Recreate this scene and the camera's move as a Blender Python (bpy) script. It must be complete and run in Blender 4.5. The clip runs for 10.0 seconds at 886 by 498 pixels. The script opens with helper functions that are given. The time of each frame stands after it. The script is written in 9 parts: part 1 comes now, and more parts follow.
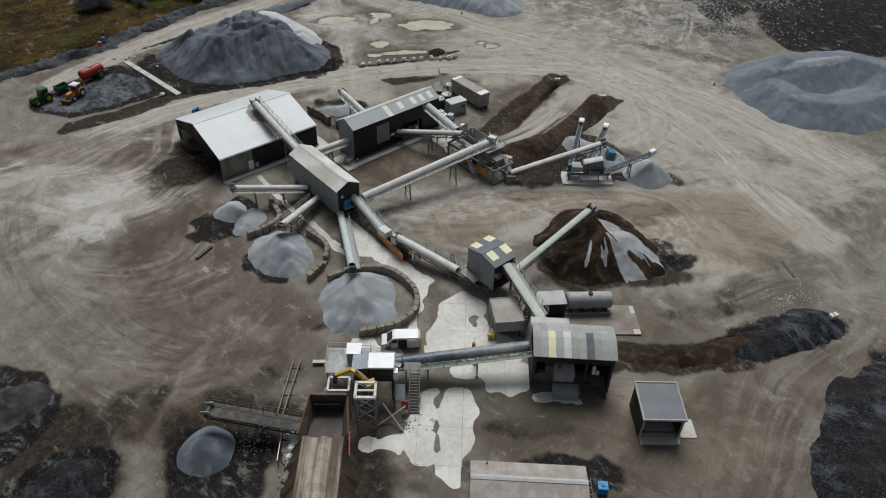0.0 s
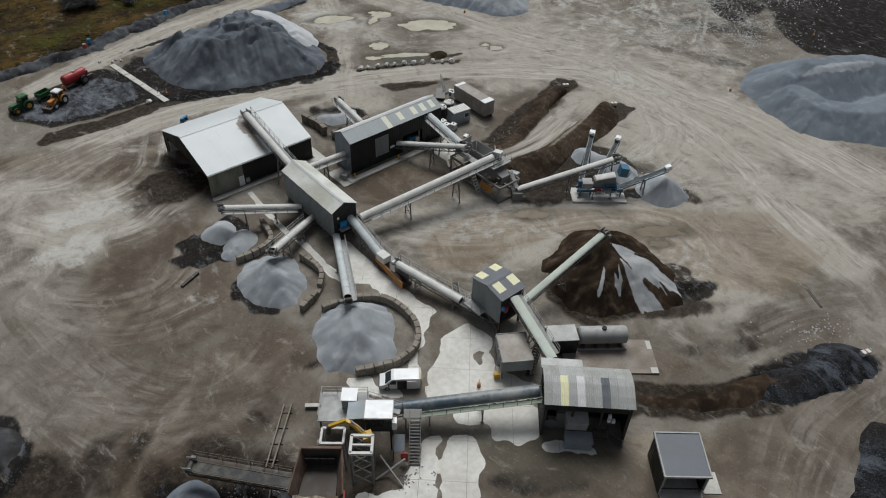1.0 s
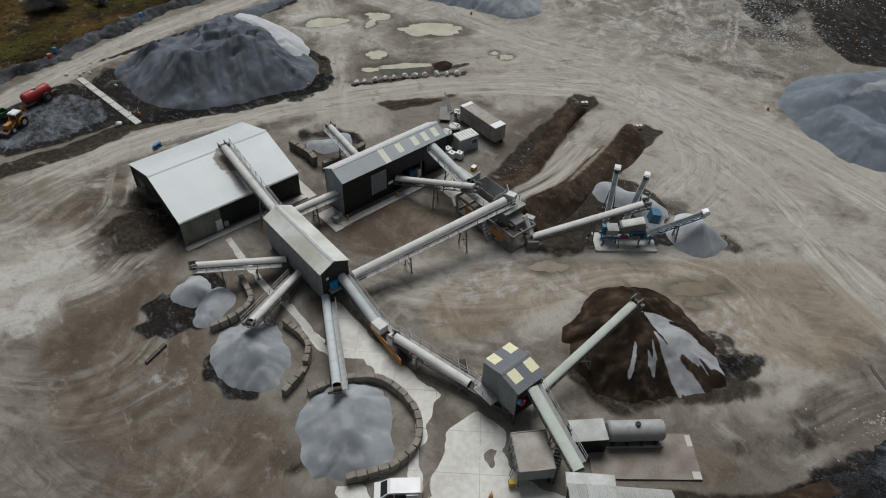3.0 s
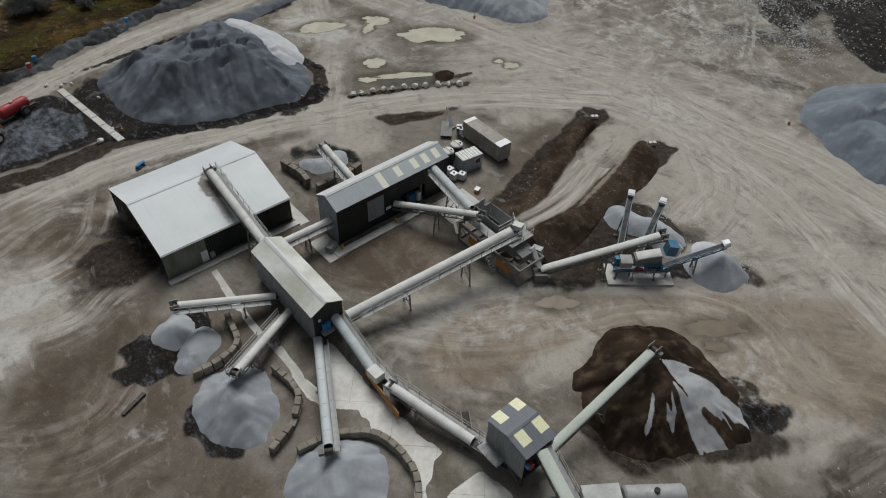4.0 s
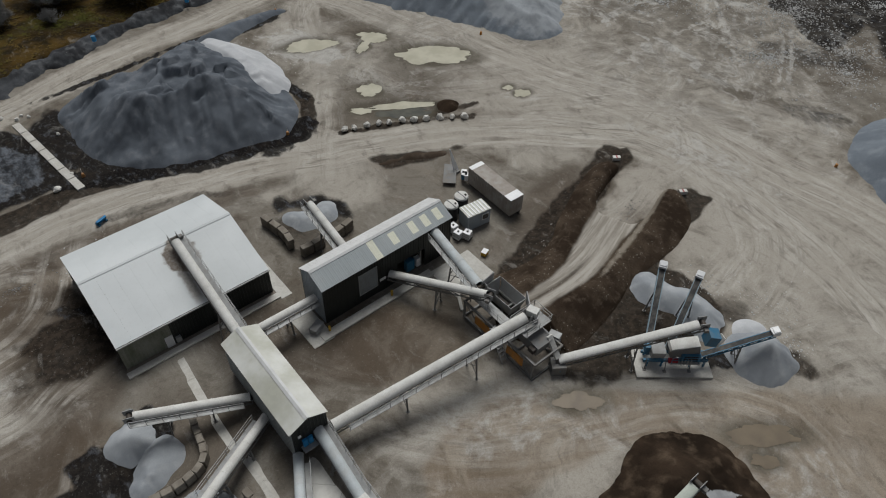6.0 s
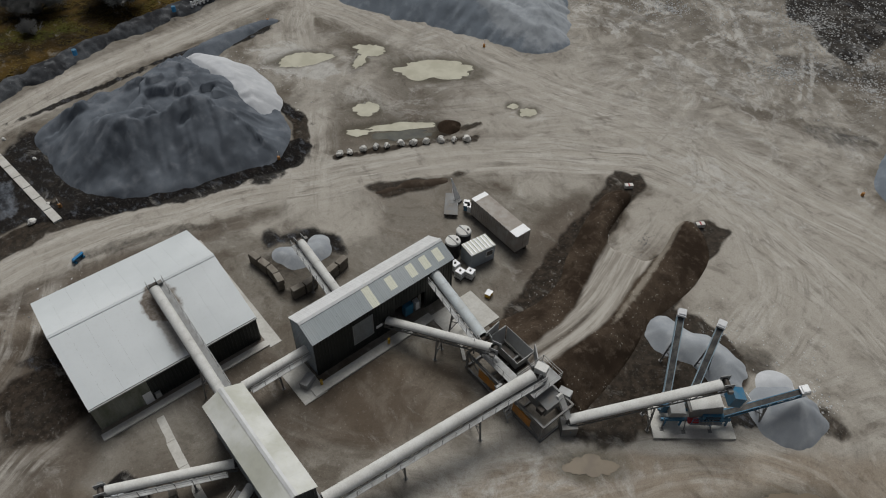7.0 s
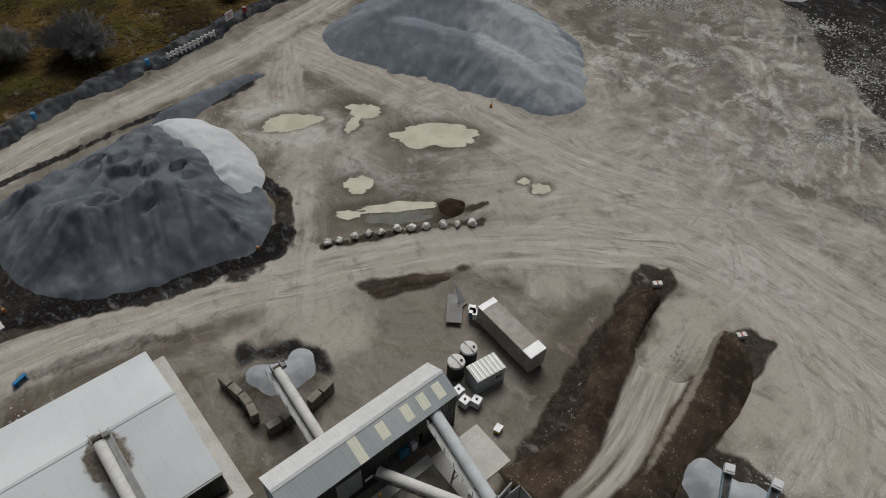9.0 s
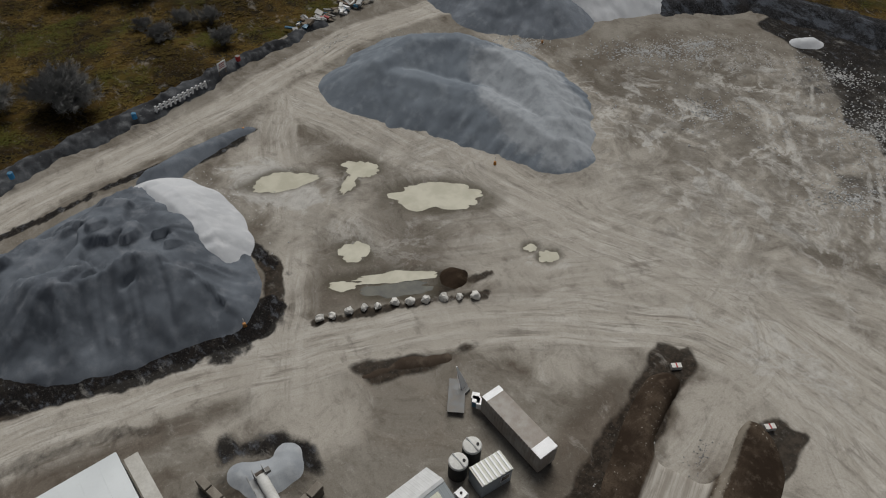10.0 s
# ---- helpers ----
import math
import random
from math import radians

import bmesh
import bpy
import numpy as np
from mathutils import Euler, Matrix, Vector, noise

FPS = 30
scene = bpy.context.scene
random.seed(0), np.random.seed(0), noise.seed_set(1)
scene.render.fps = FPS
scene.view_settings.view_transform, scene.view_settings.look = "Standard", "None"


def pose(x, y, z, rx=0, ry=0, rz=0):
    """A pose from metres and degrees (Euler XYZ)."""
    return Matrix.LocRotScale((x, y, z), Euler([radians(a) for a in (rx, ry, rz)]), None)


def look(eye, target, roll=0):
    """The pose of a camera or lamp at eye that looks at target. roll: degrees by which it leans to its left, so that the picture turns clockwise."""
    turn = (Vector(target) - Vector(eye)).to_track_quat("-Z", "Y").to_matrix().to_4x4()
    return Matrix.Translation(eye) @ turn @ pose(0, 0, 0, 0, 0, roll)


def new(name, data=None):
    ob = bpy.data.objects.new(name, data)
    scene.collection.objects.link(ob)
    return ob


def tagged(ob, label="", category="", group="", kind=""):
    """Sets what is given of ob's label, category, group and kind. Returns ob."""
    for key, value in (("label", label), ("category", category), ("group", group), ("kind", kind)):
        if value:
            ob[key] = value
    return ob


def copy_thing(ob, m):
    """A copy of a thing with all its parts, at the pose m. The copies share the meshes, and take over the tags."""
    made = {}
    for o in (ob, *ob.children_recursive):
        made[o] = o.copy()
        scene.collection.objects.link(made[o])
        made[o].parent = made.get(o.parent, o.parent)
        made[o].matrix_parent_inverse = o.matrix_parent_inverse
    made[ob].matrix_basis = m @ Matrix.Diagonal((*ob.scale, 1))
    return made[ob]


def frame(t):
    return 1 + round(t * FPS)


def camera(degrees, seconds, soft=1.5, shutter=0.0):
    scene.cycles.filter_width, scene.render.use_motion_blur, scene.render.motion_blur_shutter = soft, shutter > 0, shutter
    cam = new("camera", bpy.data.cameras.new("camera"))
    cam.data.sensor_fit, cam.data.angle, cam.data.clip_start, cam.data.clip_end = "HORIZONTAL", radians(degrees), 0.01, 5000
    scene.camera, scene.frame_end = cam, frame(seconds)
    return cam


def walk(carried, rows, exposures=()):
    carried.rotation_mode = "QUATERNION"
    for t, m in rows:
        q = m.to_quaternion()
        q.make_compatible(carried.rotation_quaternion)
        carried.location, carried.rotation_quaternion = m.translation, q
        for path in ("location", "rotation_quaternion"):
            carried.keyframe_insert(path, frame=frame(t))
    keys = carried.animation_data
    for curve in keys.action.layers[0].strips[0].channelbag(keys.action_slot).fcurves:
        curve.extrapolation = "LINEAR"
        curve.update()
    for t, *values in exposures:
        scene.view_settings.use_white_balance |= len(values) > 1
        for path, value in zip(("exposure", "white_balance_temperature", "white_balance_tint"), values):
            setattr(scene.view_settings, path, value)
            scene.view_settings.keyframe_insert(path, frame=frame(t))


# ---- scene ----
# ---- camera and its flight ----
cam = camera(65.1, 10.0, soft=1.1)
METRES, EYE, TURN = 92.0, 68.1, -41.4
ROWS = [
    (0.0, 0.0, 0.0, 0.0, 1.06, -39.63, -1.28),
    (0.5, -0.0024, 0.0482, -0.0003, 1.11, -40.17, -1.3),
    (1.0, -0.0051, 0.0965, -0.0006, 1.15, -40.7, -1.33),
    (1.5, -0.0077, 0.1452, -0.001, 1.21, -41.24, -1.34),
    (2.0, -0.01, 0.1943, -0.0014, 1.27, -41.81, -1.35),
    (2.5, -0.0125, 0.2439, -0.0018, 1.31, -42.36, -1.36),
    (4.0, -0.0165, 0.3941, -0.0025, 1.49, -43.98, -1.31),
    (4.5, -0.0184, 0.4444, -0.0024, 1.53, -44.54, -1.32),
    (5.0, -0.0205, 0.4947, -0.0026, 1.57, -45.03, -1.34),
    (5.5, -0.0215, 0.5453, -0.0025, 1.65, -45.53, -1.32),
    (7.0, -0.0272, 0.6956, -0.0032, 1.8, -46.98, -1.38),
    (7.5, -0.029, 0.746, -0.0036, 1.86, -47.37, -1.41),
    (8.0, -0.0306, 0.7964, -0.0036, 1.92, -47.57, -1.41),
    (8.5, -0.0325, 0.8475, -0.0025, 1.97, -47.62, -1.42),
    (9.0, -0.035, 0.8985, -0.0029, 2.02, -47.01, -1.47),
    (9.5, -0.0356, 0.9487, -0.0036, 2.12, -46.09, -1.42),
    (10.0, -0.0383, 0.9992, -0.0043, 2.15, -45.15, -1.45),
]
walk(cam, [(t, pose(0, 0, EYE, 0, 0, TURN) @ pose(METRES * x, METRES * y, METRES * z, 90 + pitch, roll, yaw)) for t, x, y, z, yaw, pitch, roll in ROWS],
     exposures=[(0.0, 0.11, 6420.0, 9.5), (5.0, -0.11, 6500.0, 10.0), (10.0, -0.20, 6680.0, 11.0)])

# ---- world, sun ----
SUN_AZ, SUN_EL = 40.0, 57.0          # degrees clockwise from +y, above the horizon
world = bpy.data.worlds.new("overcast_sky")
scene.world = world
world.use_nodes = True
wn, wl = world.node_tree.nodes, world.node_tree.links
wn.clear()
sky = wn.new("ShaderNodeTexSky")
sky.sky_type, sky.sun_disc = "NISHITA", False
sky.sun_elevation, sky.sun_rotation = radians(SUN_EL), radians(SUN_AZ)
sky.air_density, sky.dust_density, sky.ozone_density = 1.0, 2.0, 1.0
pale = wn.new("ShaderNodeHueSaturation")
pale.inputs["Saturation"].default_value = 0.35
back = wn.new("ShaderNodeBackground")
back.inputs["Strength"].default_value = 0.041
wout = wn.new("ShaderNodeOutputWorld")
wl.new(sky.outputs[0], pale.inputs["Color"])
wl.new(pale.outputs[0], back.inputs["Color"])
wl.new(back.outputs[0], wout.inputs[0])
sun_data = bpy.data.lights.new("sun", "SUN")
sun_data.energy, sun_data.angle, sun_data.color = 2.45, radians(34), (0.985, 0.99, 0.97)
sun = new("sun", sun_data)
sd = Vector((math.sin(radians(SUN_AZ)) * math.cos(radians(SUN_EL)), math.cos(radians(SUN_AZ)) * math.cos(radians(SUN_EL)), math.sin(radians(SUN_EL))))
sun.matrix_world = look(sd * 300 + Vector((70, 80, 0)), (70, 80, 0))

# ---- materials ----
class Nodes:
    """A small helper for writing a material's nodes in order."""

    def __init__(self, name):
        self.mat = bpy.data.materials.new(name)
        self.mat.use_nodes = True
        self.t = self.mat.node_tree
        self.bsdf = self.t.nodes["Principled BSDF"]
        self.pos = self.t.nodes.new("ShaderNodeNewGeometry").outputs["Position"]

    def link(self, a, b):
        self.t.links.new(a, b)

    def put(self, sock, v):
        if isinstance(v, bpy.types.NodeSocket):
            self.link(v, sock)
        elif isinstance(v, tuple) and len(v) == 3 and sock.type == "RGBA":
            sock.default_value = (*v, 1)
        else:
            sock.default_value = v

    def noise(self, scale, detail=4, vec=None, rough=0.55, stretch=None):
        v = vec if vec is not None else self.pos
        if stretch:
            m = self.t.nodes.new("ShaderNodeMapping")
            m.inputs["Scale"].default_value = stretch
            self.link(v, m.inputs["Vector"])
            v = m.outputs[0]
        n = self.t.nodes.new("ShaderNodeTexNoise")
        n.inputs["Scale"].default_value, n.inputs["Detail"].default_value, n.inputs["Roughness"].default_value = scale, detail, rough
        self.link(v, n.inputs["Vector"])
        return n.outputs["Fac"]

    def voronoi(self, scale, vec=None, out="Distance"):
        n = self.t.nodes.new("ShaderNodeTexVoronoi")
        n.inputs["Scale"].default_value = scale
        self.link(vec if vec is not None else self.pos, n.inputs["Vector"])
        return n.outputs[out]

    def ramp(self, v, lo, hi, a=0.0, b=1.0):
        n = self.t.nodes.new("ShaderNodeMapRange")
        n.interpolation_type = "SMOOTHSTEP"
        self.link(v, n.inputs["Value"])
        for k, x in (("From Min", lo), ("From Max", hi), ("To Min", a), ("To Max", b)):
            n.inputs[k].default_value = x
        return n.outputs["Result"]

    def math(self, op, a, b=0.0):
        n = self.t.nodes.new("ShaderNodeMath")
        n.operation = op
        self.put(n.inputs[0], a)
        self.put(n.inputs[1], b)
        return n.outputs[0]

    def mix(self, f, a, b, mode="MIX"):
        n = self.t.nodes.new("ShaderNodeMix")
        n.data_type, n.blend_type = "RGBA", mode
        self.put(n.inputs[0], f)
        self.put(n.inputs[6], a)
        self.put(n.inputs[7], b)
        return n.outputs[2]

    def attr(self, name):
        n = self.t.nodes.new("ShaderNodeAttribute")
        n.attribute_name = name
        return n

    def split(self, v):
        n = self.t.nodes.new("ShaderNodeSeparateXYZ")
        self.link(v, n.inputs[0])
        return n.outputs

    def join(self, x, y, z):
        n = self.t.nodes.new("ShaderNodeCombineXYZ")
        for i, v in enumerate((x, y, z)):
            self.put(n.inputs[i], v)
        return n.outputs[0]

    def random(self):
        return self.t.nodes.new("ShaderNodeObjectInfo").outputs["Random"]

    def bump(self, h, strength=0.3, dist=0.05):
        n = self.t.nodes.new("ShaderNodeBump")
        n.inputs["Strength"].default_value, n.inputs["Distance"].default_value = strength, dist
        self.link(h, n.inputs["Height"])
        self.link(n.outputs[0], self.bsdf.inputs["Normal"])

    def done(self, color, rough=0.6, metal=0.0, spec=0.5):
        self.put(self.bsdf.inputs["Base Color"], color)
        self.put(self.bsdf.inputs["Roughness"], rough)
        self.put(self.bsdf.inputs["Metallic"], metal)
        self.put(self.bsdf.inputs["Specular IOR Level"], spec)
        return self.mat


def dusty(name, base, dirt, amount=0.5, rough=0.6, metal=0.0, scale=0.8, streak=True, rand=0.15, bump=0.1, spec=0.4):
    """Painted or bare surface under quarry dust: broad stains, fine grain, piece-to-piece change."""
    n = Nodes(name)
    broad = n.noise(scale, 4, stretch=(1, 1, 0.35) if streak else None)
    fine = n.noise(scale * 9, 3)
    d = n.math("MULTIPLY", n.ramp(n.math("ADD", n.math("MULTIPLY", broad, 0.75), n.math("MULTIPLY", fine, 0.25)), 0.38, 0.68), amount)
    c = n.mix(d, base, dirt)
    r = n.random()
    c = n.mix(n.math("MULTIPLY", r, rand), c, tuple(v * 0.55 for v in base))
    c = n.mix(n.ramp(fine, 0.3, 0.75, 0.0, 0.18), c, tuple(v * 0.5 for v in base))
    n.bump(fine, bump, 0.02)
    return n.done(c, n.ramp(broad, 0.3, 0.7, max(rough - 0.12, 0.05), min(rough + 0.15, 1)), metal, spec)


def gravel(name, base, dark, light, attr=None, attr_color=None, spec=0.03, speck=0.0, mottle=0.45):
    """Heaped stone or soil: grain, runs down the slope, broad moisture patches."""
    n = Nodes(name)
    broad, mid, fine = n.noise(0.16, 4), n.noise(0.7, 6), n.noise(13.0, 3)
    runs = n.noise(0.55, 4, stretch=(1, 1, 0.18))
    c = n.mix(n.ramp(broad, 0.36, 0.64), dark, base)
    c = n.mix(n.ramp(runs, 0.47, 0.72, 0, 0.75), c, light)
    c = n.mix(n.ramp(mid, 0.5, 0.75, 0, mottle), c, dark)
    c = n.mix(n.ramp(fine, 0.42, 0.72, 0, mottle), c, tuple(v * 0.45 for v in dark))
    if attr:
        a = n.attr(attr)
        f = n.math("ADD", a.outputs["Fac"], n.math("MULTIPLY", n.math("SUBTRACT", n.noise(0.8, 5), 0.5), 0.8))
        c = n.mix(n.ramp(f, 0.32, 0.74), c, n.mix(n.ramp(mid, 0.4, 0.7), attr_color, tuple(v * 0.78 for v in attr_color)))
    if speck:
        v = n.voronoi(0.9)
        c = n.mix(n.ramp(v, 0.0, speck, 1, 0), c, (0.6, 0.6, 0.58))
    h = n.math("ADD", n.math("MULTIPLY", mid, 0.6), n.math("MULTIPLY", fine, 0.25))
    n.bump(h, 0.35, 0.15)
    return n.done(c, 0.92, 0, spec)


MUD = (0.17, 0.145, 0.115)
M = {}
M["roof_white"] = dusty("white_roof_sheet", (0.72, 0.73, 0.73), (0.55, 0.55, 0.53), 0.45, 0.45, 0.0, 0.12, False, 0.05)
M["roof_grey"] = dusty("grey_roof_sheet", (0.39, 0.43, 0.445), (0.56, 0.58, 0.58), 0.6, 0.5, 0.0, 0.12, False, 0.10)
M["roof_cream"] = dusty("dusty_cream_roof_sheet", (0.54, 0.545, 0.47), (0.84, 0.85, 0.82), 0.9, 0.5, 0.0, 0.22, False, 0.04)
M["roof_slate"] = dusty("slate_blue_roof_sheet", (0.13, 0.145, 0.17), (0.25, 0.25, 0.25), 0.4, 0.5, 0.0, 0.5, False, 0.1)
M["roof_galv"] = dusty("weathered_galvanised_sheet", (0.50, 0.51, 0.50), (0.32, 0.32, 0.28), 0.6, 0.5, 0.1, 0.5, False, 0.45)
M["rooflight"] = dusty("pale_translucent_sheet", (0.88, 0.88, 0.74), (0.82, 0.82, 0.66), 0.4, 0.35, 0, 0.6, False, 0.1)
M["skylight"] = dusty("dirty_translucent_sheet", (0.86, 0.84, 0.56), (0.76, 0.74, 0.50), 0.5, 0.35, 0, 0.6, False, 0.2)
M["clad_green"] = dusty("dark_green_cladding", (0.013, 0.017, 0.016), (0.055, 0.057, 0.050), 0.45, 0.5, 0, 0.5, True, 0.1)
M["clad_algae"] = dusty("dust_and_algae_on_wall_panel", (0.14, 0.155, 0.105), (0.40, 0.40, 0.36), 0.8, 0.7, 0, 0.45, True, 0.1)
M["clad_grey"] = dusty("grey_cladding", (0.27, 0.30, 0.31), (0.20, 0.20, 0.18), 0.6, 0.5, 0, 0.6, True, 0.1)
M["clad_blue"] = dusty("pale_blue_grey_cladding", (0.33, 0.38, 0.42), (0.25, 0.25, 0.23), 0.4, 0.5, 0, 0.6, True, 0.1)
M["steel"] = dusty("dusty_grey_steel", (0.20, 0.205, 0.205), (0.28, 0.25, 0.215), 0.7, 0.7, 0.1, 1.2, True, 0.2)
M["steel_dark"] = dusty("dark_rusty_steel", (0.07, 0.065, 0.06), (0.16, 0.12, 0.09), 0.7, 0.65, 0.3, 1.2, True, 0.2)
M["rust"] = dusty("rust_and_dust_on_plate", (0.13, 0.075, 0.05), (0.24, 0.20, 0.165), 0.75, 0.8, 0.1, 0.9, True, 0.1)
M["galv"] = dusty("galvanised_steel", (0.40, 0.41, 0.41), (0.32, 0.30, 0.27), 0.5, 0.65, 0.1, 1.5, True, 0.15)
M["cover"] = dusty("pale_conveyor_cover", (0.74, 0.74, 0.71), (0.54, 0.52, 0.48), 0.5, 0.75, 0.0, 0.7, False, 0.15)
M["cover_blue"] = dusty("bluish_conveyor_cover", (0.58, 0.63, 0.65), (0.50, 0.49, 0.46), 0.5, 0.7, 0.0, 0.7, False, 0.15)
M["cover_green"] = dusty("pale_green_conveyor_cover", (0.56, 0.62, 0.55), (0.50, 0.49, 0.44), 0.5, 0.7, 0.0, 0.7, False, 0.1)
M["cover_dark"] = dusty("dark_blue_conveyor_cover", (0.07, 0.10, 0.125), (0.46, 0.46, 0.44), 0.85, 0.45, 0.1, 0.22, False, 0.1)
M["walk_green"] = dusty("pale_green_walkway_mesh", (0.30, 0.36, 0.29), (0.36, 0.35, 0.30), 0.5, 0.8, 0, 1.0, False, 0.1)
M["belt"] = dusty("rubber_belt", (0.025, 0.026, 0.028), (0.20, 0.19, 0.17), 0.7, 0.75, 0, 0.9, False, 0.1)
M["orange"] = dusty("worn_orange_paint", (0.52, 0.21, 0.025), (0.28, 0.20, 0.13), 0.6, 0.55, 0, 1.5, True, 0.1)
M["yellow"] = dusty("yellow_paint", (0.62, 0.38, 0.03), (0.30, 0.22, 0.10), 0.4, 0.5, 0, 2.0, True, 0.1)
M["blue"] = dusty("blue_machine_paint", (0.03, 0.17, 0.30), (0.20, 0.22, 0.22), 0.45, 0.5, 0, 1.2, True, 0.1)
M["steel_blue"] = dusty("blue_grey_machine_paint", (0.23, 0.33, 0.40), (0.36, 0.37, 0.36), 0.5, 0.6, 0, 1.2, True, 0.1)
M["blue_bright"] = dusty("bright_blue_plastic", (0.02, 0.26, 0.58), (0.1, 0.25, 0.4), 0.3, 0.5, 0, 2, True, 0.1)
M["red"] = dusty("faded_red_paint", (0.40, 0.025, 0.03), (0.22, 0.08, 0.07), 0.4, 0.5, 0, 1.2, True, 0.1)
M["green"] = dusty("tractor_green_paint", (0.02, 0.13, 0.035), (0.10, 0.11, 0.07), 0.4, 0.5, 0, 2, True, 0.1)
M["white"] = dusty("white_paint", (0.84, 0.85, 0.86), (0.74, 0.74, 0.72), 0.06, 0.35, 0, 2, True, 0.03)
M["glass"] = dusty("dark_window_glass", (0.02, 0.025, 0.03), (0.06, 0.07, 0.07), 0.3, 0.12, 0, 2, True, 0.05, 0.0, 0.6)
M["black"] = dusty("black_rubber", (0.02, 0.02, 0.02), (0.10, 0.09, 0.08), 0.6, 0.8, 0, 2, True, 0.1)
M["concrete"] = dusty("pale_dusty_concrete", (0.60, 0.59, 0.55), (0.42, 0.395, 0.35), 0.6, 0.75, 0, 0.45, False, 0.12, 0.15, 0.3)
M["concrete_wet"] = dusty("muddy_concrete_pad", (0.25, 0.215, 0.18), (0.17, 0.14, 0.115), 0.8, 0.6, 0, 0.4, False, 0.1)
M["yard_slab"] = dusty("worn_muddy_concrete", (0.72, 0.71, 0.67), (0.46, 0.43, 0.38), 0.6, 0.8, 0, 0.16, False, 0.06, 0.1, 0.3)
M["block"] = dusty("stained_concrete_block", (0.29, 0.262, 0.22), (0.16, 0.135, 0.11), 0.7, 0.85, 0, 1.0, False, 0.4, 0.3)
M["rock_white"] = dusty("pale_limestone_boulder", (0.76, 0.75, 0.71), (0.45, 0.42, 0.37), 0.35, 0.8, 0, 1.2, False, 0.25, 0.4)
M["timber"] = dusty("weathered_timber", (0.20, 0.16, 0.12), (0.12, 0.10, 0.08), 0.6, 0.8, 0, 1.5, True, 0.3)
M["brown_roof"] = dusty("mud_coated_sheet", (0.33, 0.29, 0.25), (0.55, 0.53, 0.50), 0.75, 0.7, 0, 0.7, False, 0.25)
M["heap_grey"] = gravel("crushed_blue_grey_stone", (0.225, 0.25, 0.285), (0.155, 0.175, 0.2), (0.285, 0.31, 0.34))
M["heap_slate"] = gravel("dark_grey_stone_dust", (0.160, 0.180, 0.206), (0.098, 0.111, 0.130), (0.215, 0.233, 0.258), mottle=0.32)
M["heap_pale"] = gravel("pale_grey_chippings", (0.365, 0.388, 0.410), (0.275, 0.297, 0.322), (0.46, 0.478, 0.496), mottle=0.2)
M["heap_two"] = gravel("blue_grey_stone_with_pale_runs", (0.205, 0.235, 0.268), (0.165, 0.19, 0.22), (0.26, 0.29, 0.32), "pale", (0.35, 0.375, 0.40), mottle=0.25)
M["heap_white"] = gravel("white_stone_dust", (0.57, 0.585, 0.605), (0.48, 0.495, 0.515), (0.64, 0.65, 0.665), mottle=0.15)
M["heap_brown"] = gravel("brown_overburden_soil", (0.052, 0.036, 0.025), (0.020, 0.0145, 0.0105), (0.115, 0.085, 0.060), "pale", (0.38, 0.39, 0.40))
M["heap_dark"] = gravel("dark_wet_stone", (0.085, 0.088, 0.092), (0.028, 0.027, 0.026), (0.125, 0.128, 0.132))
def slag(name):
    """Wet black slag: blue-grey streaks that paint its highlights, scattered pale lumps."""
    n = Nodes(name)
    broad, streak, mid, lump = n.noise(0.10, 4), n.noise(0.5, 7, None, 0.72, (1.0, 0.4, 0.5)), n.noise(1.3, 6, None, 0.7), n.noise(4.5, 4, None, 0.7)
    c = n.mix(n.ramp(mid, 0.35, 0.65), (0.005, 0.005, 0.006), (0.022, 0.023, 0.026))
    # bluish highlights put into the colour as streaks
    c = n.mix(n.math("MULTIPLY", n.ramp(streak, 0.47, 0.60), n.ramp(broad, 0.40, 0.58, 0.25, 1.0)), c, (0.078, 0.088, 0.106))
    c = n.mix(n.ramp(lump, 0.56, 0.68, 0, 0.7), c, (0.13, 0.14, 0.16))
    c = n.mix(n.ramp(lump, 0.44, 0.34, 0, 0.8), c, (0.004, 0.004, 0.005))
    c = n.mix(n.ramp(broad, 0.46, 0.36, 0, 0.5), c, (0.020, 0.014, 0.010))
    n.bump(n.math("ADD", n.math("MULTIPLY", mid, 0.5), n.math("MULTIPLY", lump, 0.5)), 0.8, 0.4)
    return n.done(c, 0.8, 0, 0.15)


M["heap_black"] = slag("black_wet_slag")
M["berm"] = gravel("brown_soil_bank", (0.070, 0.053, 0.040), (0.048, 0.036, 0.027), (0.125, 0.101, 0.080), "pale", (0.185, 0.156, 0.127), mottle=0.3)
M["rubble_bank"] = gravel("grey_rubble_bank", (0.072, 0.078, 0.086), (0.018, 0.019, 0.022), (0.165, 0.172, 0.18), None, None, 0.3, 0.08)

# ---- noise over the plan ----
RNG = np.random.default_rng(7)
TABLE = RNG.random((256, 256))


def vnoise(x, y, seed=0):
    x, y = x + seed * 17.31, y + seed * 9.77
    xi, yi = np.floor(x).astype(int), np.floor(y).astype(int)
    fx, fy = x - xi, y - yi
    fx, fy = fx * fx * (3 - 2 * fx), fy * fy * (3 - 2 * fy)
    a, b = TABLE[xi % 256, yi % 256], TABLE[(xi + 1) % 256, yi % 256]
    c, d = TABLE[xi % 256, (yi + 1) % 256], TABLE[(xi + 1) % 256, (yi + 1) % 256]
    return (a * (1 - fx) + b * fx) * (1 - fy) + (c * (1 - fx) + d * fx) * fy


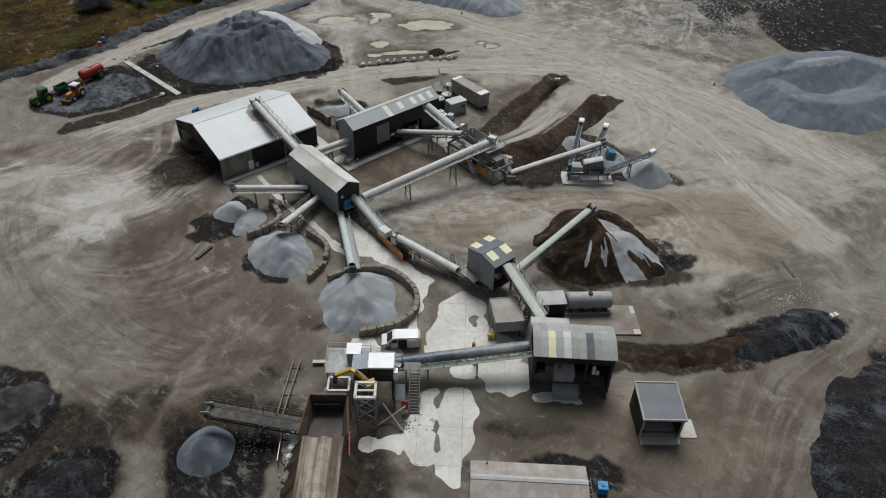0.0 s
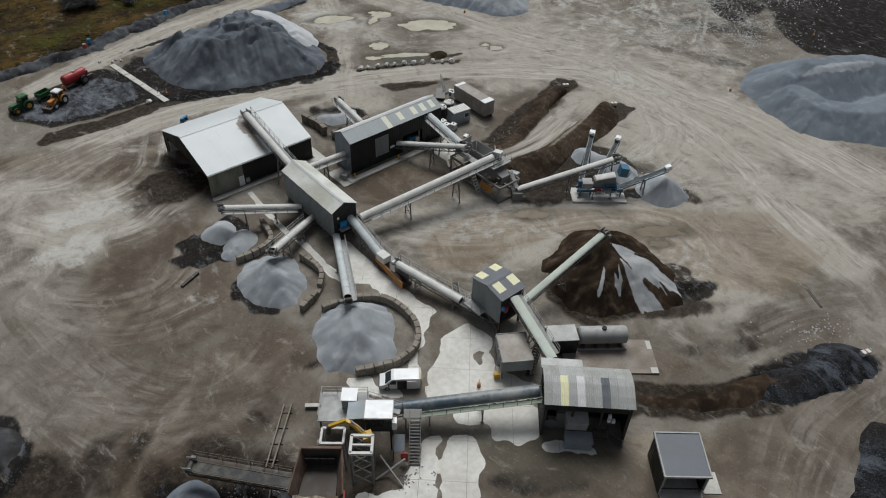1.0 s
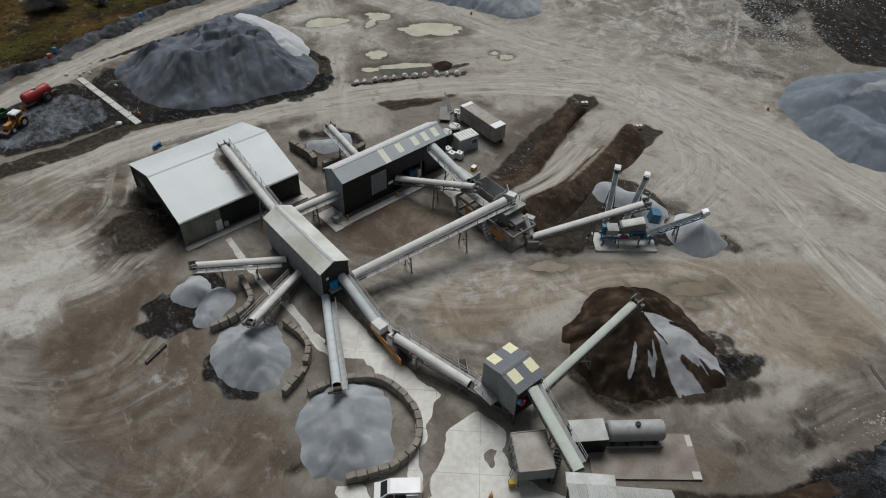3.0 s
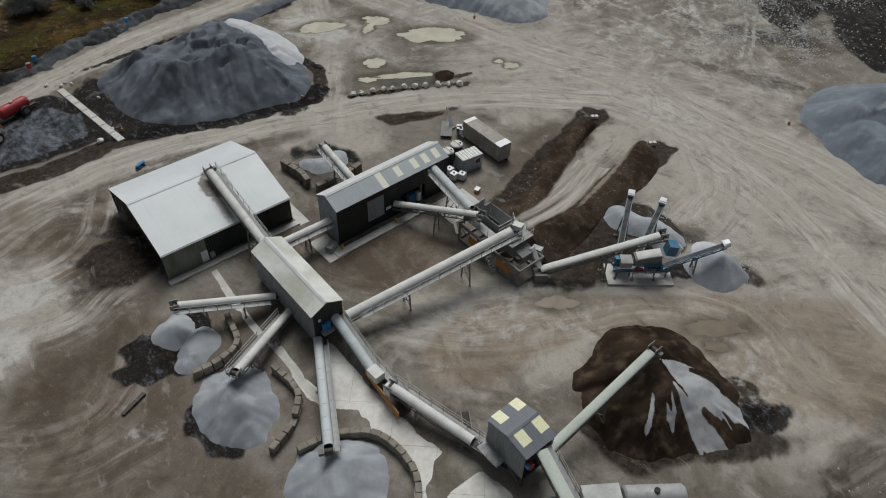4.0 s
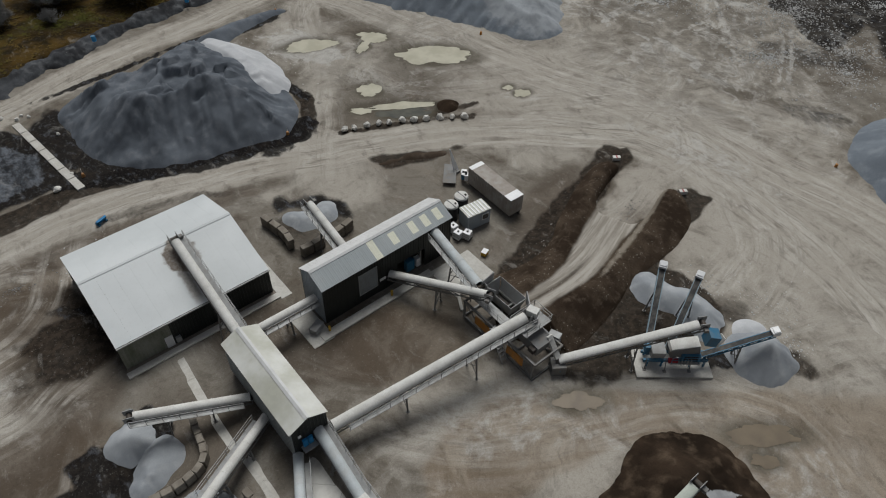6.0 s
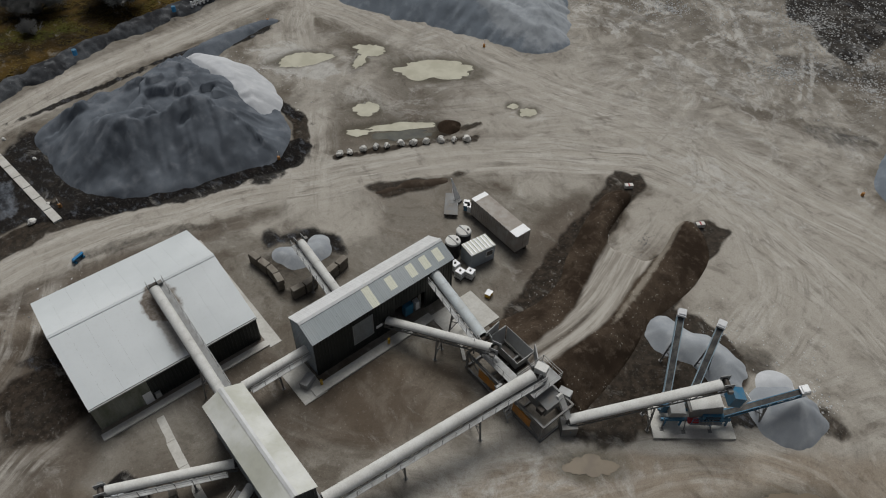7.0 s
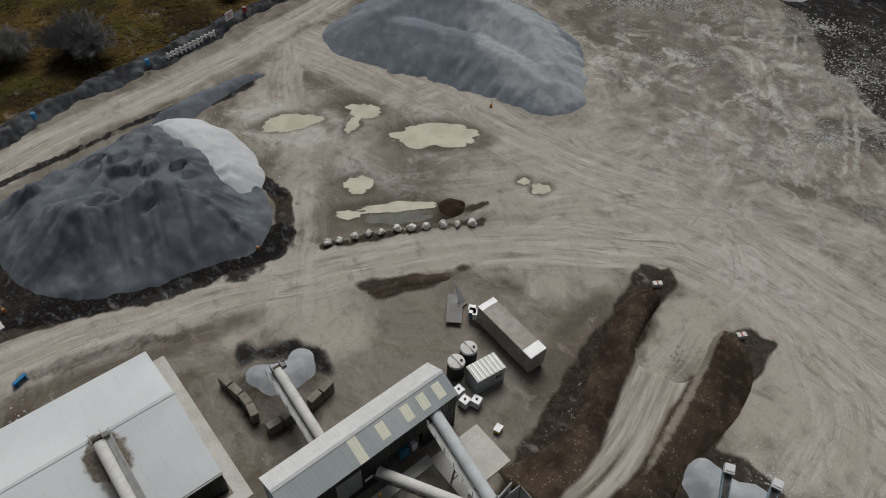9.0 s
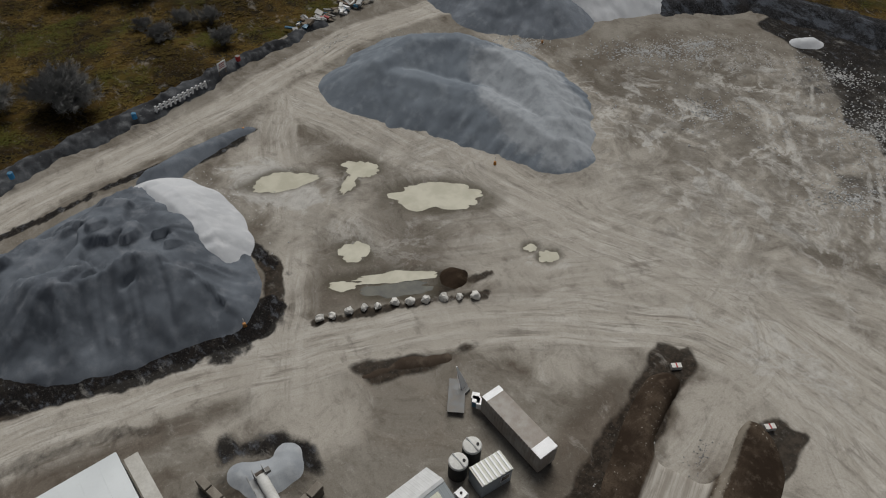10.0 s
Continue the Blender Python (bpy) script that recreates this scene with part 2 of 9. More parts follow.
def fbm(x, y, scale, octaves=4, seed=0):
    """Smooth random field, 0 to 1, with features about scale metres across."""
    total, amp, norm = 0.0, 1.0, 0.0
    for i in range(octaves):
        k = 2.0 ** i / scale
        total = total + amp * vnoise(x * k, y * k, seed + i * 3)
        norm, amp = norm + amp, amp * 0.5
    return total / norm


def smooth(x, lo, hi):
    q = np.clip((x - lo) / (hi - lo), 0, 1)
    return q * q * (3 - 2 * q)


def along(X, Y, line):
    """Signed distance from a polyline and the way along it."""
    best, dist, way, s0 = np.full(X.shape, 1e9), np.zeros(X.shape), np.zeros(X.shape), 0.0
    for (ax, ay), (bx, by) in zip(line[:-1], line[1:]):
        ux, uy = bx - ax, by - ay
        n = math.hypot(ux, uy)
        ux, uy = ux / n, uy / n
        q = np.clip((X - ax) * ux + (Y - ay) * uy, 0, n)
        dx, dy = X - ax - q * ux, Y - ay - q * uy
        r = np.hypot(dx, dy)
        side = np.sign(ux * dy - uy * dx)
        near = r < best
        best, dist, way = np.where(near, r, best), np.where(near, r * side, dist), np.where(near, s0 + q, way)
        s0 += n
    return dist, way


def curve_through(line, steps=8):
    """Catmull-Rom points through a short polyline."""
    p = [np.array(q, float) for q in (line[0], *line, line[-1])]
    out = []
    for a, b, c, d in zip(p[:-3], p[1:-2], p[2:-1], p[3:]):
        for k in range(steps):
            t = k / steps
            out.append(0.5 * (2 * b + (c - a) * t + (2 * a - 5 * b + 4 * c - d) * t * t + (3 * b - a - 3 * c + d) * t ** 3))
    out.append(p[-2])
    return [tuple(q) for q in out]


def blob(X, Y, x, y, rx, ry, turn=0.0, ragged=0.35, seed=1, soft=0.25):
    """1 inside an uneven ellipse, 0 outside."""
    reach = max(rx, ry) * (1.15 + soft + ragged)
    near = (np.abs(X - x) < reach) & (np.abs(Y - y) < reach)
    out = np.zeros(X.shape)
    X, Y = X[near], Y[near]
    c, s = math.cos(radians(turn)), math.sin(radians(turn))
    u, v = (X - x) * c + (Y - y) * s, -(X - x) * s + (Y - y) * c
    r = np.hypot(u / rx, v / ry)
    r = r + (fbm(X, Y, max(min(rx, ry) * 0.9, 0.8), 4, seed) - 0.5) * 2 * ragged
    out[near] = 1 - smooth(r, 1 - soft, 1 + soft)
    return out


# ---- ground: one sheet to the horizon ----
def axis(lo, hi, step):
    mid = np.arange(lo, hi + step / 2, step)
    out, w, q = [], step * 1.35, mid[-1]
    while q < hi + 2600:
        q += w
        out.append(q)
        w *= 1.12
    return np.concatenate([[lo - (q - hi) for q in reversed(out)], mid, out])


gx, gy = axis(-12, 212, 0.5), axis(-4, 206, 0.5)
GX, GY = np.meshgrid(gx, gy, indexing="ij")

# haul roads and wheel tracks: centre line, half width, strength
ROADS = {
    "a": [([(-20, 122), (8, 124), (26, 127.0), (43, 129.0), (61, 124.6), (78, 118.8), (96, 110.5), (111, 99), (119, 87), (117, 60), (108, 40), (100, 20)], 5.6, 1.0),
          ([(20, 152), (56.6, 165), (74, 168), (94, 171.5), (110, 175.5), (127, 179), (150, 178), (185, 168)], 4.5, 0.9),
          ([(82, 59), (97, 52), (110, 46), (126, 30), (140, 10)], 8, 0.35),
          ([(46, 70), (53, 73.5), (64, 69), (78, 58), (90, 51)], 7, 0.35)],
    "b": [([(104, 174), (112.5, 148), (120, 116), (127, 96), (129, 72), (130, 50), (126, 26)], 8.0, 0.95),
          ([(126, 26), (111, 18), (86, 13), (70, 14), (50, 8)], 6.0, 0.25),
          ([(70, 111), (74, 119), (79, 126), (89, 139), (97, 157), (106, 172)], 4.0, 0.7),
          ([(78, 75.5), (88, 79), (97, 80.8), (111, 82.5), (122, 84), (130, 95)], 3.2, 0.9),
          ([(24, 58), (13, 66), (5, 84), (6, 104), (14, 120), (28, 128)], 7.0, 0.3)],
    "c": [([(33, 124), (22, 124), (11, 119), (6, 103), (9, 90.5), (19, 84), (27, 87), (31, 95)], 4.0, 0.4),
          ([(24, 72), (20, 66), (15, 61.5), (9, 61.5), (4, 68), (1, 84)], 4.0, 0.3),
          ([(100, 128), (118, 118), (136, 112), (160, 92)], 9, 0.55),
          ([(188, 122), (174, 104), (160, 84)], 9, 0.6),
          ([(84, 47), (96, 38), (104, 26), (100, 14)], 9, 0.25)],
    "d": [([(34, 104), (25, 103), (17.5, 111), (16.5, 122), (21, 131)], 5.0, 0.5),
          ([(128, 124), (140, 104), (150, 85), (146, 66)], 7, 0.55),
          ([(96, 62), (112, 64), (122, 76), (126, 92)], 7, 0.7),
          ([(50, 90), (56, 80), (66, 72), (80, 62)], 4, 0.35),
          ([(70, 28), (80, 27), (92, 22), (104, 14)], 5, 0.3)],
    "e": [([(6, 100), (8, 91.6), (12, 83), (17, 78.2), (23.6, 78), (29, 80)], 4.0, 0.45),
          ([(1, 86), (3.8, 75), (8, 70.5), (12, 66), (20, 61), (27, 60)], 4.0, 0.3),
          ([(6, 130), (16, 121), (20, 119.8), (24.5, 121.4), (30, 122.6), (37, 119)], 4.5, 0.85),
          ([(190, 126), (177, 113), (168, 104), (160, 92)], 8.0, 0.6),
          ([(53, 79), (60, 70), (68, 65), (76, 61.5), (84, 57), (90.5, 47), (86, 34)], 7.0, 0.55),
          ([(150, 168), (146, 140), (150, 122), (148, 104), (136, 96), (120, 92)], 5.0, 0.6)],
    "f": [([(8, 90), (9.3, 82), (11.5, 71.4), (16.6, 65), (23, 64.4), (29, 68)], 3.5, 0.35),
          ([(10, 116), (13, 109.3), (18.3, 102.2), (24.4, 100.2), (30.4, 103), (38, 104)], 4.5, 0.9),
          ([(40, 128), (36, 119), (32, 113), (24, 110), (14, 114)], 4.0, 0.8),
          ([(172, 122), (165, 109), (162, 100), (152, 84), (144, 70)], 7.0, 0.6),
          ([(97, 124), (94, 136), (90, 146), (96, 160), (104, 168)], 4.0, 0.6),
          ([(104, 110), (116, 104), (126, 98), (138, 84), (146, 66)], 7.0, 0.75)],
}
layers = {}
WANDER = (fbm(GX, GY, 12, 3, 5) - 0.5) * 2.0
dust = np.zeros(GX.shape)
for key, roads in ROADS.items():
    D, S, W, near = np.zeros(GX.shape), np.zeros(GX.shape), np.zeros(GX.shape), np.full(GX.shape, 1e9)
    for i, (line, half, strength) in enumerate(roads):
        path, reach = curve_through(line, 5), half * 1.3 + 3
        near_x, near_y = [q[0] for q in path], [q[1] for q in path]
        box = (GX > min(near_x) - reach) & (GX < max(near_x) + reach) & (GY > min(near_y) - reach) & (GY < max(near_y) + reach)
        d, s = np.full(GX.shape, 1e3), np.zeros(GX.shape)
        d[box], s[box] = along(GX[box], GY[box], path)
        d = d + WANDER
        w = strength * (1 - smooth(np.abs(d) / half, 0.35, 1.25)) * smooth(s, 0, 7) * (1 - smooth(s, s.max() - 7, s.max()))
        take = np.abs(d) / half < near
        near = np.where(take, np.abs(d) / half, near)
        D, S, W = np.where(take, d, D), np.where(take, s + 200 * i, S), np.where(take, w, W)
        dust = np.maximum(dust, w)
    layers[key] = (D, S, W)

# broad light and dark grounds: x, y, rx, ry, turn, strength
def field(rows, seed=3, ragged=0.35, soft=0.3):
    out = np.zeros(GX.shape)
    for i, (x, y, rx, ry, turn, k) in enumerate(rows):
        out = np.maximum(out, k * blob(GX, GY, x, y, rx, ry, turn, ragged, seed + i, soft))
    return out


def inside(X, Y, ring):
    """Whether points lie in a closed outline."""
    odd = np.zeros(X.shape, bool)
    for (ax, ay), (bx, by) in zip(ring, ring[1:] + ring[:1]):
        if ay == by:
            continue
        odd ^= ((ay > Y) != (by > Y)) & (X < (bx - ax) * (Y - ay) / (by - ay) + ax)
    return odd


def spread(mask):
    """Soften a mask by a step of the grid all round."""
    m = mask.astype(float)
    for _ in range(2):
        m[1:-1, 1:-1] = (m[1:-1, 1:-1] * 2 + m[:-2, 1:-1] + m[2:, 1:-1] + m[1:-1, :-2] + m[1:-1, 2:]) / 6
    return m


def outlined(ring, k=1.0, wobble=2.0, grain=3.0, seed=501, passes=1):
    """A stained area with a torn edge, from its plan outline."""
    xs, ys = [q[0] for q in ring], [q[1] for q in ring]
    ix = slice(*np.searchsorted(gx, (min(xs) - 4, max(xs) + 4)))
    iy = slice(*np.searchsorted(gy, (min(ys) - 4, max(ys) + 4)))
    X, Y = GX[ix, iy], GY[ix, iy]
    m = inside(X + (fbm(X, Y, grain, 5, seed) - 0.5) * wobble, Y + (fbm(X, Y, grain, 5, seed + 17) - 0.5) * wobble, ring).astype(float)
    for _ in range(passes):
        m = spread(m)
    out = np.zeros(GX.shape)
    out[ix, iy] = m * k
    return out


def layered(base, rows):
    for i, (ring, k, passes) in enumerate(rows):
        base = np.maximum(base, outlined(ring, k, seed=501 + 7 * i, passes=passes))
    return base


dust = np.maximum(dust, field([(120, 62, 28, 22, 30, 0.8), (20, 112, 14, 11, 100, 0.55), (122, 105, 24, 18, 130, 0.8), (92, 150, 9, 16, 20, 0.75), (110, 40, 24, 12, -30, 0.7), (98, 38, 16, 7, -35, 0.6),
                               (10, 120, 14, 10, 0, 0.6), (140, 95, 20, 30, 0, 0.4), (72, 112, 9, 7, 0, 0.75), (104, 100, 12, 7, -40, 0.6), (110, 165, 10, 8, 0, 0.7), (70, 65, 16, 9, -38, 1.0), (60, 72, 7, 5, -20, 0.8), (86, 42, 9, 10, -20, 0.9), (82, 33, 8, 6, -30, 0.7), (56, 60, 4, 8, -10, 0.5), (20, 104, 11, 8, -30, 0.85), (24, 80, 4, 3, 0, 0.7), (24, 110, 7, 4, 20, 0.8),
                               (88, 53, 15, 6, -38, 0.85), (12, 98, 8, 10, 0, 0.5), (24, 78, 5, 4, 0, 0.55), (78, 33, 10, 5, -38, 0.45), (130, 72, 12, 22, 0, 0.6), (100, 132, 12, 8, 0, 0.35), (146, 108, 16, 14, 0, 0.45), (140, 124, 16, 10, -50, 0.6), (128, 112, 12, 9, -40, 0.6), (75, 114, 5, 5, 0, 0.5), (109, 84, 8, 3.4, 15, 1.0), (104, 82.2, 4, 2.6, 15, 0.9)], 11, 0.55, 0.5))
wet = field([(23.6, 92.5, 6, 4, 0, 0.7), (23.8, 79.7, 5, 3, 30, 0.6), (2, 66, 8, 7, 0, 0.8), (95, 86, 18, 5, 15, 0.5), (98, 75, 18, 6, 13, 0.5), (32, 104, 6, 9, 10, 0.9), (26, 97, 8, 4, 0, 0.6), (42, 122, 12, 2.4, -4, 0.9), (56, 120, 12, 2.0, -10, 0.7), (16, 88, 8, 5, 0, 0.7), (28, 82, 6, 5, 0, 0.6), (96, 45, 5, 8, 30, 0.35), (84, 24, 9, 5, -30, 0.7), (64, 33, 6, 4, -40, 0.5), (14, 74, 14, 12, 0, 0.65), (30, 52, 8, 5, -30, 0.7), (6, 90, 8, 9, 0, 0.5), (22, 94, 10, 4, 10, 0.55), (48, 100, 5, 12, 0, 0.5), (104, 128, 12, 10, 0, 0.45), (112, 152, 8, 6, 0, 0.35), (84, 112, 12, 4, -22, 0.2), (60, 83, 9, 5, 0, 0.5), (35, 112, 8, 5, -35, 0.95), (10, 78, 9, 10, 0, 0.6), (28, 70, 5, 8, 20, 0.7), (21, 59, 9, 6, 0, 0.8), (58, 36, 8, 5, -40, 0.5), (66, 14, 13, 6, -30, 0.8), (44, 20, 10, 8, -40, 0.8), (96, 90, 14, 3.5, 14, 0.7), (101, 112.5, 10, 2.0, -32, 0.5), (52, 96, 6, 5, 0, 0.7), (38, 86, 7, 9, 0, 0.65), (41, 70, 4, 6, 0, 0.6), (42, 28, 12, 7, -42, 0.95), (20, 68, 10, 7, 0, 0.35), (31, 63, 8, 6, 0, 0.5),
             (24, 45, 9, 8, 0, 0.8), (82, 100, 9, 7, 0, 0.3), (70, 101, 8, 6, 0, 0.3), (93, 122, 12, 5, -28, 0.6), (86, 96, 8, 7, 0, 0.25), (54, 88, 5, 6, 0, 0.7), (64, 27, 14, 5, -38, 0.5),
             (10, 62, 12, 9, 0, 0.5), (30, 102, 6, 9, 0, 0.7), (110, 118, 10, 5, -40, 0.3), (52, 62, 3, 7, -12, 0.4), (80, 72, 7, 4, 0, 0.7), (100, 110, 8, 3, -35, 0.3), (17, 86, 8, 6, 0, 0.45), (75, 13, 16, 5, -25, 0.75), (60, 5, 12, 6, -30, 0.75), (8, 72, 12, 12, 0, 0.6), (16, 64, 10, 6, 0, 0.5), (52, 14, 12, 6, -40, 0.6), (24, 90, 7, 6, 0, 0.5)], 31, 0.45, 0.5)
soil = field([(90, 66, 7, 4, 10, 1.0), (86, 62.5, 6, 2.6, -10, 0.8), (82, 67, 6, 4, 0, 1.0), (99.5, 61, 2.5, 3, 0, 0.6), (98, 52, 2.5, 3.5, 20, 0.6), (74, 28, 8, 2.0, -30, 0.5), (78, 30, 3, 6, 25, 0.42), (84, 26, 4, 5, 30, 0.38), (80.5, 41.8, 3.5, 1.8, -40, 0.9), (34, 107.5, 7, 4, -25, 0.9), (38, 100.5, 2, 3, 0, 0.6), (85, 69, 9, 5, 10, 1.0), (62, 130.5, 17, 2.6, -12, 0.95),
              (98, 117.5, 3, 2, 0, 0.9), (31, 107, 5, 6, 0, 0.5), (14, 52, 9, 8, 0, 0.8),
              (33, 60, 6, 2.5, -30, 0.5), (6, 62, 6, 4, 30, 0.6), (-2, 60, 7, 9, 0, 0.9), (22, 36, 4, 9, -40, 0.7), (66, 106, 7, 6, 0, 0.55), (22, 57, 4, 2, 30, 0.5), (75.5, 36, 7, 2, -30, 0.7)], 61, 0.4, 0.4)
for line, half, k in (([(78, 80.5), (91, 84.8), (101, 87.8), (112, 90.6)], 2.6, 1.0), ([(80, 70), (91, 73.2), (101, 75.4), (112.4, 77.0)], 2.5, 1.0), ([(51, 36), (59, 29.5), (66, 24), (75, 20)], 2.5, 1.0), ([(44, 133.5), (51, 132.2), (63, 128.9), (74, 125.9), (79, 128), (82, 135)], 1.5, 1.0), ([(44.5, 125.6), (51, 123.8), (56.3, 122.1), (60.4, 120.0)], 1.2, 0.5), ([(81.5, 121.9), (91, 118.2), (101, 112.4)], 0.7, 0.8), ([(90, 121.6), (97, 117.4), (104, 115)], 0.9, 0.75)):
    d, s = along(GX, GY, curve_through(line))
    d = d + (fbm(GX, GY, 2.5, 3, 371) - 0.5) * 1.8
    soil = np.maximum(soil, k * (1 - smooth(np.abs(d) / half, 0.5, 1.5)))
black_areas = [(14, 55, 5, 3, -20, 0.35), (7, 50, 4, 4, 0, 0.4), (186, 63, 18, 9, -35, 0.95), (58, 161.2, 12, 0.8, 5, 0.8), (76, 163, 10, 0.8, 3, 0.8), (89, 161.5, 6, 1.6, 10, 0.8), (50, 134.6, 7, 2.6, -20, 0.95), (62, 128.2, 9, 2.0, -16, 0.95), (74, 125.6, 5, 2.2, 10, 0.9), (35, 112, 4, 1.2, -35, 0.6), (41, 30, 6, 2, -42, 0.6), (188, 112, 12, 10, 40, 0.5), (47, 146, 4.5, 11, 10, 0.95), (192, 80, 20, 12, 55, 1.0), (200, 104, 20, 10, 62, 1.0), (215, 66, 40, 18, -40, 1.0), (166, 86, 12, 6, -45, 0.55), (148, 76, 10, 3, -60, 0.5),
               (78, 18.6, 10, 3.4, -24, 1.0), (85, 2, 6, 6, 0, 0.9), (82, 1, 14, 7, 30, 1.0), (70, -8, 20, 10, 30, 1.0), (40, 22.5, 7, 3, -42, 0.75), (33, 29, 4, 1.5, -42, 0.5), (81.8, 137, 1.2, 6, 10, 0.7), (198, 146, 18, 6, -30, 0.7),
               (93, 56.5, 4, 1.8, -30, 0.8), (79, 37.5, 5, 2.2, -35, 0.8), (16, 53, 4, 2, -40, 0.5)]
black = field(black_areas, 91, 0.55, 0.4)
for line, half, k in (([(43, 137), (52, 132.8), (63, 129.2), (74, 126.2), (78, 127.5)], 2.1, 1.0),):
    d, s = along(GX, GY, curve_through(line))
    d = d + (fbm(GX, GY, 2.5, 4, 377) - 0.5) * 1.6
    black = np.maximum(black, k * (1 - smooth(np.abs(d) / half, 0.6, 1.3)))
rubble = field([(174, 98, 24, 22, 0, 1.0), (165, 118, 34, 18, -45, 0.9), (150, 104, 22, 26, 0, 0.7), (150, 84, 14, 16, 0, 0.5), (104, 136, 14, 16, 0, 0.5)], 121, 0.4, 0.5)
pale = field([(20, 108, 7, 4, -20, 0.7), (16, 100, 6, 4, 0, 0.7), (70, 65, 14, 6, -38, 0.5), (86, 44, 6, 8, -20, 0.5), (123, 84, 6, 12, 10, 0.55), (104, 126, 6, 4, 0, 0.4), (25, 79, 3, 2, 0, 0.5), (90, 150, 5, 11, 25, 0.7), (91.5, 144, 5.5, 3, 0, 0.8), (112, 112, 5, 2.4, -30, 0.5), (172, 108, 4, 1.4, -60, 0.9), (181, 122, 2.5, 1.2, -40, 0.9), (95, 120, 2, 8, 15, 0.4), (22, 92, 5, 4, 0, 0.3), (88, 98, 5, 3, 0, 0.35)], 151, 0.75, 0.5)
for line, half in (([(140, 130), (144, 120), (145, 105), (141, 92), (134, 80)], 1.8), ([(147, 136), (153, 122), (151, 108), (146, 98)], 1.2), ([(135, 121), (141, 108), (139, 94)], 1.3), ([(158, 128), (165, 116), (163, 102)], 1.0), ([(150, 132), (160, 130), (172, 120)], 0.9), ([(152, 90), (147, 76), (138, 66)], 1.2)):
    d, s = along(GX, GY, curve_through(line))
    d = d + (fbm(GX, GY, 6, 4, 333) - 0.5) * 7
    pale = np.maximum(pale, 0.55 * (1 - smooth(np.abs(d) / half, 0.2, 1.6)) * smooth(fbm(GX, GY, 3, 3, 335), 0.3, 0.6))

# wheel lines and pale veins of dried slurry on the slag floor
for line, half, k in (
    ([(177.3, 117.7), (170.6, 112.7), (163.6, 106.8), (159.6, 103.2)], 0.62, 0.75),
    ([(179.6, 114.8), (170.0, 107.9), (162.9, 103.4)], 0.62, 0.75),
    ([(182.6, 113.7), (171.8, 106.5), (165.7, 101.3)], 0.62, 0.75),
    ([(179.8, 110.2), (169.6, 103.2), (158.0, 96.4)], 0.62, 0.75),
    ([(165.4, 98.7), (158.9, 94.0), (150.2, 90.9)], 0.62, 0.75),
    ([(169.9, 97.2), (163.1, 92.4), (152.0, 86.5)], 0.62, 0.75),
    ([(170.2, 95.1), (160.8, 89.2), (152.4, 84.7)], 0.62, 0.75),
    ([(167.5, 109.8), (159.6, 102.2), (153.4, 96.5)], 0.62, 0.75),
    ([(158.6, 102.1), (152.6, 100.5), (148.5, 97.8)], 0.62, 0.75),
    ([(163.7, 101.0), (167.1, 98.4), (172.7, 94.1)], 0.62, 0.75),
    ([(166.7, 112.5), (156.8, 105.3)], 0.62, 0.75),
    ([(156.0, 95.3), (159.3, 92.8), (161.9, 88.3)], 0.62, 0.75),
    ([(143.6, 111.7), (146.3, 109.7), (146.1, 104.6), (145.3, 100.3), (142.7, 97.5), (143.0, 94.2), (143.4, 92.7)], 1.0, 1.2),
    ([(144.0, 120.6), (149.2, 121.6), (152.0, 120.5), (151.8, 117.6)], 1.0, 1.2),
    ([(154.8, 134.6), (153.0, 128.2), (148.6, 125.1)], 1.0, 1.2),
    ([(158.1, 125.4), (158.6, 121.8), (158.3, 119.9)], 1.0, 1.2),
    ([(165.9, 126.2), (167.2, 123.2)], 1.0, 1.2),
    ([(167.8, 119.2), (168.7, 116.5), (169.0, 113.7)], 1.0, 1.2),
    ([(145.0, 113.4), (143.8, 109.8), (141.5, 108.1)], 1.0, 1.2),
):
    d, s = along(GX, GY, curve_through(line))
    d = d + (fbm(GX, GY, 3, 4, 337) - 0.5) * (0.8 if k < 0.8 else 2.4)
    pale = np.maximum(pale, k * (1 - smooth(np.abs(d) / half, 0.3, 1.5)) * smooth(fbm(GX, GY, 2, 3, 339), 0.25, 0.5))

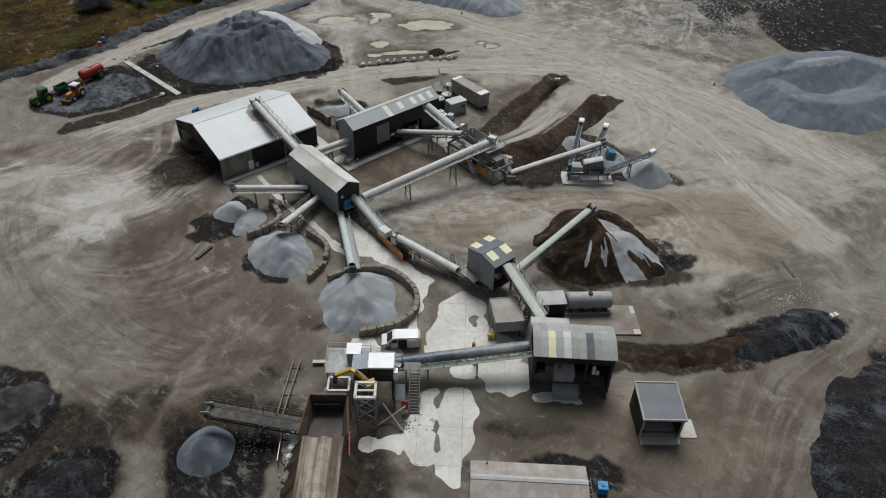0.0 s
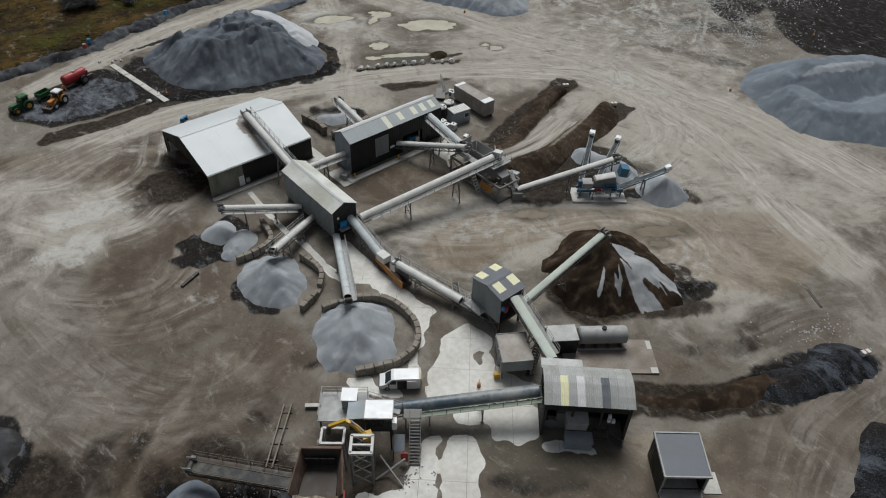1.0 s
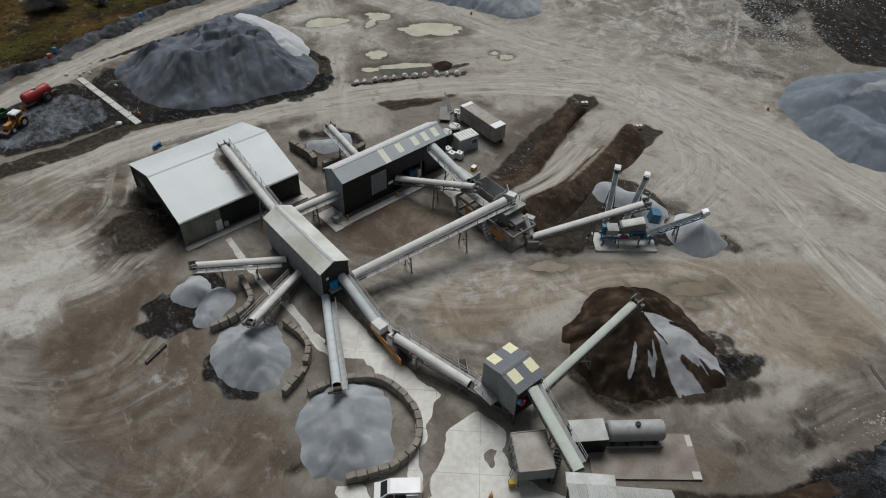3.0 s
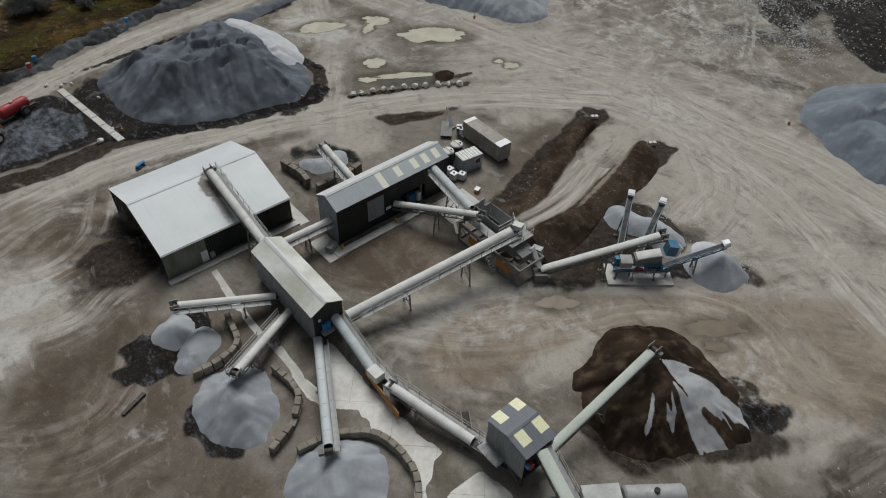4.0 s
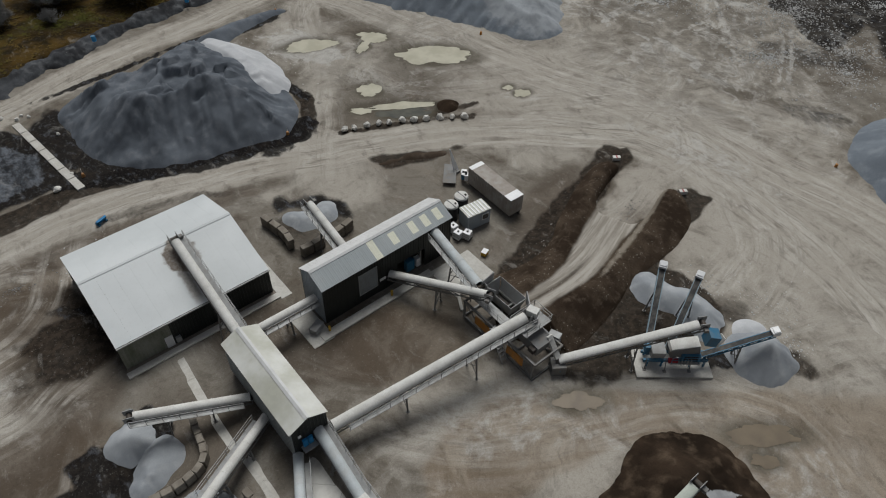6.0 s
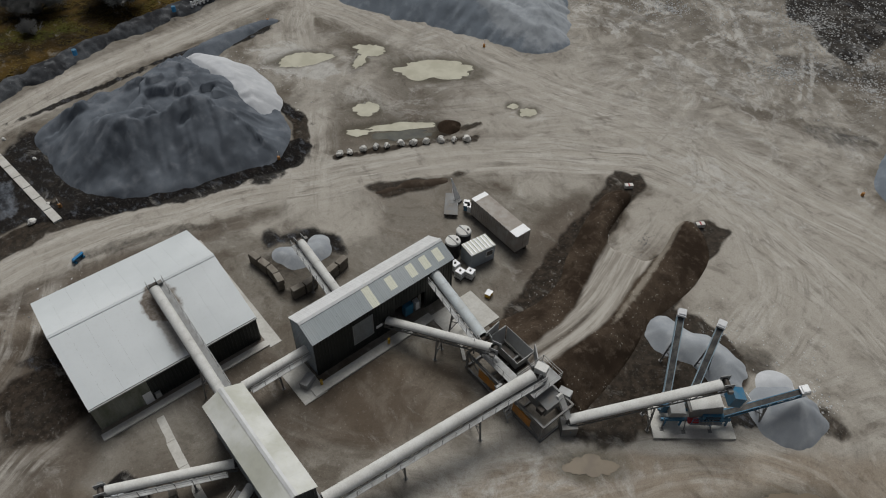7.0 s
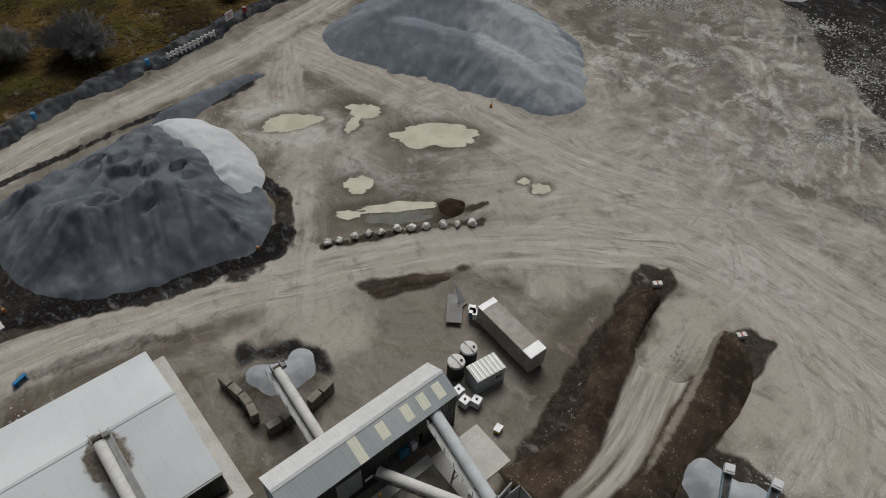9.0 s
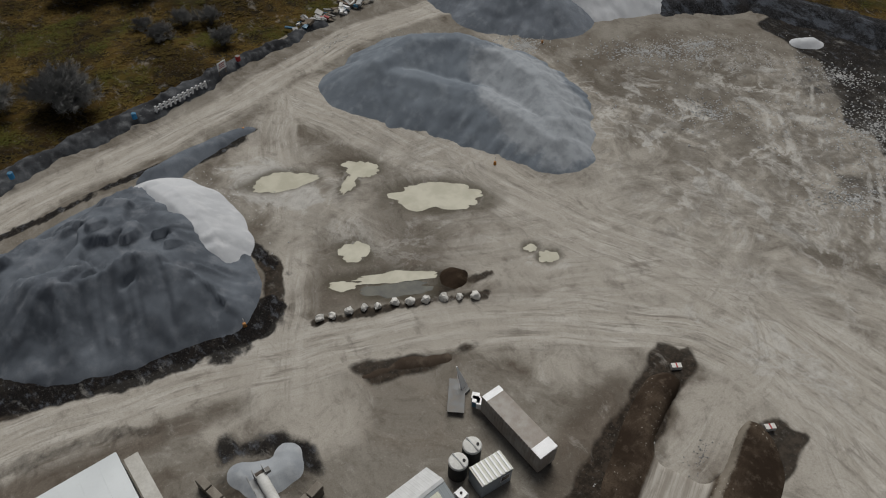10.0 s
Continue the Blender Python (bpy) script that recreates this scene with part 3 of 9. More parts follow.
# dark fines, black patches, dark strips and scraped ground with clear outlines
black = layered(black, [
    ([(27.9, 91.9), (30.8, 93.3), (31.7, 90.9), (33.3, 88.6), (36.1, 90.7), (37.3, 88.6), (36.3, 87.3), (31.5, 86.0), (30.7, 84.3), (27.7, 84.8), (25.6, 87.5), (27.8, 89.0)], 1.0, 1),
    ([(26.5, 92.6), (32.1, 91.5), (34.1, 93.2), (37.2, 93.3), (38.2, 89.9), (36.4, 86.3), (32.6, 83.3), (27.2, 86.1), (24.5, 86.4), (26.5, 87.0), (24.8, 89.2), (27.8, 89.1)], 1.0, 1),
    ([(27.2, 76.2), (29.9, 78.7), (32.1, 79.1), (33.5, 75.6), (33.4, 71), (32.0, 69.6), (30.3, 70.7), (29.2, 72.4), (29.1, 74.7)], 1.0, 1),
    ([(-5.3, 81.1), (-1.9, 76.6), (0.2, 73.4), (0.7, 69.9), (-0.1, 66.8), (-1.8, 65.5), (-4.2, 63.9), (-7.9, 63.4), (-14, 66), (-14, 82)], 0.85, 1),
    ([(0.3, 60.8), (2.6, 58.5), (2.3, 56.3), (1.3, 54.0), (-0.7, 51.8), (-11.0, 56), (-8.3, 60.5), (-4.9, 61.0), (-1.4, 61.3)], 1.0, 1),
    ([(8.3, 56.2), (11.1, 55.6), (17.3, 48.8), (17.9, 45.9), (14.9, 44.6), (11.6, 41.6), (4.0, 47.8), (5.6, 52.2)], 0.8, 3),
    ([(65.0, 115.5), (66.2, 115.4), (66.4, 113.9), (67.5, 113.1), (69.6, 114.4), (69.6, 112.2), (71.4, 111.9), (71.8, 110.0), (73.0, 108.0), (72.9, 106.3), (71.9, 103.5), (71.0, 104.2), (69.7, 106.3), (69.0, 109.7), (66.8, 110.4), (66.5, 111.7), (64.1, 111.5), (62.3, 111.5), (63.0, 113.7)], 0.75, 2),
    # black patch below the by-product conveyor
    ([(13.5, 52.2), (17.7, 48.1), (17.6, 46.9), (16.1, 47.1), (14.1, 44.4), (12.5, 43.2), (8.9, 46.1), (9.8, 47.9), (11.8, 47.6)], 0.9, 2),
    ([(23.1, 39.3), (25.1, 35.3), (28.1, 31.2), (27.0, 30.0), (21.0, 34.9), (21.5, 37.0)], 0.55, 3),
    ([(191.2, 116.9), (180.2, 106.6), (175.4, 102.8), (176.4, 99.0), (181.7, 93.0), (186.5, 90.4), (211.0, 102.2)], 1.0, 3),
    ([(44, 135), (48.6, 136.7), (59.3, 131.1), (71, 127), (71, 125.2), (58.5, 127.6), (47.6, 131.6)], 1.0, 1),
    # half-strength dark strip behind the storage shed
    ([(43, 126.4), (50, 124.8), (56, 123), (59.5, 120.8), (56, 121.4), (50, 123.4), (44, 124.8)], 0.5, 2),
    ([(168, 66), (173, 76), (179, 81), (192, 91), (205, 95), (215, 80), (210, 55), (190, 45), (177, 55)], 1.0, 3),
    ([(195, 134), (191, 115), (183, 105), (173, 96), (168, 86), (182, 86), (196, 92), (212, 100), (215, 118), (206, 134)], 0.95, 3),
    # second, full-strength black patch below the same conveyor
    ([(11, 54.2), (17.0, 48.6), (15.6, 46.2), (13.2, 46.8), (13.6, 50.0)], 1.0, 1),
    ([(19.4, 149.5), (27.1, 153.1), (38.8, 156.1), (46.0, 146), (43.0, 135.9), (31.3, 135.8), (23.3, 137.7), (18.9, 144.0)], 0.95, 2)])
rubble = rubble * (1 - 0.8 * black)
soil = layered(soil, [
    ([(94.2, 73.2), (99.1, 72.7), (97.9, 71.4), (99.6, 68.9), (99.9, 66.1), (98.6, 61.5), (96.0, 59.2), (90.1, 61.5), (76.8, 72.2), (80.5, 74.2), (84.6, 73.7), (92.4, 73.6)], 1.0, 2),
    ([(92.3, 76.8), (94.1, 73.7), (95.0, 70.2), (96.7, 67.6), (95.5, 63.5), (93.4, 63.1), (91.9, 66.3), (93.5, 69.5), (91.2, 72.9), (89.9, 76.3)], 1.0, 3),
    ([(19.5, 133.9), (22.9, 136.6), (30.9, 135.2), (43.5, 136.0), (42.0, 131.8), (34.8, 130.6), (27.2, 130.9), (20.4, 132.2)], 1.0, 1),
    ([(36.3, 118.0), (38.6, 105.4), (37.6, 101.0), (28.3, 102.0), (27.4, 106.0), (33.2, 108.5), (34.3, 117.3)], 0.7, 3),
    ([(80.6, 114.3), (85.8, 112.3), (91.6, 108.8), (98.6, 106.1), (93, 106.8), (85.4, 109.0), (81.6, 110.0)], 0.9, 2),
    ([(64.7, 114.0), (68.3, 114.6), (71.5, 111.6), (72.7, 106.7), (71.1, 102.5), (63.1, 104.6), (62.4, 110)], 0.5, 3),
    ([(56.8, 30.5), (64.6, 26.0), (74.6, 21.1), (70.1, 18.1), (64.4, 21.5), (56.0, 28.4)], 1.0, 2),
    ([(63.4, 50.6), (61.6, 46.1), (62.6, 42.0), (66.5, 39.4), (71.2, 38.0), (77.8, 37.2), (81.6, 35.4), (82.0, 42.5), (79.4, 49.8), (74, 54.0), (68.6, 53.0)], 0.85, 3),
    ([(80.5, 70.2), (90.6, 72.5), (96.6, 70.4), (93.8, 65.4), (87.7, 64.2), (80.2, 66.8)], 1.0, 2),
    ([(88, 74.6), (98, 76.6), (106, 78.2), (113.5, 79.5), (115.6, 75), (107.5, 73.0), (100.7, 72.0), (94, 71), (86, 71)], 1.0, 1)])
tan = layered(np.zeros(GX.shape), [
    ([(62.1, 71.2), (68.0, 69.7), (75.4, 65.4), (96.0, 48.3), (93.2, 45.1), (88.0, 44.2), (83.1, 46.2), (80.9, 50.9), (74.4, 57.2), (67.0, 59.3), (58.2, 60.1), (53.0, 64.3), (55.1, 68.9)], 1.0, 5),
    ([(80, 51), (96, 48.5), (106, 40), (102, 28), (88, 28), (82, 36), (80.5, 44)], 0.7, 6),
    ([(50, 30), (62, 22), (70, 12), (58, 6), (48, 14), (44, 24)], 0.6, 6),
    ([(40, 34), (47, 32), (54, 24), (50, 19), (44, 22), (38, 28)], 0.6, 5)])
slate = layered(np.zeros(GX.shape), [
    ([(21, 147.5), (28, 150), (37, 152), (41.5, 146), (41, 138.5), (32, 137.6), (24, 139.5), (20.5, 143.5)], 1.0, 3),
    ([(-6.5, 76.3), (-1.4, 73.7), (0.1, 70.9), (-0.4, 68.7), (-2.4, 68.0), (-4.3, 70.2), (-9, 71.6)], 0.8, 1)])
brown = layered(np.zeros(GX.shape), [
    ([(17.9, 96.0), (23.4, 97.6), (29.8, 96.8), (30.6, 91.9), (25.1, 86.4), (27.3, 79.4), (26.5, 73.4), (16.0, 82.0), (14.9, 89.5)], 0.8, 6),
    ([(6, 134), (19.4, 131.1), (36.3, 124), (37.5, 113.5), (33, 107), (24.5, 106.1), (26, 112), (19.7, 118.7), (13.4, 124.0), (4, 123)], 0.85, 6),
    ([(19.5, 99.6), (28.5, 98.3), (33.6, 94.2), (34.2, 87.7), (28.9, 83.0), (22.5, 81.7), (16.0, 87.0)], 0.95, 5),
    ([(12, 72), (26, 70), (33, 68), (31, 60), (23, 58), (17, 53), (9, 52), (4, 57), (6, 62), (10, 66)], 0.95, 6),
    ([(16, 96), (26, 94), (31, 86), (31, 80), (28, 72), (18, 72), (12, 80)], 1.0, 6),
    ([(56, 92), (66, 90), (72, 82), (70, 76), (58, 79), (54, 84)], 0.8, 5),
    ([(80, 116), (84, 112), (92, 100), (88, 94), (80, 98), (76, 106)], 0.4, 4),
    ([(52, 44), (58, 34), (66, 28), (70, 30), (62, 37), (58, 44)], 0.7, 5)])

# fields of rough grass beyond the banks
HEDGE = [(-60, 150), (18, 163), (39, 165), (59, 173), (84, 177), (99, 181), (113, 184), (136, 191), (170, 206), (260, 230)]
hd, hs = along(GX, GY, HEDGE)
grass = smooth(hd + (fbm(GX, GY, 5, 3, 9) - 0.5) * 3, 1.0, 3.0)
EAST = [(170, 206), (205, 150), (207, 132), (212, 112), (236, 76), (262, 30), (280, -60)]
ed, es = along(GX, GY, EAST)
grass = np.maximum(grass, smooth(ed + (fbm(GX, GY, 6, 3, 19) - 0.5) * 4, 1.0, 4.0))
far = smooth(np.hypot(GX - 90, GY - 90), 210, 260)
grass = np.maximum(grass, far)

# milky puddles lie in dips: x, y, rx, ry, turn
PUDDLES = [(92.0, 148.5, 4.5, 2.1, -21), (103.2, 143.8, 2.7, 2.0, -50), (99.8, 142.0, 2.7, 1.0, 35), (108.6, 131.2, 6.4, 3.2, -41), (92.2, 129.3, 2.0, 1.9, -40), (112.0, 115.1, 0.9, 0.7, -40),
           (112.6, 112.6, 1.3, 1.1, -40), (93.0, 122.7, 5.6, 1.1, -33), (92.7, 120.5, 5.0, 1.5, -33), (87.6, 125.2, 1.7, 0.9, -40), (125, 141.5, 2.6, 0.5, -52)]
dip = np.zeros(GX.shape)
for i, (x, y, rx, ry, turn) in enumerate(PUDDLES):
    dip = np.maximum(dip, blob(GX, GY, x, y, rx * 1.2 + 0.4, ry * 1.2 + 0.4, turn, 0.3, 201 + i, 0.3))
BROWN_POOLS = [(74.5, 64.0, 2.6, 1.3, -38), (87.0, 48.3, 4.2, 1.2, -39), (84.5, 46.6, 1.5, 0.8, -39), (44, 31.5, 5.5, 2.0, -42)]
pool = np.zeros(GX.shape)
for i, (x, y, rx, ry, turn) in enumerate(BROWN_POOLS):
    pool = np.maximum(pool, blob(GX, GY, x, y, rx * 1.35 + 0.3, ry * 1.35 + 0.3, turn, 0.2, 231 + i, 0.5))

# concrete yard between the plant: mud lies over parts of it
YARD = [[(47.7, 77.6), (47.9, 70.7), (47.6, 68.0), (48.2, 64.4), (47.9, 60.5), (49.4, 56.6), (47.5, 56.7), (46.2, 55.4), (44.8, 55.0), (43.7, 53.9), (42.1, 53.1), (40.8, 51.8), (40.0, 49.8), (39.1, 49.1), (38.9, 50.7), (40.2, 52.3), (42.8, 54.0), (44.4, 56.3), (44.9, 59.1), (44.9, 61.9), (44.2, 67.1), (42.6, 68.9), (43.6, 72.5)],
        [(46.2, 52.8), (50.4, 52.5), (51.1, 50.1), (50.7, 48.1), (49.5, 47.1), (48.5, 45.1), (49.1, 42.6), (49.0, 41.3), (50.6, 39.3), (50.5, 38.0), (48.8, 37.7), (38.2, 46.1), (39.2, 47.8), (41.4, 49.5), (43.0, 50.5), (44.7, 51.5)],
        [(35.0, 42.3), (36.9, 42.0), (34.3, 39.6), (32.0, 37.2), (28.6, 33.3), (27.0, 34.6), (27.9, 36.7), (26.2, 36.7), (26.8, 38.6), (23.9, 40.0), (24.6, 41.9), (29.0, 38.8), (30.4, 40.1), (32.7, 40.9), (34.1, 42.0)],
        [(36.9, 41.0), (39.2, 38.9), (38.3, 36.3), (37.4, 35.5), (35.7, 34.7), (34.7, 33.0), (31.8, 32.0), (30.1, 29.2), (28.8, 30.0), (28.6, 32.5), (31.2, 35.2), (33.8, 38.1)],
        [(40.0, 43.5), (43.4, 41.4), (41.7, 39.7), (40.0, 40.2), (39.1, 41.9)],
        [(43.5, 41.3), (46.6, 39.4), (48.1, 36.3), (45.7, 34.7), (45.2, 34.0), (42.4, 35.1), (41.9, 36.7), (40.7, 37.1), (41.4, 38.8)],
        [(44.8, 33.2), (48.0, 30.9), (49.1, 29.1), (48.9, 27.8), (46.4, 30.4), (44.6, 31.9)],
        [(33.0, 55.4), (35.0, 53.4), (34.8, 52.1), (37.1, 48.6), (35.8, 48.8), (32.2, 53.1)]]
MUD_LINES = [([(48.8, 62.6), (43.6, 66.2)], 0.2), ([(46.6, 73), (42.2, 70.4)], 0.12)]


WX = GX + (fbm(GX, GY, 1.6, 5, 301) - 0.5) * 1.3
WY = GY + (fbm(GX, GY, 1.6, 5, 311) - 0.5) * 1.3
clean = np.zeros(GX.shape, bool)
for ring in YARD:
    clean |= inside(WX, WY, ring)
for line, half in MUD_LINES:
    d, s = along(WX, WY, line)
    clean &= np.abs(d) > half
d, s = along(GX, GY, [(42.5, 97), (41.6, 90), (42.1, 82), (42, 70)])
clean |= np.abs(d) < 0.55
clean &= fbm(GX, GY, 1.5, 3, 321) < 0.77
yard = spread(clean)
near_yard = (GX > 20) & (GX < 56) & (GY > 24) & (GY < 99)

lumps = fbm(GX, GY, 7, 5, 41) - 0.5
ruts = np.zeros(GX.shape)
for key, (D, S, W) in layers.items():
    ruts += W * (vnoise(D * 1.4, S * 0.035, 3) - 0.5) * 0.16
detail = smooth(np.hypot(GX - 80, GY - 90), 260, 130)
GZ = 0.05 + detail * (lumps * 0.22 + ruts + (fbm(GX, GY, 1.6, 3, 8) - 0.5) * 0.10 * (0.5 + soil + black + rubble))
GZ = np.where(dip > 0.02, GZ * (1 - dip) - 0.10 * dip, GZ)
GZ = np.where(pool > 0.02, GZ * (1 - pool) - 0.10 * pool, GZ)
GZ = np.where(near_yard, np.maximum(GZ * 0.6, 0.02) + 0.05, GZ) * (1 - yard) - 0.05 * yard
GZ += grass * (fbm(GX, GY, 22, 4, 51) - 0.42) * 3.5 * (1 - far) + far * (fbm(GX, GY, 90, 3, 52) - 0.4) * 6


def sheet(name, X, Y, Z, keep=None):
    """A grid of points as one mesh; keep: which cells to make."""
    nx, ny = X.shape
    idx = np.arange(nx * ny).reshape(nx, ny)
    quads = np.stack([idx[:-1, :-1], idx[1:, :-1], idx[1:, 1:], idx[:-1, 1:]], -1)
    quads = quads.reshape(-1, 4) if keep is None else quads[keep]
    co = np.stack([X, Y, Z], -1).reshape(-1, 3)
    used, inv = np.unique(quads, return_inverse=True)
    quads = inv.reshape(-1, 4)
    me = bpy.data.meshes.new(name)
    me.vertices.add(len(used))
    me.vertices.foreach_set("co", co[used].ravel())
    me.loops.add(quads.size)
    me.polygons.add(len(quads))
    me.loops.foreach_set("vertex_index", quads.ravel())
    me.polygons.foreach_set("loop_start", np.arange(0, quads.size, 4))
    me.polygons.foreach_set("loop_total", np.full(len(quads), 4))
    me.update(calc_edges=True)
    me.polygons.foreach_set("use_smooth", np.ones(len(quads), bool))
    return me, used


me, used = sheet("ground", GX, GY, GZ)
for name, four in (("soils", (dust, wet, soil, black)), ("covers", (grass, pale, rubble, np.maximum(dip, pool))), ("tints", (tan, brown, slate, np.zeros(GX.shape)))):
    a = me.attributes.new(name, "FLOAT_COLOR", "POINT")
    a.data.foreach_set("color", np.stack(four, -1).reshape(-1).astype(np.float32))
for key, three in layers.items():
    a = me.attributes.new("track_" + key, "FLOAT_VECTOR", "POINT")
    a.data.foreach_set("vector", np.stack(three, -1).reshape(-1).astype(np.float32))

n = Nodes("quarry_floor")
warp = n.t.nodes.new("ShaderNodeVectorMath")
warp.operation = "MULTIPLY_ADD"
wnoise = n.t.nodes.new("ShaderNodeTexNoise")
wnoise.inputs["Scale"].default_value = 0.09
n.link(n.pos, wnoise.inputs["Vector"])
n.link(wnoise.outputs["Color"], warp.inputs[0])
warp.inputs[1].default_value = (9, 9, 0)
n.link(n.pos, warp.inputs[2])
wv = warp.outputs[0]
broad, mid, fine, grain = n.noise(0.04, 4, wv), n.noise(0.20, 6, wv, 0.62), n.noise(1.1, 6, None, 0.65), n.noise(8.0, 3)
c = n.mix(n.ramp(broad, 0.36, 0.64), (0.152, 0.132, 0.107), (0.240, 0.220, 0.188))
c = n.mix(n.ramp(mid, 0.45, 0.62, 0, 0.65), c, (0.300, 0.280, 0.244))
c = n.mix(n.ramp(mid, 0.30, 0.44, 0.55, 0), c, (0.105, 0.082, 0.063))
c = n.mix(n.ramp(fine, 0.50, 0.72, 0, 0.25), c, (0.110, 0.088, 0.070))
s1, s2 = n.attr("soils"), n.attr("covers")
sv, cv = n.split(s1.outputs["Vector"]), n.split(s2.outputs["Vector"])


def edged(v, src, amount, lo=0.4, hi=0.62):
    return n.ramp(n.math("ADD", v, n.math("MULTIPLY", n.math("SUBTRACT", src, 0.5), amount)), lo, hi)


light, dark_line = None, None
for key in ("a", "b", "c", "d", "e", "f"):
    tv = n.split(n.attr("track_" + key).outputs["Vector"])
    u = n.join(tv[0], n.math("MULTIPLY", tv[1], 0.06), 0.0)
    lines = n.math("MULTIPLY", n.ramp(n.noise(0.8, 5, u, 0.60), 0.43, 0.60), tv[2])
    ruts_dark = n.math("MULTIPLY", n.ramp(n.noise(1.5, 5, u, 0.64), 0.51, 0.62), tv[2])
    light = lines if light is None else n.math("MAXIMUM", light, lines)
    dark_line = ruts_dark if dark_line is None else n.math("MAXIMUM", dark_line, ruts_dark)
c = n.mix(n.math("MULTIPLY", edged(sv[0], mid, 1.2, 0.25, 0.85), 0.88), c, (0.435, 0.405, 0.355))
tv3 = n.split(n.attr("tints").outputs["Vector"])
c = n.mix(n.math("MULTIPLY", edged(tv3[1], mid, 0.9, 0.25, 0.8), 0.75), c, n.mix(n.ramp(mid, 0.4, 0.62), (0.098, 0.072, 0.051), (0.175, 0.141, 0.107)))
c = n.mix(n.math("MULTIPLY", edged(tv3[0], mid, 0.9, 0.25, 0.8), 0.80), c, n.mix(n.ramp(mid, 0.4, 0.62), (0.225, 0.176, 0.128), (0.320, 0.266, 0.205)))
wetness = edged(sv[1], mid, 1.1, 0.3, 0.8)
c = n.mix(n.math("MULTIPLY", wetness, 0.85), c, n.mix(n.ramp(mid, 0.4, 0.6), (0.088, 0.070, 0.054), (0.145, 0.120, 0.096)))
worn = n.math("MULTIPLY", n.ramp(n.noise(0.075, 3, wv), 0.36, 0.60, 0.4, 1.0), n.ramp(n.noise(0.28, 5, wv, 0.65), 0.40, 0.58, 0.35, 1.0))
c = n.mix(n.math("MULTIPLY", n.math("MULTIPLY", light, worn), 0.92), c, (0.550, 0.525, 0.475))
c = n.mix(n.math("MULTIPLY", n.math("MULTIPLY", dark_line, worn), 0.55), c, (0.120, 0.103, 0.084))
soilness = edged(sv[2], mid, 1.0, 0.32, 0.72)
c = n.mix(n.math("MULTIPLY", soilness, 0.93), c, n.mix(n.ramp(fine, 0.4, 0.65), (0.012, 0.009, 0.0065), (0.046, 0.034, 0.025)))
sweep = n.noise(0.75, 8, None, 0.74, (1.2, 0.6, 1))
blackness = edged(s1.outputs["Alpha"], n.math("ADD", n.math("MULTIPLY", mid, 0.6), n.math("MULTIPLY", sweep, 0.4)), 1.3, 0.32, 0.70)
c = n.mix(n.math("MULTIPLY", blackness, 0.95), c, n.mix(n.ramp(sweep, 0.52, 0.66), (0.005, 0.005, 0.006), (0.070, 0.077, 0.090)))
c = n.mix(n.math("MULTIPLY", edged(tv3[2], sweep, 1.6, 0.35, 0.75), 0.9), c, n.mix(n.ramp(n.math("ADD", n.math("MULTIPLY", sweep, 0.5), n.math("MULTIPLY", mid, 0.5)), 0.40, 0.60), (0.022, 0.025, 0.030), (0.165, 0.184, 0.212)))
paleness = edged(cv[1], n.noise(0.5, 6, wv, 0.7), 1.3, 0.4, 0.8)
c = n.mix(n.math("MULTIPLY", paleness, 0.75), c, (0.56, 0.55, 0.52))
c = n.mix(n.math("MULTIPLY", s2.outputs["Alpha"], 0.85), c, (0.11, 0.098, 0.075))
vein = n.math("ABSOLUTE", n.math("SUBTRACT", n.noise(0.16, 6, wv, 0.66), 0.5))
network = n.math("MULTIPLY", n.ramp(vein, 0.0, 0.055, 1, 0), n.ramp(n.noise(0.10, 3), 0.42, 0.58))
c = n.mix(n.math("MULTIPLY", n.math("MULTIPLY", network, cv[2]), 0.9), c, (0.56, 0.545, 0.51))
c = n.mix(n.math("MULTIPLY", n.math("MULTIPLY", n.ramp(n.noise(0.22, 6, wv, 0.68), 0.40, 0.60), cv[2]), 0.75), c, (0.135, 0.120, 0.100))
turf = n.mix(n.ramp(n.noise(0.09, 4), 0.4, 0.62), (0.026, 0.016, 0.004), (0.088, 0.054, 0.012))
turf = n.mix(n.ramp(n.noise(0.45, 5), 0.40, 0.66, 0, 0.85), turf, (0.009, 0.008, 0.004))
turf = n.mix(n.ramp(n.noise(0.05, 2), 0.53, 0.66, 0, 0.6), turf, (0.062, 0.060, 0.010))
c = n.mix(edged(cv[0], fine, 0.6), c, turf)
clods = n.noise(0.55, 7, wv, 0.72)
smear = n.noise(0.42, 8, wv, 0.72, (1.0, 0.45, 1))
c = n.mix(n.ramp(smear, 0.46, 0.34, 0, 0.55), c, n.mix(0.55, c, (0.050, 0.038, 0.028)))
c = n.mix(n.ramp(smear, 0.56, 0.68, 0, 0.45), c, n.mix(0.5, c, (0.62, 0.60, 0.56)))
calm = n.math("SUBTRACT", 1.0, n.math("MULTIPLY", light, 0.8))
c = n.mix(n.math("MULTIPLY", n.ramp(clods, 0.50, 0.68, 0, 0.30), calm), c, (0.070, 0.058, 0.046))
c = n.mix(n.ramp(clods, 0.30, 0.42, 0.14, 0), c, (0.50, 0.48, 0.44))
c = n.mix(n.ramp(grain, 0.35, 0.75, 0, 0.22), c, (0.06, 0.05, 0.04))
pebble = n.noise(3.2, 4, None, 0.7)
c = n.mix(n.ramp(pebble, 0.56, 0.68, 0, 0.40), c, n.mix(0.45, c, (0.030, 0.025, 0.020)))
c = n.mix(n.ramp(pebble, 0.40, 0.30, 0, 0.35), c, n.mix(0.4, c, (0.66, 0.64, 0.60)))
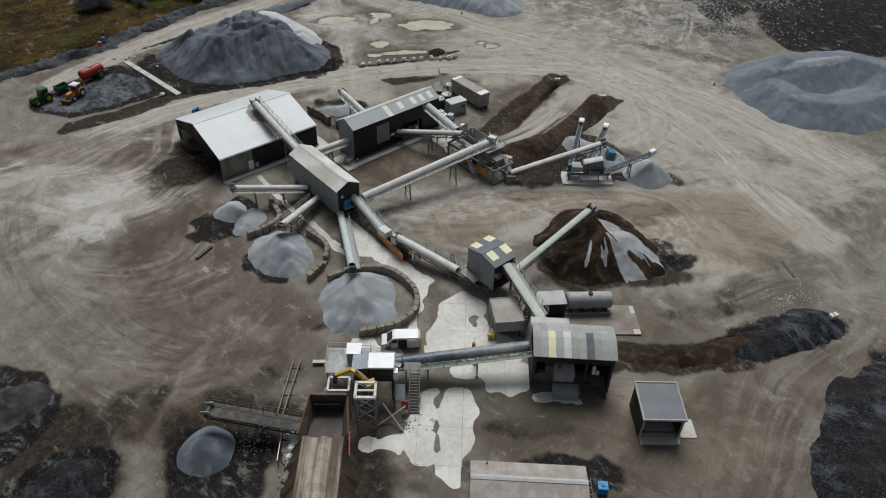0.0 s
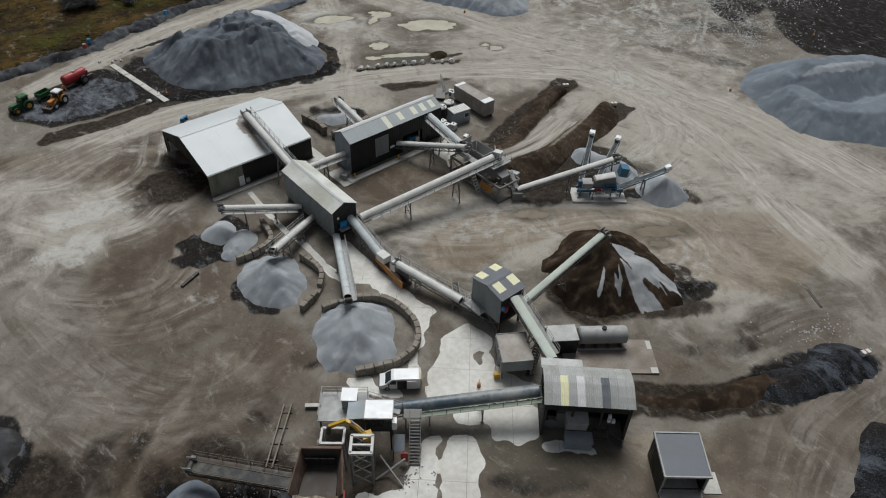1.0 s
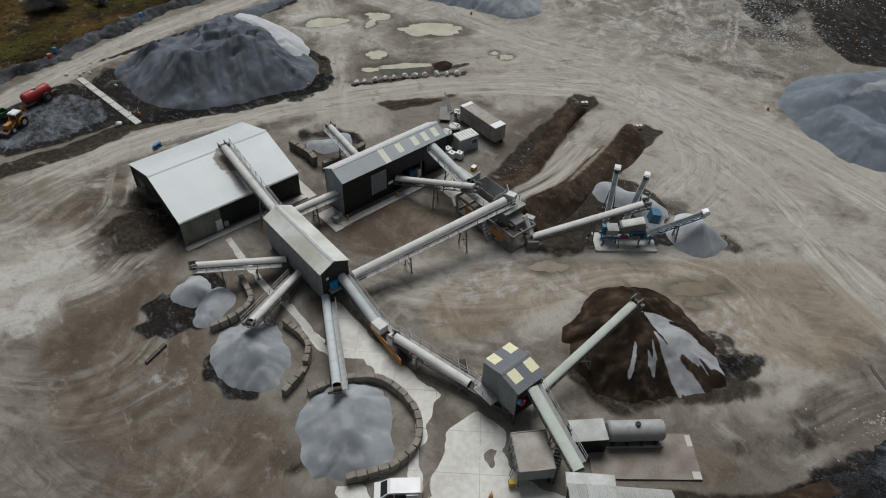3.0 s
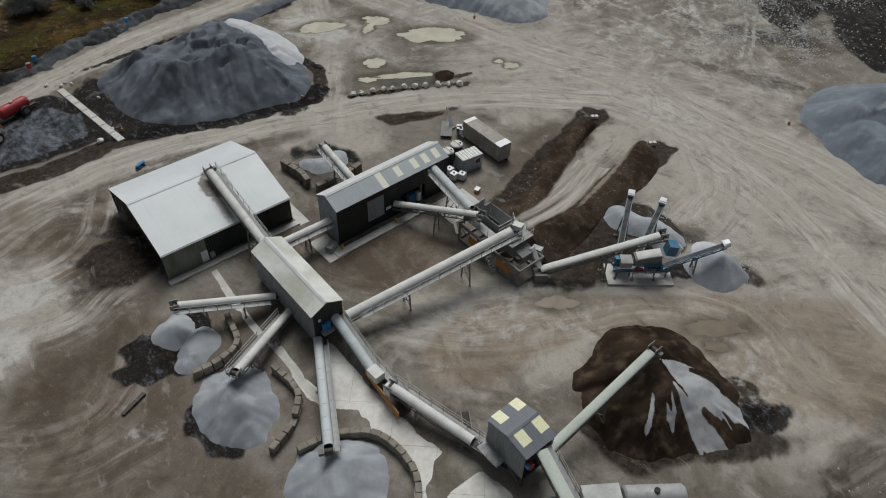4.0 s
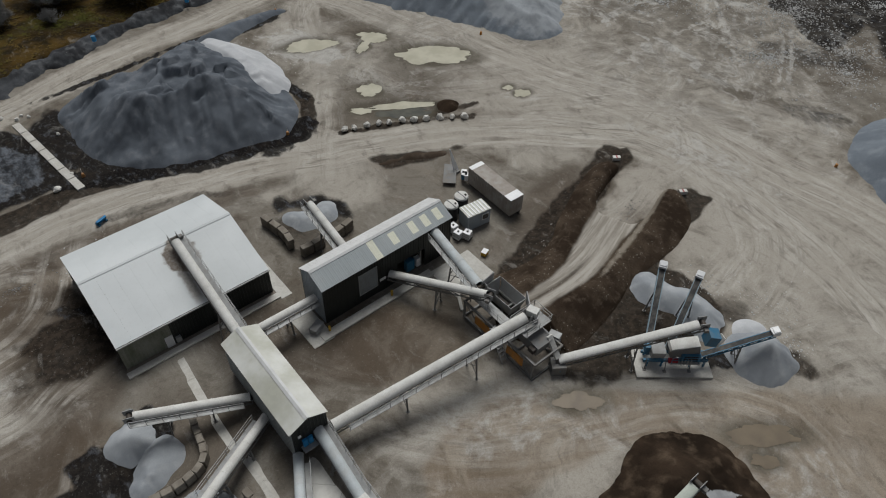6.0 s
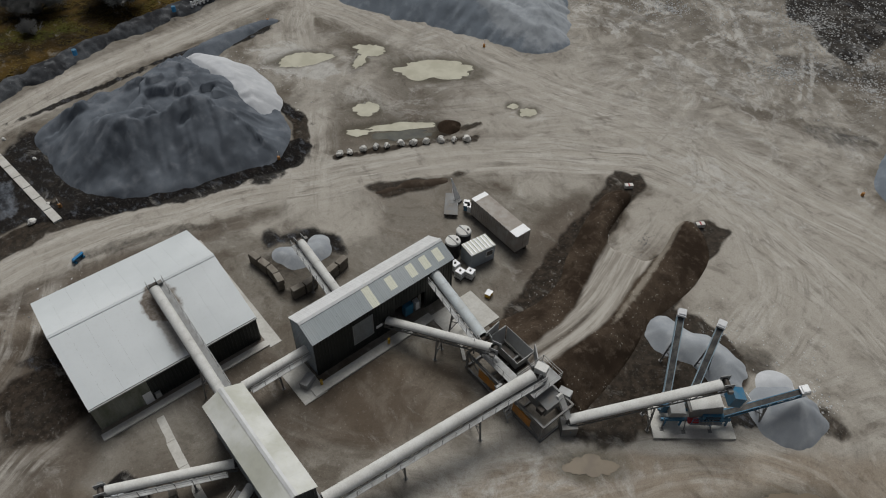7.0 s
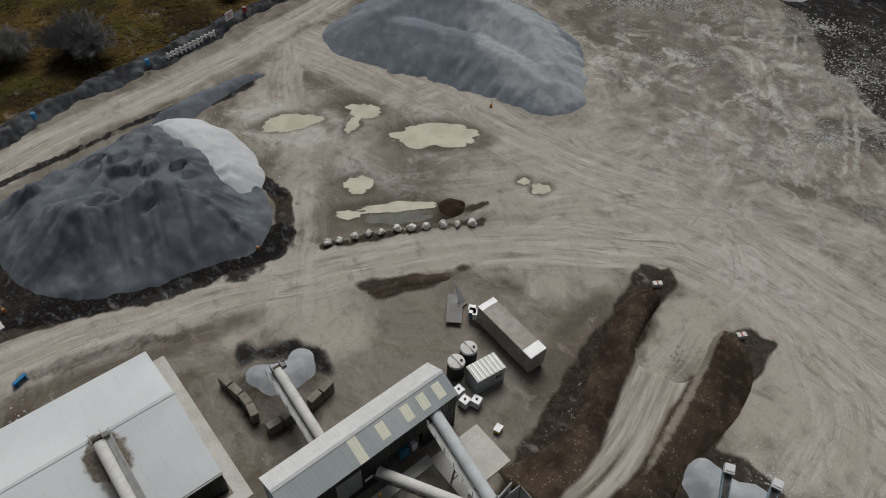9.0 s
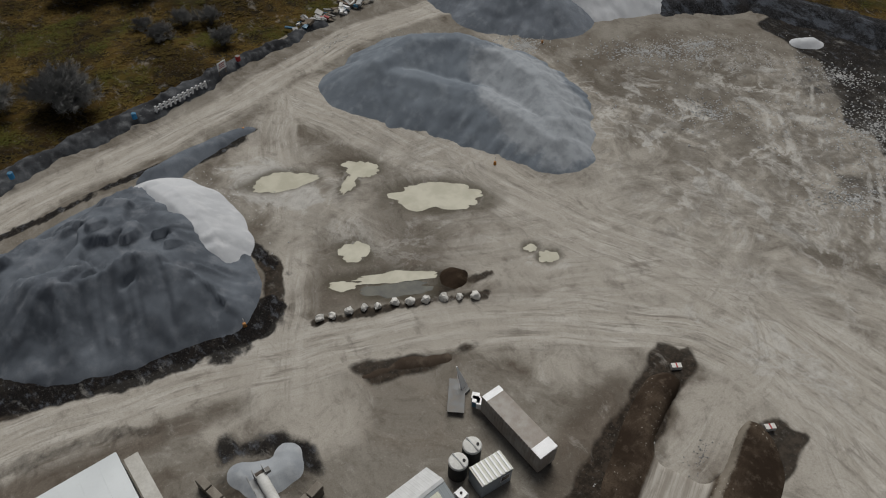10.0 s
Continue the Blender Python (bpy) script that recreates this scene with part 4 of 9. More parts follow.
n.bump(n.math("ADD", n.math("MULTIPLY", fine, 0.8), n.math("MULTIPLY", grain, 0.25)), 0.45, 0.15)
rough = n.math("SUBTRACT", 0.95, n.math("MULTIPLY", wetness, 0.2))
M["ground"] = n.done(c, rough, 0, 0.05)
me.materials.append(M["ground"])
ground = tagged(new("ground", me), "trampled grey-brown quarry floor of mud, dust and wheel tracks", "ground", kind="structure")


def pond_material(name, shallow, deep):
    k = Nodes(name)
    return k.done(k.mix(k.ramp(k.noise(0.35, 4), 0.35, 0.65), shallow, deep), 0.3, 0, 0.12)


M["milky"] = pond_material("milky_puddle_water", (0.52, 0.50, 0.40), (0.43, 0.41, 0.32))
M["muddy"] = pond_material("brown_puddle_water", (0.21, 0.172, 0.125), (0.17, 0.14, 0.105))
M["dark_water"] = pond_material("dark_puddle_water", (0.05, 0.052, 0.045), (0.09, 0.09, 0.07))


def puddle(x, y, rx, ry, turn, mat, label, z):
    a = np.linspace(0, 2 * np.pi, 72, endpoint=False)
    lobe = 0.42 + 1.15 * fbm(np.cos(a) * 1.9 + x, np.sin(a) * 1.9 + y, 1.0, 4, 5)
    q = np.stack([np.cos(a) * rx * lobe, np.sin(a) * ry * lobe, a * 0], -1)
    m2 = bpy.data.meshes.new("puddle")
    m2.from_pydata([tuple(v) for v in q] + [(0, 0, 0)], [], [(i, (i + 1) % 72, 72) for i in range(72)])
    m2.materials.append(mat)
    ob = new("puddle", m2)
    ob.matrix_basis = pose(x, y, z, 0, 0, turn)
    return tagged(ob, label, "puddle", "puddles on the quarry floor")


for i, (x, y, rx, ry, turn) in enumerate(PUDDLES):
    if i == 8:
        puddle(x, y, rx, ry, turn, M["dark_water"], "dark shallow puddle behind the row of boulders", -0.09)
    else:
        puddle(x, y, rx, ry, turn, M["milky"], "milky greenish-cream puddle in a dip of the quarry floor", -0.06 + 0.003 * (i % 4))
for x, y, rx, ry, turn in BROWN_POOLS:
    puddle(x, y, rx, ry, turn, M["muddy"], "shallow brown puddle on muddy ground", -0.05)


# ---- heaps and banks ----
def heap(name, spine, mat, label, slope=0.68, rough=0.5, flat=0.0, step=0.35, group="", patches=(), category="stone heap", seed=1, flutes=0.5, crease=0.25, tongues=0.0, lumpy=0.9, runs=()):
    """Loose material at its angle of repose under a ridge line of (x, y, height); patches: paler areas (x, y, rx, ry, turn); runs: paler streaks down the slope from its first point (bearing, half width, from, to)."""
    r = max(h for _, _, h in spine) / slope + 2
    xs, ys = [p[0] for p in spine], [p[1] for p in spine]
    X, Y = np.meshgrid(np.arange(min(xs) - r, max(xs) + r, step), np.arange(min(ys) - r, max(ys) + r, step), indexing="ij")
    wx = X + (fbm(X, Y, 5, 3, seed) - 0.5) * 3.0 * rough
    wy = Y + (fbm(X, Y, 5, 3, seed + 40) - 0.5) * 3.0 * rough
    H = np.full(X.shape, -9.0)
    segs = list(zip(spine[:-1], spine[1:])) or [(spine[0], spine[0])]
    for (ax, ay, ah), (bx, by, bh) in segs:
        ux, uy = bx - ax, by - ay
        n2 = max(ux * ux + uy * uy, 1e-6)
        q = np.clip(((wx - ax) * ux + (wy - ay) * uy) / n2, 0, 1)
        d = np.hypot(wx - ax - q * ux, wy - ay - q * uy)
        ang = np.arctan2(wy - ay - q * uy, wx - ax - q * ux)
        arc = q * math.sqrt(n2) + ang * 2.2
        rill = np.abs(2 * vnoise(arc * 0.42, d * 0.05, seed + 7) - 1) * 0.75 + np.abs(2 * vnoise(arc * 1.05, d * 0.09, seed + 9) - 1) * 0.4
        fl = (rill - 0.55) * flutes * smooth(d, 0.8, 4.5)
        if tongues:
            d = d * (1 + tongues * (1 - 2 * np.abs(2 * vnoise(np.cos(ang) * 2.4 + d * 0.04, np.sin(ang) * 2.4, seed + 5) - 1)))
        d = np.sqrt(d * d + 0.35) - 0.4
        H = np.maximum(H, ah + (bh - ah) * q - slope * np.maximum(d - flat, 0) + fl)
    H += (fbm(X, Y, 2.4, 4, seed + 3) - 0.5) * rough * lumpy
    fold = 1 - np.abs(2 * fbm(wx, wy, 5.5, 3, seed + 11) - 1)
    H -= crease * smooth(fold, 0.82, 1.0) * smooth(H, 0.3, 2.0)
    H = np.where(H < 0.5, H - (0.5 - H) * 0.1, H)
    cell = (H[:-1, :-1] > -0.3) | (H[1:, 1:] > -0.3) | (H[1:, :-1] > -0.3) | (H[:-1, 1:] > -0.3)
    m3, used = sheet(name, X, Y, np.maximum(H, -0.5), cell)
    P = np.zeros(X.shape)
    for i, (x, y, rx, ry, turn) in enumerate(patches):
        P = np.maximum(P, blob(X, Y, x, y, rx, ry, turn, 0.35, seed + i, 0.35))
    away, turned = np.hypot(X - xs[0], Y - ys[0]), np.degrees(np.arctan2(Y - ys[0], X - xs[0]))
    turned = turned + (fbm(X, Y, 3.5, 3, seed + 61) - 0.5) * 9
    for i, (bearing, half, lo, hi) in enumerate(runs):
        ends = away + (vnoise(turned * 0.22, away * 0.1, seed + 70 + i) - 0.5) * 3.6
        P = np.maximum(P, (1 - smooth(np.abs(turned - bearing) / half, 0.7, 1.15)) * smooth(ends, lo - 0.4, lo + 0.4) * (1 - smooth(ends, hi - 0.5, hi + 0.5)))
    a = m3.attributes.new("pale", "FLOAT", "POINT")
    a.data.foreach_set("value", P.ravel()[used].astype(np.float32))
    m3.materials.append(mat)
    return tagged(new(name, m3), label, category, group)


def mound(name, ring, tops, mat, label, slope=0.74, step=0.3, seed=1, flutes=0.8, terraces=0.9, category="stone heap", group=""):
    """Tipped stone inside its foot line: straight flanks up to an uneven driven top, whose heights lie at tops (x, y, z)."""
    xs, ys = [q[0] for q in ring], [q[1] for q in ring]
    X, Y = np.meshgrid(np.arange(min(xs) - 2, max(xs) + 2, step), np.arange(min(ys) - 2, max(ys) + 2, step), indexing="ij")
    wx = X + (fbm(X, Y, 6, 4, seed) - 0.5) * 2.4
    wy = Y + (fbm(X, Y, 6, 4, seed + 13) - 0.5) * 2.4
    closed = curve_through(ring + [ring[0]], 5)
    d, arc = along(wx, wy, closed)
    d = np.abs(d) * np.where(inside(wx, wy, closed), 1, -1)
    near = sum((np.hypot(X - x, Y - y) + 0.6) ** -3.0 for x, y, _ in tops)
    T = sum(z * (np.hypot(X - x, Y - y) + 0.6) ** -3.0 for x, y, z in tops) / near
    steps = fbm(wx, wy * 1.6, 7, 3, seed + 21)
    T = T + terraces * (smooth(steps, 0.42, 0.47) - 0.5) + terraces * 0.7 * (smooth(steps, 0.58, 0.62) - 0.5) + (fbm(X, Y, 2.2, 4, seed + 5) - 0.5) * 0.7
    rill = 0.8 * np.abs(2 * vnoise(arc * 0.22, d * 0.03, seed + 7) - 1) + 0.35 * np.abs(2 * vnoise(arc * 0.62, d * 0.06, seed + 9) - 1)
    flank = slope * d + (rill - 0.5) * flutes * smooth(d, 0.5, 4.0)
    H = np.minimum(flank, T)
    H = np.minimum(H, (flank + T) / 2 - 0.12 * np.exp(-np.abs(flank - T) / 0.4))
    H += (fbm(X, Y, 0.9, 3, seed + 6) - 0.5) * 0.22
    cell = (H[:-1, :-1] > -0.3) | (H[1:, 1:] > -0.3) | (H[1:, :-1] > -0.3) | (H[:-1, 1:] > -0.3)
    m3, used = sheet(name, X, Y, np.maximum(H, -0.5), cell)
    m3.materials.append(mat)
    return tagged(new(name, m3), label, category, group)


mound("stone_heap", [(47.0, 151.3), (47.8, 142.3), (49.6, 136.6), (52.8, 132.9), (59.7, 130.3), (67.2, 128.1), (74.7, 126.8), (78.7, 131.8), (80.5, 137), (82.0, 142.0), (81.2, 149), (78.5, 157), (74, 160.5), (66, 160), (57, 158), (50, 156)],
      [(50, 147, 4.4), (53, 142.5, 5.6), (57.5, 139.2, 6.0), (63, 136.6, 6.1), (68.6, 137.4, 7.3), (72, 133.5, 5.2), (62, 149.5, 6.5), (56, 148.5, 6.1), (71, 149.5, 6.6), (59.6, 144, 5.0), (66, 143.5, 6.4), (74.5, 142, 6.0)],
      M["heap_slate"], "large dark blue-grey heap of crushed stone with fluted flanks", seed=3, flutes=2.6, terraces=1.3)
heap("stone_dust_heap", [(75.4, 154.0, 4.2), (76.2, 150, 4.7), (76.8, 145.5, 4.4), (77.0, 141.5, 3.6), (76.6, 139.6, 3.0)], M["heap_white"], "white stone dust tipped over the shoulder of a grey heap", 0.72, 0.2, 0.7, 0.25, seed=5, flutes=0.15, crease=0.1, lumpy=0.5)
heap("stone_heap", [(78.0, 160.2, 2.0), (83.5, 161.8, 1.3), (90, 163.2, 0.8), (94, 163.4, 0.4)], M["heap_slate"], "low tail of dark grey stone beside the haul road", 0.7, 0.5, 0.3, seed=6)
heap("stone_heap", [(119, 161, 5.6), (127, 161.5, 7.0), (134, 158, 6.6), (138, 150, 5.8), (138, 141, 5.4), (133, 132, 4.0), (130.6, 128.6, 3.0), (128, 140, 4.4), (127, 145, 4.8), (120, 157, 4.8)], M["heap_two"], "large blue-grey stone heap with a paler gullied end", 0.6, 0.5, 0.8, 0.35, seed=8, flutes=0.6, crease=0.12, lumpy=0.2, patches=[(134, 136, 12, 10, 60), (139, 146, 9, 8, 60)])
heap("stone_heap", [(146, 60, 4.4), (151, 58, 6.2), (161, 51.5, 6.6), (165, 43, 5.8), (156, 41, 3.8), (146, 43.5, 3.6), (140.5, 49.5, 3.4), (142, 56, 3.6)], M["heap_two"], "broad flat-topped heap of blue-grey stone with loader tracks", 0.6, 0.4, 1.6, 0.35, seed=10, flutes=0.6, crease=0.15, lumpy=0.25, patches=[(153, 54, 8, 1.2, -30)])
heap("stone_heap", [(158, 170, 7.0), (162, 162, 5.5), (160, 178, 8.0)], M["heap_grey"], "far heap of blue-grey crushed stone", 0.62, 0.5, 0.8, 0.5, seed=13)
heap("stone_dust_heap", [(170, 166, 6.5), (182, 162, 7.0), (196, 156, 6.0)], M["heap_white"], "long far heap of pale stone dust", 0.62, 0.4, 1.0, 0.5, seed=14)
heap("stone_dust_heap", [(195, 123.5, 1.0), (197.0, 122.0, 1.2)], M["heap_white"], "small white heap at the edge of the slag", 0.65, 0.4, 0.4, 0.35, seed=15)
heap("chippings_heap", [(33.8, 90.7, 1.7)], M["heap_pale"], "small cone of pale chippings under a conveyor head", 0.70, 0.7, 0.1, 0.2, crease=0.0, tongues=0.05, lumpy=0.3, group="product heaps under the conveyors", seed=16, flutes=0.1)
heap("chippings_heap", [(35.3, 86.6, 1.1), (33.6, 85.4, 0.9), (32.4, 84.9, 0.6)], M["heap_pale"], "remnant of pale chippings inside a block bay", 0.62, 0.6, 0.3, 0.2, group="product heaps under the conveyors", seed=17, flutes=0.4)
heap("chippings_heap", [(35.0, 77.0, 3.0), (34.5, 74.6, 2.7), (33.7, 72.2, 1.5)], M["heap_pale"], "cone of pale grey chippings in a block bay", 0.70, 0.8, 0.3, 0.2, crease=0.0, tongues=0.05, lumpy=0.3, group="product heaps under the conveyors", seed=18, flutes=0.12)
heap("chippings_heap", [(38.0, 60.9, 3.5), (36.8, 58.8, 3.1)], M["heap_pale"], "scooped cone of pale grey chippings in a ring of blocks", 0.70, 0.8, 0.4, 0.2, crease=0.0, tongues=0.05, lumpy=0.3, group="product heaps under the conveyors", seed=19, flutes=0.12)
# runs: grey stone, plus the sunlit upper edge painted in the same pale colour
heap("soil_heap", [(73.6, 48.4, 5.0), (72.2, 46.2, 4.6), (69.0, 45.8, 3.3), (72.2, 46.2, 4.6), (74.8, 43.6, 3.6)], M["heap_brown"], "cone of brown scalpings with a grey run of stone and a painted sunlit edge", 0.60, 0.8, 0.05, 0.2, group="product heaps under the conveyors", runs=[(-58, 34, 0.0, 4.6), (-74, 22, 0.2, 7.6), (-102, 10, 4.0, 10.8), (-68, 10, 5.0, 11.4), (-84, 4, 6.0, 9.4), (-126, 6, 5.2, 7.4), (-148, 2.2, 2.5, 7.0)], category="soil heap", seed=21, flutes=1.1, crease=0.1, tongues=0.0, lumpy=0.6)
heap("chippings_heap", [(95.8, 54.3, 3.1)], M["heap_pale"], "neat cone of pale chippings under a blue conveyor", 0.80, 0.35, 0.2, 0.2, crease=0.0, tongues=0.07, lumpy=0.3, group="product heaps under the conveyors", seed=22, flutes=0.12)
heap("chippings_heap", [(98.0, 57.2, 1.1)], M["heap_white"], "low pale heap behind the screener", 0.6, 0.35, 0.2, 0.2, group="product heaps under the conveyors", seed=23, flutes=0.1)
heap("chippings_heap", [(93.8, 70.1, 1.3), (94.9, 67.2, 1.4), (96.0, 65.6, 1.4), (95.4, 62.5, 1.5), (94.1, 61.0, 0.9)], M["heap_pale"], "twin heap of white stone dust below two steep conveyors", 0.62, 0.5, 0.2, 0.2, crease=0.0, tongues=0.07, lumpy=0.3, group="product heaps under the conveyors", seed=24, flutes=0.2)
heap("chippings_heap", [(64.7, 109.4, 0.7), (65.6, 108.4, 0.9), (67.4, 107.6, 0.9), (69.0, 107.6, 0.9), (69.8, 108.6, 0.7)], M["heap_pale"], "crescent of pale stone dust inside a block wall", 0.62, 0.4, 0.35, 0.2, crease=0.0, group="product heaps under the conveyors", seed=25, flutes=0.1, lumpy=0.3)
heap("chippings_heap", [(10.6, 51.2, 2.0)], M["heap_slate"], "small grey cone below the by-product conveyor", 0.7, 0.35, 0.2, 0.2, group="product heaps under the conveyors", seed=26, flutes=0.15)


RAMP = {}


def earth_ramp():
    """A raised earth ramp to the hopper: driven top, crumbling edges, soil flanks."""
    line = curve_through([(76.5, 76.4), (84.2, 76.5), (90.3, 77.6), (96.8, 79.8), (103.7, 82.4), (110.4, 84.2), (122, 86.2)], 10)
    X, Y = np.meshgrid(np.arange(72, 124, 0.3), np.arange(62, 98, 0.3), indexing="ij")
    lane, s = along(X, Y, line)
    near = np.hypot(X - 78.2, Y - 76.4) * (X < 78.2)
    d = lane + (fbm(X, Y, 9, 2, 611) - 0.5) * 0.9
    right = lane * np.sign(np.median(lane[(X > 100) & (Y < 75)])) > 0
    top = 3.1 - 3.15 * smooth(s, -6, 31)
    half = 1.5 + 1.5 * smooth(s, 2, 26)
    out = np.abs(d) - half
    wide = np.where(right & (out > 2.2), 2.4 + 1.2 * smooth(s, 14, 30), 1.7)
    last = np.where(right, 37.0, 36.8) - 0.18 * (out - 2.2) ** 2
    berm = (0.35 + 1.25 * smooth(s, 8, 28)) * np.exp(-((out - 2.2) / wide) ** 2) * (1 - smooth(s, last - 2.6, last))
    fall = 0.50 * np.maximum(out - 1.2, 0)
    flute = (np.abs(2 * vnoise(s * 0.8, out * 0.1, 31) - 1) - 0.5) * 0.35 * smooth(out, 1.0, 2.5)
    rut = (vnoise(lane * 1.3, s * 0.04, 3) - 0.5) * 0.12 * (1 - smooth(out, -0.5, 0.5))
    H = np.maximum(top - fall, -0.2) + berm + flute * smooth(top - fall + berm, 0.1, 0.8) + rut + (fbm(X, Y, 1.4, 4, 613) - 0.5) * 0.4 * smooth(out, -0.3, 1.0) * smooth(berm + top - fall, 0.0, 0.6) - 0.75 * near
    H -= 1.2 * smooth(s, 24.5, 28.5) * (1 - smooth(out, -0.3, 1.4))
    H = np.where(H < 0.22, H - (0.22 - H) * 2.0, H)
    cell = (H[:-1, :-1] > -0.25) | (H[1:, 1:] > -0.25)
    m3, used = sheet("earth_ramp", X, Y, np.maximum(H, -0.5), cell)
    for name, val in (("driven", (1 - smooth(out + (fbm(X, Y, 4, 3, 617) - 0.5) * 0.8, -0.7, 0.7)) * (1 - 0.65 * np.exp(-(lane / 0.42) ** 2) * (1 - smooth(s, 10, 20)))), ("crest", np.exp(-((out - 0.9) / 0.6) ** 2) * smooth(s, 8, 16) * right)):
        a = m3.attributes.new(name, "FLOAT", "POINT")
        a.data.foreach_set("value", val.ravel()[used].astype(np.float32))
    a = m3.attributes.new("lane", "FLOAT_VECTOR", "POINT")
    a.data.foreach_set("vector", np.stack([lane, s * 0.05, d * 0], -1).reshape(-1, 3)[used].ravel().astype(np.float32))
    k = Nodes("ramp_soil_and_wheel_dust")
    broad, mid, fine = k.noise(0.22, 5), k.noise(0.9, 7, None, 0.68), k.noise(5.0, 4, None, 0.68)
    c = k.mix(k.ramp(broad, 0.36, 0.64), (0.034, 0.024, 0.017), (0.078, 0.058, 0.042))
    c = k.mix(k.ramp(mid, 0.50, 0.68, 0, 0.55), c, (0.130, 0.102, 0.077))
    c = k.mix(k.ramp(fine, 0.45, 0.66, 0, 0.55), c, (0.030, 0.022, 0.016))
    f = k.math("ADD", k.attr("crest").outputs["Fac"], k.math("MULTIPLY", k.math("SUBTRACT", mid, 0.5), 1.4))
    c = k.mix(k.ramp(f, 0.35, 1.0, 0, 0.75), c, (0.29, 0.26, 0.215))
    c = k.mix(k.math("MULTIPLY", k.ramp(k.voronoi(2.2), 0.10, 0.16, 1, 0), k.ramp(broad, 0.46, 0.56)), c, (0.40, 0.38, 0.34))
    tracks = k.noise(1.1, 6, k.attr("lane").outputs["Vector"], 0.7)
    dusted = k.mix(k.ramp(tracks, 0.40, 0.60), (0.27, 0.246, 0.212), (0.43, 0.405, 0.362))
    dusted = k.mix(k.ramp(mid, 0.52, 0.68, 0, 0.2), dusted, (0.16, 0.14, 0.115))
    g = k.math("ADD", k.attr("driven").outputs["Fac"], k.math("MULTIPLY", k.math("SUBTRACT", mid, 0.5), 0.3))
    c = k.mix(k.ramp(g, 0.15, 0.85), c, dusted)
    k.bump(k.math("ADD", k.math("MULTIPLY", mid, 0.7), k.math("MULTIPLY", fine, 0.3)), 0.5, 0.2)
    m3.materials.append(k.done(c, 0.93, 0, 0.03))
    RAMP.update(points=np.stack([X, Y, H], -1).reshape(-1, 3)[used])
    return tagged(new("earth_ramp", m3), "raised earth ramp with brown soil flanks and a dusty driven top", "ramp", kind="structure")


earth_ramp()
heap("soil_bank", [(56, 31.5, 0.15), (61, 27.6, 0.35), (67, 23.4, 0.6), (74, 20.4, 0.9)], M["heap_brown"], "low windrow of brown soil", 0.5, 0.6, 0.2, 0.3, "", (), "soil bank", 34, 0.4)
heap("slag_bank", [(72, 20.6, 0.9), (78, 18.4, 1.4), (84, 16.8, 1.5)], M["heap_black"], "low bank of black slag at the road's bend", 0.5, 0.7, 0.3, 0.3, "", (), "slag bank", 35, 0.5)
heap("slag_heap", [(56, -5, 2.0), (66, 0.5, 2.6), (75, 2.6, 2.8), (82, 1.4, 2.8), (88, -3, 2.6), (93, -10, 2.4)], M["heap_black"], "broad heap of wet black slag", 0.45, 0.8, 1.0, 0.4, "", (), "slag heap", 36, 0.6)
heap("soil_heap", [(-3.2, 71.2, 1.2), (-8, 72, 1.5)], M["heap_dark"], "low worn heap of grey stone at the yard's edge", 0.5, 0.8, 0.6, 0.3, "", (), "stone heap", 37, 0.5)
heap("soil_heap", [(-2.6, 56.8, 1.8), (-6, 54, 2.2)], M["heap_black"], "dark wet heap at the yard's edge", 0.6, 0.6, 0.4, 0.3, "", (), "soil heap", 38, 0.5)
heap("rubble_bank", [(-10, 158, 1.2), (18, 163.8, 1.3), (39, 166, 1.3), (59, 173.8, 1.4), (84, 178, 1.4), (99, 182, 1.3), (113, 184.8, 1.1), (122, 187, 0.9)], M["rubble_bank"], "low grey rubble bank between road and grass", 0.75, 1.0, 0.3, 0.3, "", (), "rubble bank", 41, 0.9, 0.6, 0.0, 1.6)
heap("slag_bank", [(186, 150, 1.6), (204, 140, 2.2), (211, 118, 2.6), (228, 90, 2.6), (250, 55, 2.6)], M["heap_black"], "black bank at the foot of the far grass slope", 0.5, 0.8, 1.0, 0.6, "", (), "slag bank", 42, 0.6)
heap("soil_bank", [(81.8, 112.2, 0.15), (86, 110.6, 0.4), (91, 107.9, 0.3)], M["berm"], "short cut bank of dark soil", 0.6, 0.6, 0.2, 0.3, "", (), "soil bank", 44, 0.4)
heap("soil_bank", [(99.6, 117.2, 0.9)], M["heap_brown"], "small dark soil heap by the boulders", 0.6, 0.6, 0.2, 0.25, "", (), "soil heap", 45, 0.4)

